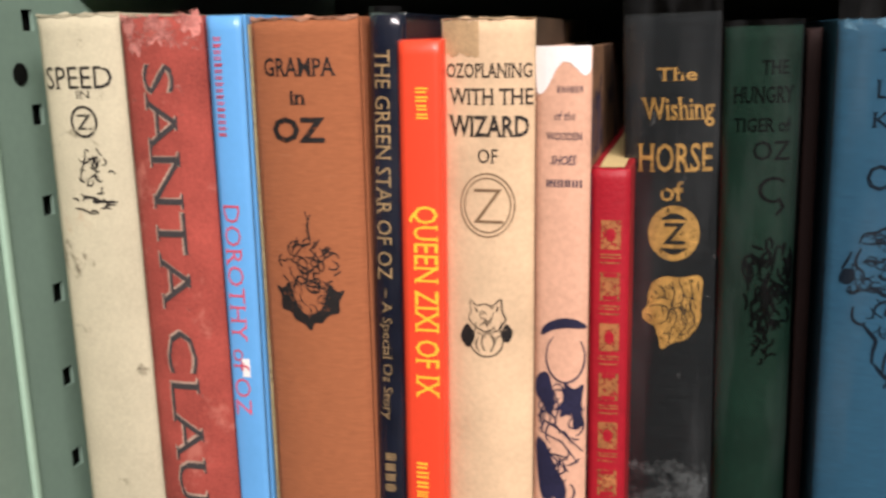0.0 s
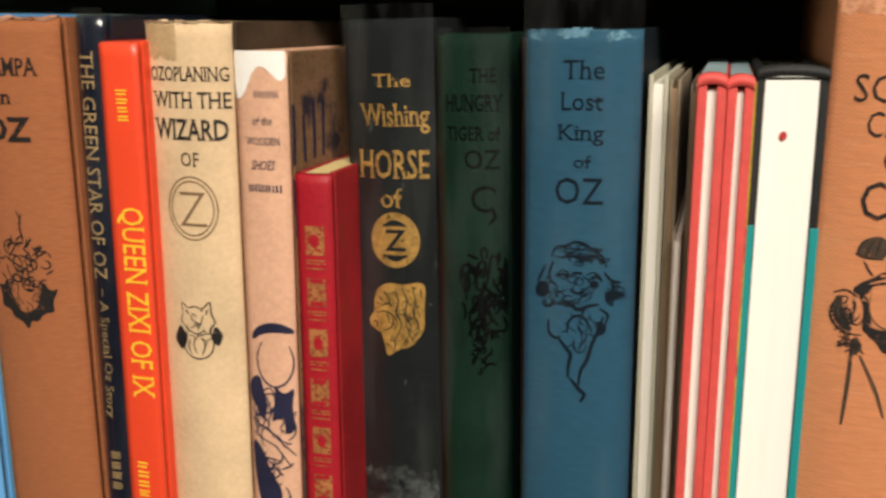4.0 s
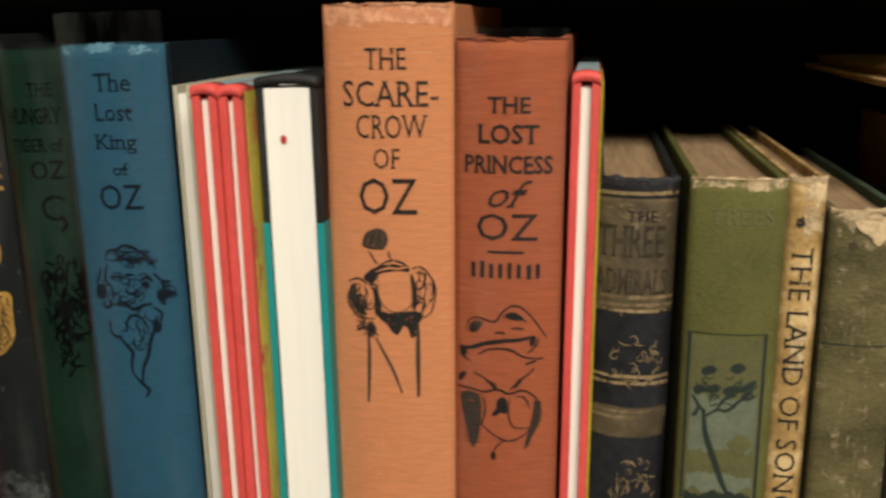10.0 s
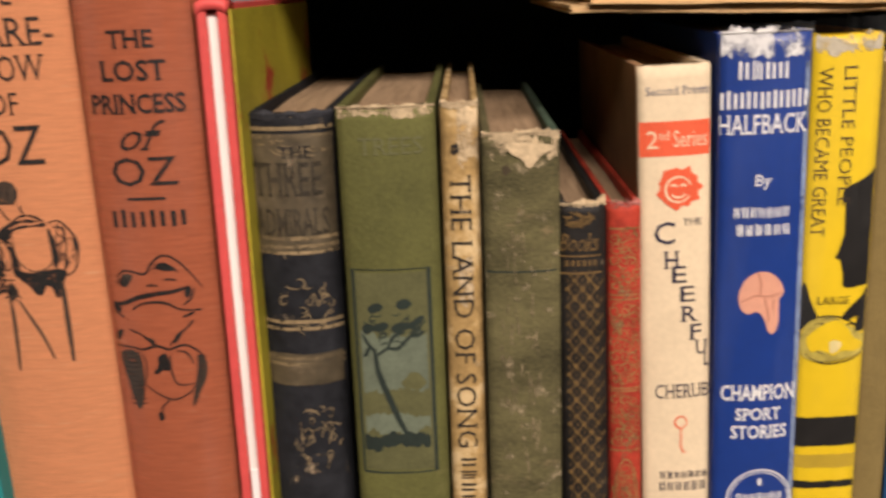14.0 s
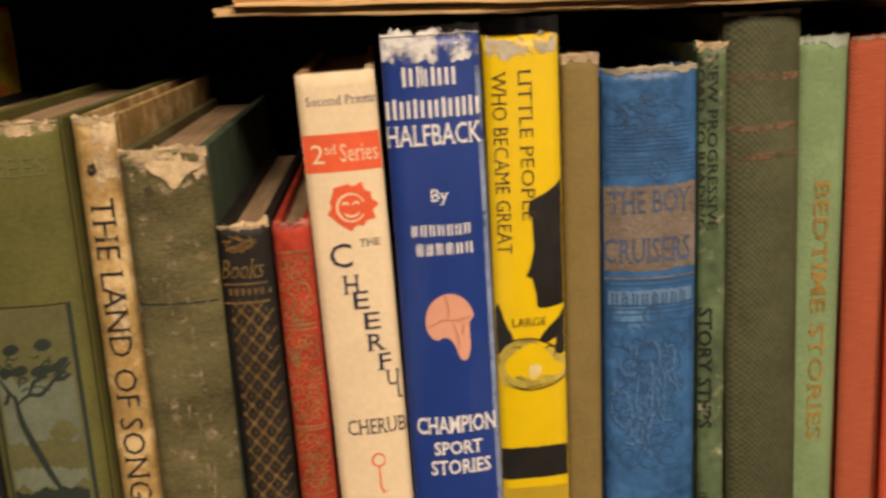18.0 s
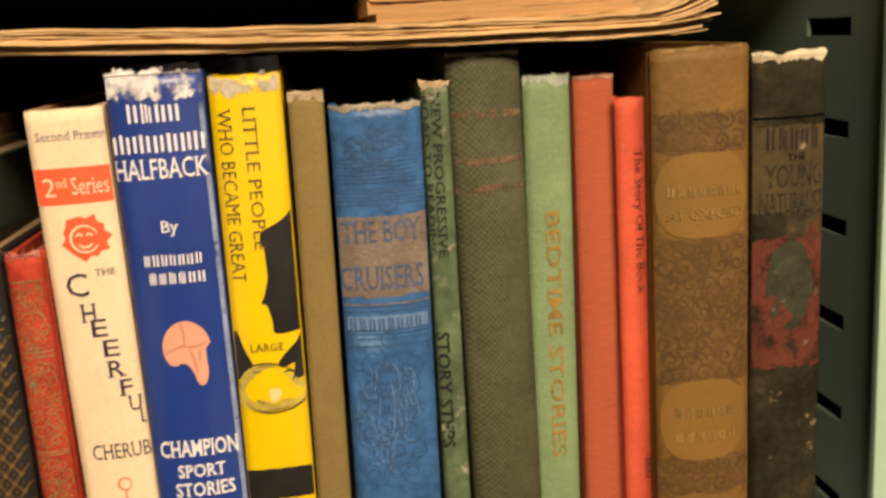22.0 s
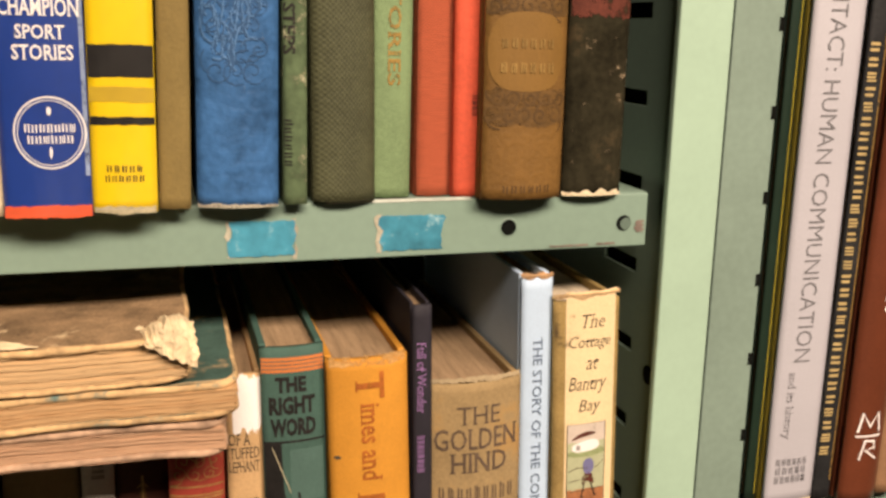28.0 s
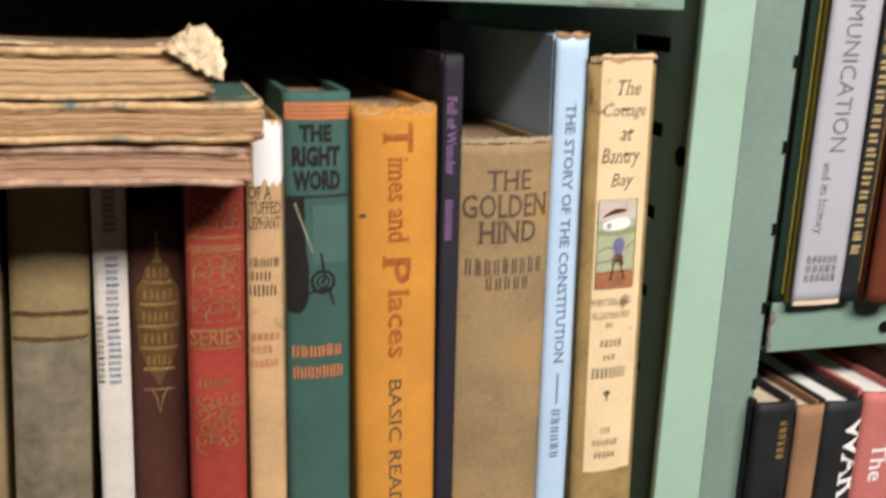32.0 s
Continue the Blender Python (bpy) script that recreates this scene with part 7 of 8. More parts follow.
scrolls(b, 0.0850, 0.1075, 0.0160, GILT_SOFT, 0.0058, 0.00042, 68, "gilt_scroll")
bars(b, 7, -0.0013, 0.1118, 0.0126, 0.0043, GILT_SOFT, 0, 6, "author_line", 0.5)
b = book("sandy jacketed book with torn white head", x=0.4589, w=0.0145, h=0.2124, y=0.3840, lean=-0.4, z=0.9000, cover=SANDY, bulge=0.0010, leaf=PAPER, group=G2)
patch(b, 0.0009, 0.2009, 0.0112, 0.0218, WHITE, "torn_white_head", "torn-off white paper at the head", 0.0045, 3)
write(b, "OF A", -0.0023, 0.1849, 0.0087, 0.0051, BROWN_INK, weight=0.02)
write(b, "STUFFED", -0.0012, 0.1790, 0.0131, 0.0049, BROWN_INK, weight=0.02)
write(b, "ELEPHANT", -0.0014, 0.1732, 0.0134, 0.0047, BROWN_INK, weight=0.02)
bars(b, 5, -0.0016, 0.1575, 0.0129, 0.0041, BROWN_INK, 0, 3, "author_line", 0.7)
bars(b, 3, -0.0031, 0.1521, 0.0098, 0.0041, BROWN_INK, 0, 4, "author_line", 0.7)
bars(b, 4, -0.0025, 0.1462, 0.0128, 0.0047, BROWN_INK, 0, 5, "author_line", 0.7)
bars(b, 5, -0.0008, 0.1273, 0.0114, 0.0035, RED_FAINT, 0, 6)
bars(b, 4, -0.0025, 0.1220, 0.0087, 0.0035, RED_FAINT, 0, 7)
bars(b, 6, -0.0015, 0.1161, 0.0115, 0.0036, RED_FAINT, 0, 8)
worn(b, 0.0145, 0.2124, SP_DARK)

b = book("blue-green cloth book with orange lines and black design", x=0.4798, w=0.0251, h=0.2235, y=0.3800, lean=-0.9, z=0.9000, cover=VIRIDIAN, bulge=0.0022, group=G2)
patch(b, 0, 0.2161, 0.0246, 0.0062, ORANGE_LINE, "orange_band")
for k in range(3):
    patch(b, 0, 0.2161 + 0.0016 * (k - 1), 0.0246, 0.0004, VIRIDIAN, "band_line", "", 0, 1, 0.0005)
write(b, "THE", -0.0010, 0.2079, 0.0122, 0.0066, INK, weight=0.11)
write(b, "RIGHT", -0.0007, 0.1991, 0.0183, 0.0078, INK, weight=0.11)
write(b, "WORD", -0.0005, 0.1899, 0.0182, 0.0077, INK, weight=0.11)
patch(b, 0, 0.1836, 0.0246, 0.0009, INK, "rule")
patch(b, 0.0046, 0.1687, 0.0137, 0.0228, VIRIDIAN_PALE, "pale_panel", "pale blue-green panel")
shape(b, [(-1, 1), (-1, 1), (0.5, 1), (0.5, 1), (0.6, 0.1), (0.95, -0.2), (0.75, -0.45), (0.9, -0.7), (0.2, -0.98), (-1, -0.92), (-1, -0.92)], -0.0078, 0.1600, 0.0090, 0.0480, INK_SOLID, "black_design", "black printed silhouette")
strokes(b, [[(-1, 1), (0.9, -0.9)]], -0.0056, 0.1710, 0.0071, 0.0207, GREY_PAPER, 0.0004, "black_design", "", 0.0008)
ring(b, 0.0015, 0.1497, 0.0050, 0.0050, 0.0013, INK, "target")
ring(b, 0.0015, 0.1497, 0.0027, 0.0027, 0.0008, INK, "target")
shape(b, arc(0, 0, 1, 1, 0, 330, 12), 0.0015, 0.1497, 0.0018, 0.0018, INK, "target")
strokes(b, [[(0, 1), (0.3, 0)], [(-1, -0.5), (0.9, -0.3)], [(0.6, -0.4), (1, -1)]], 0.0008, 0.1506, 0.0103, 0.0214, INK, 0.0010, "target")
bars(b, 6, -0.0010, 0.1211, 0.0202, 0.0054, ORANGE_LINE, 0, 3, "author_line", 0.7)
bars(b, 7, -0.0006, 0.1123, 0.0204, 0.0059, ORANGE_LINE, 0, 4, "author_line", 0.7)

b = book("marigold cloth book with rust lettering", x=0.5121, w=0.0327, h=0.2184, y=0.3740, lean=-1.7, z=0.9000, cover=MARIGOLD, bulge=0.0040, group=G2)
write(b, "T", 0.0002, 0.2068, 0.0116, 0.0112, RUST_INK, 90, 0.05)
write(b, "imes and", 0.0002, 0.1826, 0.0082, 0.0338, RUST_INK, 90, 0.04)
write(b, "P", -0.0004, 0.1550, 0.0112, 0.0118, RUST_INK, 90, 0.05)
write(b, "laces", 0.0002, 0.1326, 0.0084, 0.0290, RUST_INK, 90, 0.04)
write(b, "BASIC READER", -0.0012, 0.0735, 0.0052, 0.0700, BROWN_INK, 90, 0.01)
shape(b, blob(51, 10, 0.5), -0.0135, 0.1766, 0.0034, 0.0024, BROWN_INK, "ink_spot")
patch(b, 0, 0.2191 - 0.0016, 0.031, 0.0045, mat("rubbed_marigold", (0.63, 0.36, 0.13), 0.9, 50, 0.25, gaps=0.46, gap_scale=60), "rubbed_head", "rubbed paler head of the spine", 0.0012, 4)

b = book("slim indigo-black book with mauve lettering", x=0.5329, w=0.0080, h=0.2382, y=0.3780, lean=-1.1, z=0.9000, cover=INDIGO, bulge=0.0008, group=G2)
write(b, "Full of Wonder", -0.0005, 0.2070, 0.0038, 0.0305, MAUVE_INK, 90, 0.01)
bars(b, 8, -0.0009, 0.1735, 0.0034, 0.0167, MAUVE_INK, 90, 3, "author_line")

b = book("drab cloth book with faded brown lettering", x=0.5558, w=0.0405, h=0.2042, y=0.3750, lean=-1.1, z=0.9000, cover=DRAB, bulge=0.0045, group=G2)
write(b, "THE", 0.0006, 0.1895, 0.0186, 0.0080, DRAB_INK, weight=0.01)
write(b, "GOLDEN", 0.0000, 0.1790, 0.0363, 0.0096, DRAB_INK, weight=0.03)
write(b, "HIND", 0.0007, 0.1683, 0.0250, 0.0090, DRAB_INK, weight=0.035)
bars(b, 9, -0.0000, 0.1540, 0.0342, 0.0077, DRAB_INK, 0, 3, "author_line", 0.55)
bars(b, 5, 0.0011, 0.1468, 0.0198, 0.0062, DRAB_INK, 0, 4, "author_line", 0.55)
patch(b, 0, 0.2064 - 0.001, 0.039, 0.0022, mat("pale_drab", (0.42, 0.33, 0.20), 0.9, 50, 0.2), "rubbed_head", "", 0.0010, 4)

b = book("tall slim pale blue book with torn brown head", x=0.5846, w=0.0136, h=0.2468, y=0.3810, lean=-1.3, z=0.9000, cover=PALE_BLUE, bulge=0.0010, group=G2)
write(b, "THE STORY OF THE CONSTITUTION", 0.0003, 0.1636, 0.0043, 0.1118, SLATE_INK, 90, weight=0.03)
patch(b, 0.0003, 0.0957, 0.0008, 0.0143, SLATE_INK, "rule")
bars(b, 6, 0.0003, 0.0744, 0.0046, 0.0241, SLATE_INK, 90, 3, "author_line")
fray(b, 0.2468, mat("brown_torn_paper", (0.52, 0.32, 0.17), 0.95, 80, 0.35), 28, 0.0026, 0.003, tufts=8)

b = book("straw jacketed book with torn edges and picture panel", x=0.6089, w=0.0299, h=0.2357, y=0.3770, lean=-2.0, z=0.9000, cover=JACKET_EDGE, bulge=0.0022, leaf=PAPER_PALE, group=G2)
patch(b, 0.0015, 0.1475, 0.0230, 0.1842, JACKET, "title_panel", "pale straw printed panel", 0.0006, 3)
write(b, "The", 0.0023, 0.2264, 0.0105, 0.0060, INK, slant=0.25)
write(b, "Cottage", 0.0010, 0.2166, 0.0192, 0.0066, INK, slant=0.25)
write(b, "at", 0.0022, 0.2072, 0.0061, 0.0050, INK, slant=0.25)
write(b, "Bantry", 0.0003, 0.1976, 0.0176, 0.0083, INK, slant=0.25)
write(b, "Bay", 0.0014, 0.1875, 0.0105, 0.0071, INK, slant=0.25)
pu, pv, pw, ph = 0.0001, 0.1607, 0.0179, 0.0386
patch(b, pu, pv, pw, ph, mat("printed_pale_green", (0.42, 0.45, 0.28), 0.8), "picture_panel", "small printed cottage picture", 0, 1, 0.0006)
patch(b, pu, pv - ph * 0.40, pw, ph * 0.20, mat("printed_earth", (0.42, 0.17, 0.07), 0.8, 80, 0.3), "picture_panel", "", 0.0008, 4, 0.0008)
patch(b, pu, pv + ph * 0.39, pw, ph * 0.22, mat("printed_pale_sky", (0.60, 0.52, 0.44), 0.8), "picture_panel", "", 0, 1, 0.0008)
shape(b, [(-1, -1), (-1, -0.2), (-0.55, 0.05), (0.1, -0.1), (1, 0.3), (1, -1)], pu, pv + ph * 0.18, pw * 0.98, ph * 0.16, mat("printed_hill", (0.30, 0.36, 0.17), 0.8, 80, 0.2), "picture_panel", "", 0.0009)
shape(b, [(-1, -0.9), (-1, -0.1), (-0.7, 0.1), (0.5, 0.5), (1, 0.1), (1, -0.6), (0.2, -0.9)], pu - pw * 0.02, pv + ph * 0.26, pw * 0.72, ph * 0.22, WHITE, "picture_panel", "", 0.0010)
shape(b, [(-1, -0.8), (-0.6, 0.2), (0.1, 1), (0.95, 0.5), (0.4, 0.05), (-0.3, -0.15)], pu - pw * 0.06, pv + ph * 0.35, pw * 0.76, ph * 0.13, RED_STAIN, "picture_panel", "", 0.0012)
patch(b, pu - pw * 0.22, pv + ph * 0.215, pw * 0.10, ph * 0.06, RED_STAIN, "picture_panel", "", 0, 1, 0.0012)
shape(b, [(-0.7, -1), (-1, 0.4), (-0.4, 1), (0.6, 0.9), (1, 0.1), (0.6, -1)], pu + pw * 0.06, pv - ph * 0.02, pw * 0.32, ph * 0.20, mat("printed_violet", (0.16, 0.16, 0.30), 0.8), "picture_panel", "", 0.0011)
shape(b, [(-1, -0.7), (-0.8, 1), (0.7, 1), (1, -1), (0.3, -0.9), (0, 0.1), (-0.5, -0.9)], pu + pw * 0.05, pv - ph * 0.18, pw * 0.36, ph * 0.16, RED_STAIN, "picture_panel", "", 0.0011)
strokes(b, [[(-0.5, 1), (-0.7, 0), (-0.9, -1)], [(0.4, 1), (0.7, 0.1), (0.9, -0.9)], [(-1, -1), (-0.6, -0.9)], [(0.8, -0.9), (1.2, -0.8)]], pu + pw * 0.05, pv - ph * 0.32, pw * 0.40, ph * 0.16, INK, 0.0007, "picture_panel", "", 0.0012)
strokes(b, [[(-1, 0.1), (-0.5, 0.3), (0.1, 0.2)], [(0.5, 0.2), (1, 0.5)], [(-1, -0.4), (-0.3, -0.3)], [(-0.9, -0.9), (0.9, -0.8)]], pu, pv - ph * 0.10, pw * 0.94, ph * 0.5, BROWN_INK, 0.0004, "picture_panel", "", 0.0012)
strokes(b, [[(-1, -1), (1, -1), (1, 1), (-1, 1), (-1, -1)]], pu, pv, pw, ph, INK, 0.0004, "picture_panel", "", 0.0010)
write(b, "WRITTEN AND", -0.0006, 0.1352, 0.0191, 0.0030, BROWN_INK, name="credit_line")
write(b, "ILLUSTRATED", -0.0003, 0.1291, 0.0175, 0.0030, BROWN_INK, name="credit_line")
write(b, "BY", -0.0009, 0.1244, 0.0037, 0.0024, BROWN_INK, name="credit_line")
bars(b, 5, -0.0000, 0.1164, 0.0105, 0.0039, BROWN_INK, 0, 14, "author_line", 0.55)
bars(b, 3, -0.0005, 0.1099, 0.0060, 0.0031, BROWN_INK, 0, 15, "author_line", 0.55)
bars(b, 8, -0.0004, 0.1026, 0.0164, 0.0054, BROWN_INK, 0, 16, "author_line", 0.55)
for k in range(3):
    bars(b, (3, 6, 5)[k], -0.0004, 0.0752 - 0.0060 * k, (0.0050, 0.0125, 0.0105)[k], 0.0034, BROWN_INK, 0, 31 + k, "publisher_line", 0.5)
shape(b, [(-0.6, 1), (0.6, 1), (1, 0.3), (0.2, 0.2), (0.2, -1), (-0.2, -1), (-0.2, 0.2), (-1, 0.3)], -0.0006, 0.0915, 0.0038, 0.0052, BROWN_INK, "small_mark")
fray(b, 0.2386, mat("torn_jacket_paper", (0.56, 0.38, 0.20), 0.95, 70, 0.3), 29, 0.0014, 0.004, tufts=8)
worn(b, 0.0299, 0.2357, SP_DARK)

# ---- pile of worn booklets lying on the lower row ----
PILE_PINK = mat("pinkish_brown_page_edges", (0.50, 0.31, 0.19), 0.9, 70, 0.16, 0.35, 400, stretch=(0.3, 1, 9))
PILE_TAN = mat("tan_page_edges", (0.54, 0.335, 0.165), 0.9, 70, 0.16, 0.35, 400, stretch=(0.3, 1, 9))
PILE_PALE = mat("pale_page_edges", (0.58, 0.39, 0.205), 0.9, 70, 0.16, 0.35, 400, stretch=(0.3, 1, 9))
PILE_GREEN = mat("blue_green_soft_cover", (0.055, 0.115, 0.095), 0.8, 40, 0.3, 0.4, spots=(0.50, 0.34, 0.18), spot_size=0.60, spot_scale=30)
PILE_BROWN = mat("dirty_brown_soft_cover", (0.27, 0.175, 0.095), 0.9, 60, 0.5, 0.6, spots=(0.60, 0.45, 0.27), spot_size=0.58, spot_scale=45)
PG = "worn booklets in the pile"


def soft_book(label, x0, x1, y0, y1, z0, z1, leaf, cover, edge, seed, low=0.0024, high=0.0034, over=0.0035, rise=0.0, droop=0.0):
    """A limp, worn book lying flat: recessed leaves between two thick soft covers with rounded, rubbed edges."""
    top = tagged(new("booklet"), label, "booklet", PG)
    rnd = random.Random(seed)

    def bend(x, y):
        f = max(0.0, (x - x1 + 0.05) / 0.05)
        return rise * f * f - droop * f ** 3 + 0.0009 * noise.noise((x * 26, seed, y * 9)) + 0.0004 * noise.noise((x * 110, seed, y * 60))

    n, layers = 60, max(5, int((z1 - z0) / 0.0007))
    z, span = z0 + low * 0.85, (z1 - z0 - 0.85 * (low + high))
    steps = [rnd.uniform(0.5, 1.6) for _ in range(layers)]
    for k in range(layers):
        t = span * steps[k] / sum(steps)
        verts, faces = [], []
        off, end = over + rnd.uniform(-0.0005, 0.0005), x1 - over * 1.3 + rnd.uniform(-0.0012, 0.0006)
        for i in range(n + 1):
            x = x0 + (end - x0) * i / n
            for y in (y0 + off + 0.0005 * noise.noise((x * 150, k, seed)), y1):
                zb = z + bend(x, y)
                verts += [(x, y, zb), (x, y, zb + t * (0.97 + 0.06 * noise.noise((x * 60, k * 3.1, seed))))]
        for i in range(n):
            a, c = 4 * i, 4 * i + 4
            faces += [(a, c, c + 1, a + 1), (a + 1, c + 1, c + 3, a + 3), (a, a + 2, c + 2, c)]
        faces.append((4 * n, 4 * n + 1, 4 * n + 3, 4 * n + 2))
        part("leaves", mesh_of("leaves", verts, faces, leaf), top)
        z += t
    for nm, zc, t in (("back_cover", z0 + low / 2, low), ("front_cover", z1 - high / 2, high)):
        path = [(x0 + (x1 - 0.010 - x0) * i / 40, y0) for i in range(41)]
        path += [(x1 - 0.010 + 0.010 * math.sin(a), y0 + 0.010 - 0.010 * math.cos(a)) for a in [math.pi / 2 * i / 8 for i in range(1, 9)]]
        path += [(x1, y0 + 0.010 + (y1 - y0 - 0.010) * i / 20) for i in range(1, 21)]
        verts, faces = [], []
        for i, (x, y) in enumerate(path):
            q, r = path[min(i + 1, len(path) - 1)], path[max(i - 1, 0)]
            d = Vector((q[0] - r[0], q[1] - r[1])).normalized()
            nx, ny = d.y, -d.x
            wob = 0.0008 * noise.noise((x * 45, y * 45, seed)) + 0.0005 * noise.noise((x * 190, y * 190, seed + zc * 100))
            rad = t / 2 * (1 + 0.22 * noise.noise((x * 60, y * 60, seed + 3)))
            for a in (100, 60, 20, -20, -60, -100):
                ca, sa = math.cos(radians(a)), math.sin(radians(a))
                verts.append((x + nx * (rad * ca - rad + wob), y + ny * (rad * ca - rad + wob), zc + bend(x, y) + rad * sa))
        for i in range(len(path) - 1):
            for q in range(5):
                a = 6 * i + q
                faces.append((a, a + 1, a + 7, a + 6))
        cv = None
        for side, sgn in (("upper", 1), ("lower", -1)):
            sheet, tri, rows = [], [], 24
            for i in range(41):
                for j in range(rows + 1):
                    x = x0 + (x1 - 0.0012 - x0) * i / 40
                    inset = 0.010 - math.sqrt(max(0.0, 0.010 ** 2 - max(0.0, x - x1 + 0.0112) ** 2)) if x > x1 - 0.0112 else 0.0
                    y = y0 + 0.0007 + min(inset, 0.0092) + (y1 - y0 - inset) * (j / rows) ** 1.6
                    sheet.append((x, y, zc + sgn * t / 2 * (0.93 + 0.1 * noise.noise((x * 60, y * 60, seed + 3))) + bend(x, y)))
            for i in range(40):
                for j in range(rows):
                    a = i * (rows + 1) + j
                    tri.append((a, a + rows + 1, a + rows + 2, a + 1))
            ob = part(nm if sgn > 0 else "cover_lining", mesh_of(nm, sheet, tri, cover if sgn > 0 else edge, True), top)
            cv = cv or ob
        part("worn_edge", mesh_of("worn_edge", verts, faces, edge, True), top, "rubbed tan cover edge")
    return top


EDGE_TAN = mat("rubbed_tan_edge", (0.60, 0.40, 0.20), 0.95, 70, 0.35, 0.6, 300, spots=(0.30, 0.19, 0.10), spot_size=0.60, spot_scale=70)
EDGE_TEAL = mat("rubbed_tan_and_blue_edge", (0.60, 0.40, 0.20), 0.95, 70, 0.3, 0.6, 300, spots=(0.11, 0.19, 0.17), spot_size=0.57, spot_scale=40)
EDGE_PINK = mat("rubbed_pinkish_edge", (0.50, 0.33, 0.22), 0.95, 70, 0.35, 0.6, 300, spots=(0.26, 0.17, 0.12), spot_size=0.60, spot_scale=60)
soft_book("pinkish brown worn booklet at the bottom of a pile", 0.270, 0.4500, 0.352, 0.52, 1.0942, 1.1083, PILE_PINK, PILE_PINK, EDGE_PINK, 81, 0.0026, 0.0036, 0.0014, 0, 0.0012)
soft_book("blue-green covered worn booklet lying in a pile", 0.270, 0.4540, 0.350, 0.52, 1.1086, 1.1222, PILE_TAN, PILE_GREEN, EDGE_TEAL, 84, 0.0024, 0.0034, 0.0010, 0.0008)
b = soft_book("thick dirty brown booklet with torn cream corner", 0.270, 0.4375, 0.349, 0.51, 1.1226, 1.1392, PILE_PALE, PILE_BROWN, EDGE_TAN, 85, 0.0018, 0.0030, 0.0012, 0.0016)
CREAM_TORN = mat("torn_cream_paper", (0.72, 0.58, 0.37), 0.95, 60, 0.25, 0.7, 250)
verts, faces, m, rows = [], [], 30, 26
for j in range(rows + 1):
    fz = j / rows
    for i in range(m + 1):
        fx = i / m
        crest = 1.1388 + 0.0014 * fx + 0.0058 * math.sin(math.pi * min(1.0, fx * 1.02) ** 1.5) ** 0.8 + 0.0022 * noise.noise((fx * 7, 3.1, 2)) + 0.0012 * noise.noise((fx * 19, 1.7, 5)) + 0.0024 * fx
        foot = 1.1300 + 0.0095 * (1 - fx) ** 1.2 + 0.0012 * noise.noise((fx * 9, 8.2, 1))
        crease = 0.0016 * noise.noise((fx * 6, fz * 5, 4)) + 0.0009 * abs(noise.noise((fx * 14, fz * 12, 9))) + 0.0004 * noise.noise((fx * 34, fz * 30, 6))
        ragged = 0.0018 * noise.noise((fz * 8, 2.2, 7)) + 0.0008 * noise.noise((fz * 23, 4.2, 3))
        x = 0.4185 + 0.0205 * fx + ragged * fx + 0.0030 * (1 - fz) * (1 - fx)
        if fz < 0.62:
            g = fz / 0.62
            verts.append((x, 0.3462 + 0.0075 * g ** 3 + crease, foot + (crest - foot) * math.sin(g * math.pi / 2)))
        else:
            g = (fz - 0.62) / 0.38
            verts.append((x - 0.004 * g * fx, 0.3537 + 0.020 * g * (0.5 + 0.5 * fx) + crease, crest + (1.1400 - crest) * g ** 1.4 + crease * 0.5))
for j in range(rows):
    for i in range(m):
        a = j * (m + 1) + i
        faces.append((a, a + 1, a + m + 2, a + m + 1))
part("torn_corner", mesh_of("torn_corner", verts, faces, CREAM_TORN, False), b, "torn crumpled cream paper")
verts, faces, m = [], [], 22
for j in range(m + 1):
    fy = j / m
    for i in range(m + 1):
        fx = i / m
        wander = 0.30 * noise.noise((fx * 4, 2, 9)) + 0.18 * noise.noise((fx * 12, 5, 9))
        verts.append((0.3560 + 0.0320 * fx, 0.3485 + 0.0125 * fy * max(0.15, math.sin(math.pi * fx) * (0.8 + wander)), 1.1398 + 0.0007 * noise.noise((fx * 6, fy * 5, 9)) + 0.0004))
for j in range(m):
    for i in range(m):
        a = j * (m + 1) + i
        faces.append((a, a + 1, a + m + 2, a + m + 1))
part("torn_patch", mesh_of("torn_patch", verts, faces, CREAM_TORN, False), b, "torn cream paper on the cover")

# ---- neighbouring bay ----
G3 = "books in the neighbouring bay"
b = book("silver grey paperback with dark grey lettering", x=0.7104, w=0.0258, h=0.264, y=0.3780, lean=0.1, z=1.0278, back=mat("olive_yellow_back_cover", (0.27, 0.21, 0.03), 0.6, 30, 0.2), cover=SILVER, bulge=0.0010, leaf=PAPER_WHITE, group=G3)
write(b, "CONTACT: HUMAN COMMUNICATION", -0.0010, 0.1638, 0.0082, 0.1837, GRAPHITE, 90, 0.0, serif=False)
write(b, "and its history", -0.0053, 0.0505, 0.0053, 0.0330, GRAPHITE, 90, name="subtitle")
for k in range(3):
    bars(b, 6 - k % 2, -0.0006, 0.0222, 0.0172, 0.0040, GRAPHITE, 0, k, "publisher_line", 0.6).location.z = -0.0044 * k
patch(b, 0.0, 0.0012, 0.0280, 0.0022, IVORY, "cream_tail", "", 0, 1)
b = book("dark green book edge with yellow lines", x=0.6942, w=0.0064, h=0.262, y=0.3850, lean=0.1, z=1.0278, cover=mat("dark_green_gloss", (0.012, 0.028, 0.018), 0.4, 30, 0.2), bulge=0.0002, group=G3)
patch(b, 0.0018, 0.124, 0.0006, 0.24, mat("yellow_line", (0.40, 0.33, 0.03), 0.7), "yellow_line")
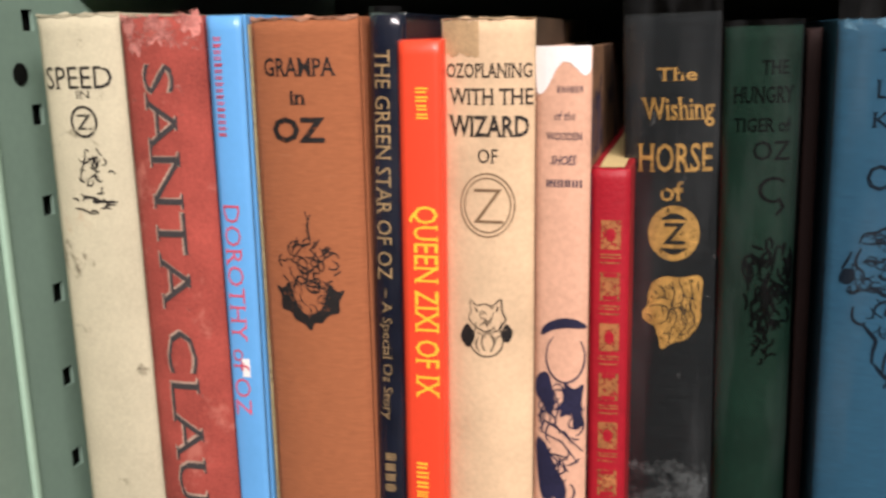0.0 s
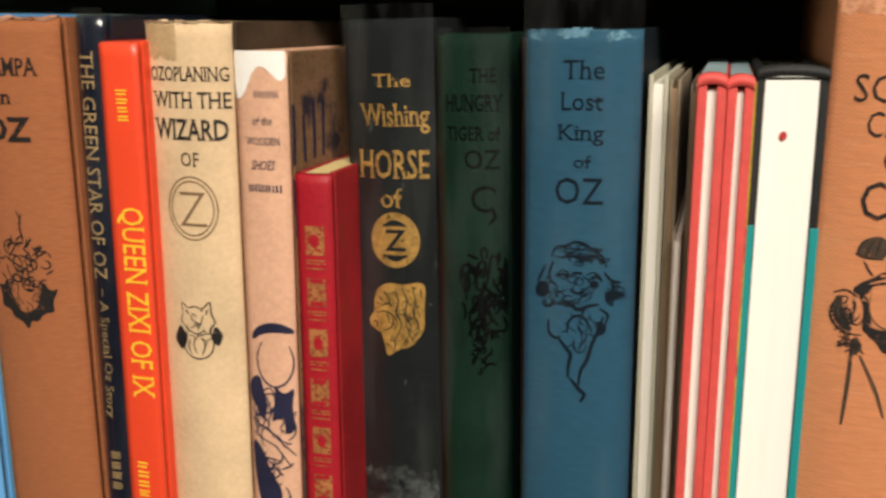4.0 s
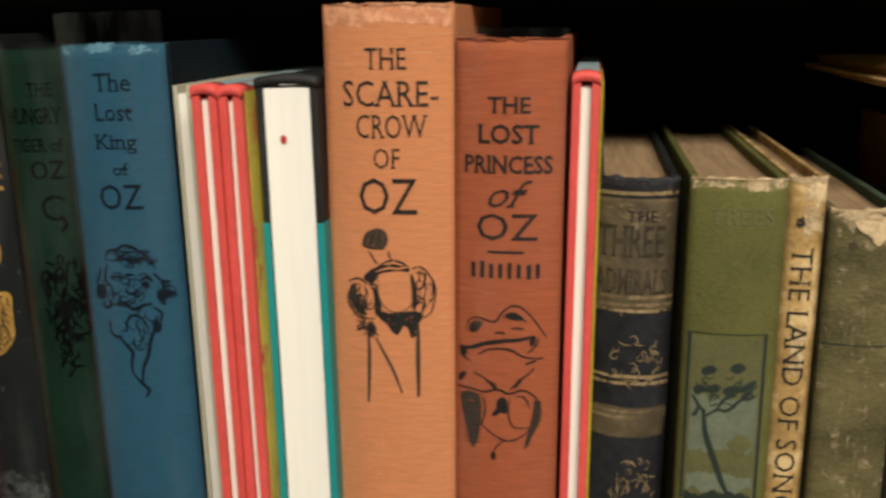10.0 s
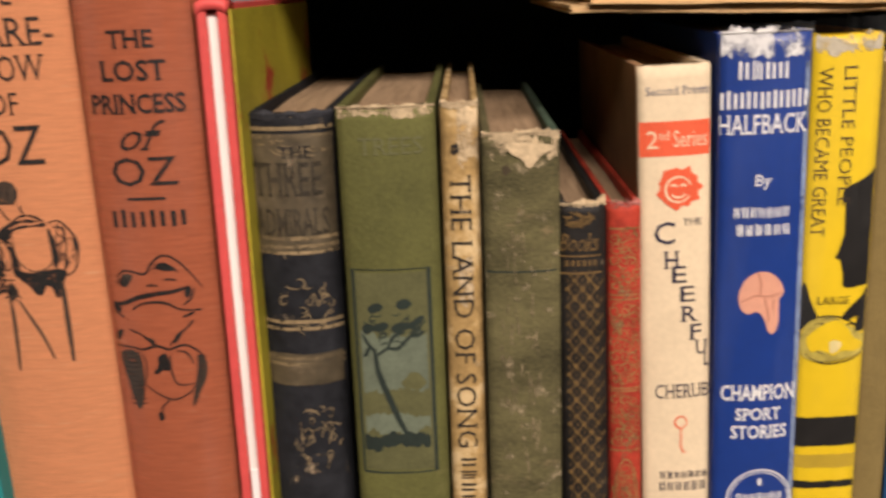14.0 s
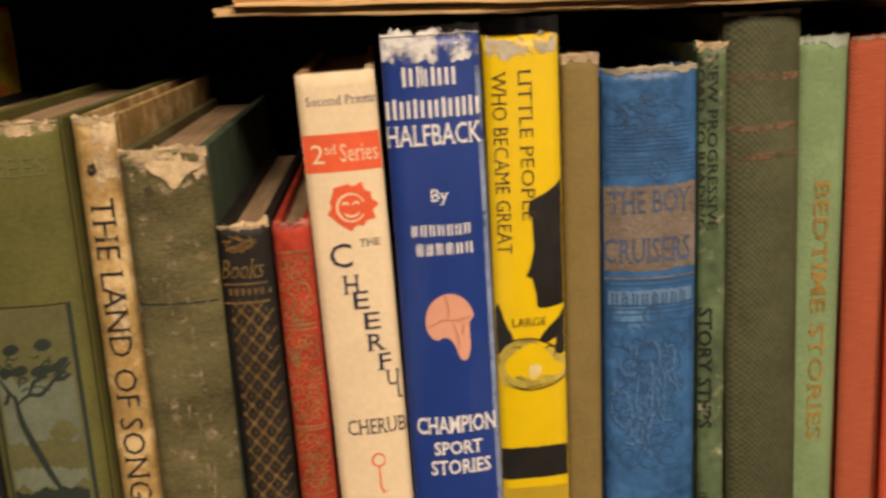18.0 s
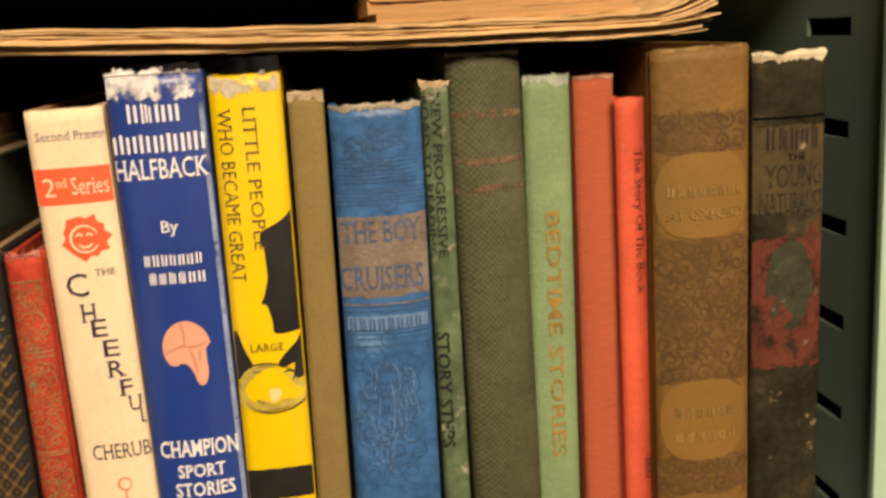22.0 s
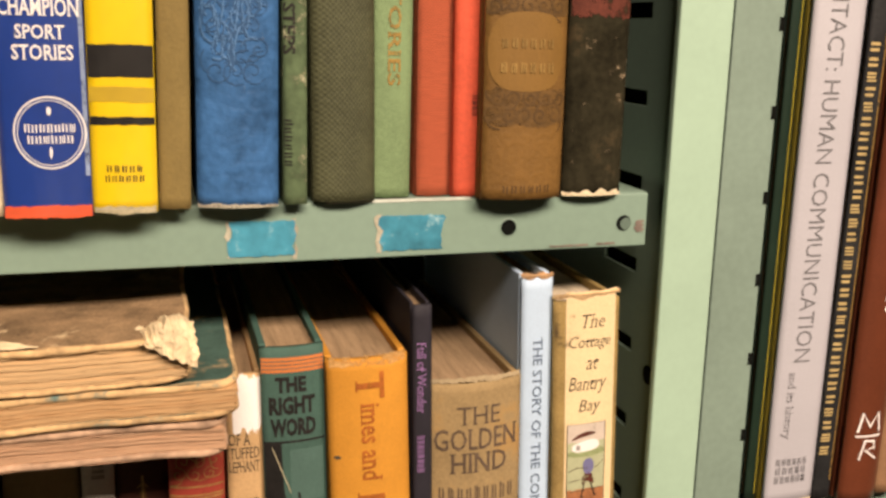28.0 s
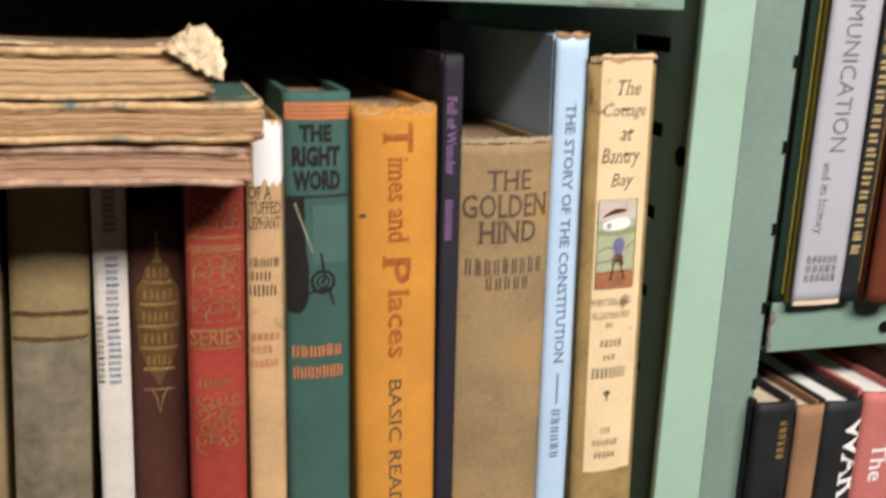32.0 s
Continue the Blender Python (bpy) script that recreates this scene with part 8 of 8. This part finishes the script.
b = book("black jacketed book with gilt lettering bars", **dict(dict(x=0.7285, w=0.0098, h=0.2260, y=0.3780, lean=0.8, z=1.0280), h=0.258), cover=BLACK_BOARD, bulge=0.0006, group=G3)
bars(b, 30, -0.0014, 0.12, 0.0050, 0.195, mat("bright_gilt_ink", (0.50, 0.37, 0.16), 0.45, 80, 0.2), 90, 9, "title_line", 0.6)
patch(b, 0.0040, 0.115, 0.0006, 0.21, GOLD, "gilt_line")
b = book("chestnut brown jacketed book with white lettering", x=0.7462, w=0.0212, h=0.2260, y=0.3720, lean=0.7, z=1.0280, cover=CHESTNUT, bulge=0.003, leaf=PAPER_PALE, group=G3)
write(b, "BUILT", 0.0033, 0.1071, 0.0077, 0.0279, WHITE, 90, 0.02)
strokes(b, [[(-1, -1), (-0.7, 1), (0, -0.4), (0.7, 1), (1, -1)]], 0.0000, 0.0405, 0.0120, 0.0095, WHITE, 0.0018, "emblem")
patch(b, 0.0001, 0.0337, 0.0140, 0.0009, WHITE, "emblem")
strokes(b, [[(-0.8, -1), (-0.4, 1), (0.5, 0.9), (0.6, 0.2), (-0.3, 0), (0.9, -1)]], 0.0006, 0.0266, 0.0114, 0.0097, WHITE, 0.0014, "emblem")
b = book("hazel brown book beside a chestnut one", x=0.7665, w=0.0171, h=0.2260, y=0.3760, lean=0.8, z=1.0280, cover=HAZEL, bulge=0.002, group=G3)
b = book("dark plum book further along the shelf", x=0.8050, w=0.030, h=0.225, y=0.378, lean=0.0, z=1.0278, cover=COCOA, bulge=0.002, group=G3)
b = book("black book with cream page tops and gilt mark", x=0.6951, w=0.0212, h=0.2359, y=0.3750, lean=0.0, z=0.7455, cover=BLACK_BOARD, bulge=0.002, leaf=PAPER_PALE, group=G3)
bars(b, 6, 0.0040, 0.2166, 0.0052, 0.0205, GOLD, 90, 91, "title_line", 0.55)
b = book("hazel paper-covered book on the lower neighbouring shelf", x=0.7164, w=0.0158, h=0.2316, y=0.3770, lean=0.0, z=0.7455, cover=HAZEL, bulge=0.001, leaf=PAPER_PALE, group=G3)
b = book("black jacketed book with bold white lettering", x=0.7342, w=0.0216, h=0.2329, y=0.3750, lean=0.0, z=0.7455, cover=BLACK_BOARD, bulge=0.002, leaf=PAPER_WHITE, group=G3)
write(b, "WAR", 0.0090, 0.2023, 0.0165, 0.0436, WHITE, 90, 0.04)
b = book("rose cloth book with white lettering and pale pages", x=0.7581, w=0.0243, h=0.2357, y=0.3750, lean=0.0, z=0.7455, cover=ROSE, bulge=0.003, leaf=PAPER_WHITE, group=G3)
write(b, "The", -0.0004, 0.1987, 0.0091, 0.0208, WHITE, 90, 0.03)
b = book("dark brown book with gilt lines on neighbouring shelf", x=0.7834, w=0.0269, h=0.2480, y=0.3750, lean=0.0, z=0.7455, cover=COCOA, bulge=0.003, leaf=PAPER_PALE, group=G3)
for k in range(4):
    patch(b, 0, 0.20 - 0.022 * k, 0.020, 0.0010, GILT_SOFT, "gilt_line")
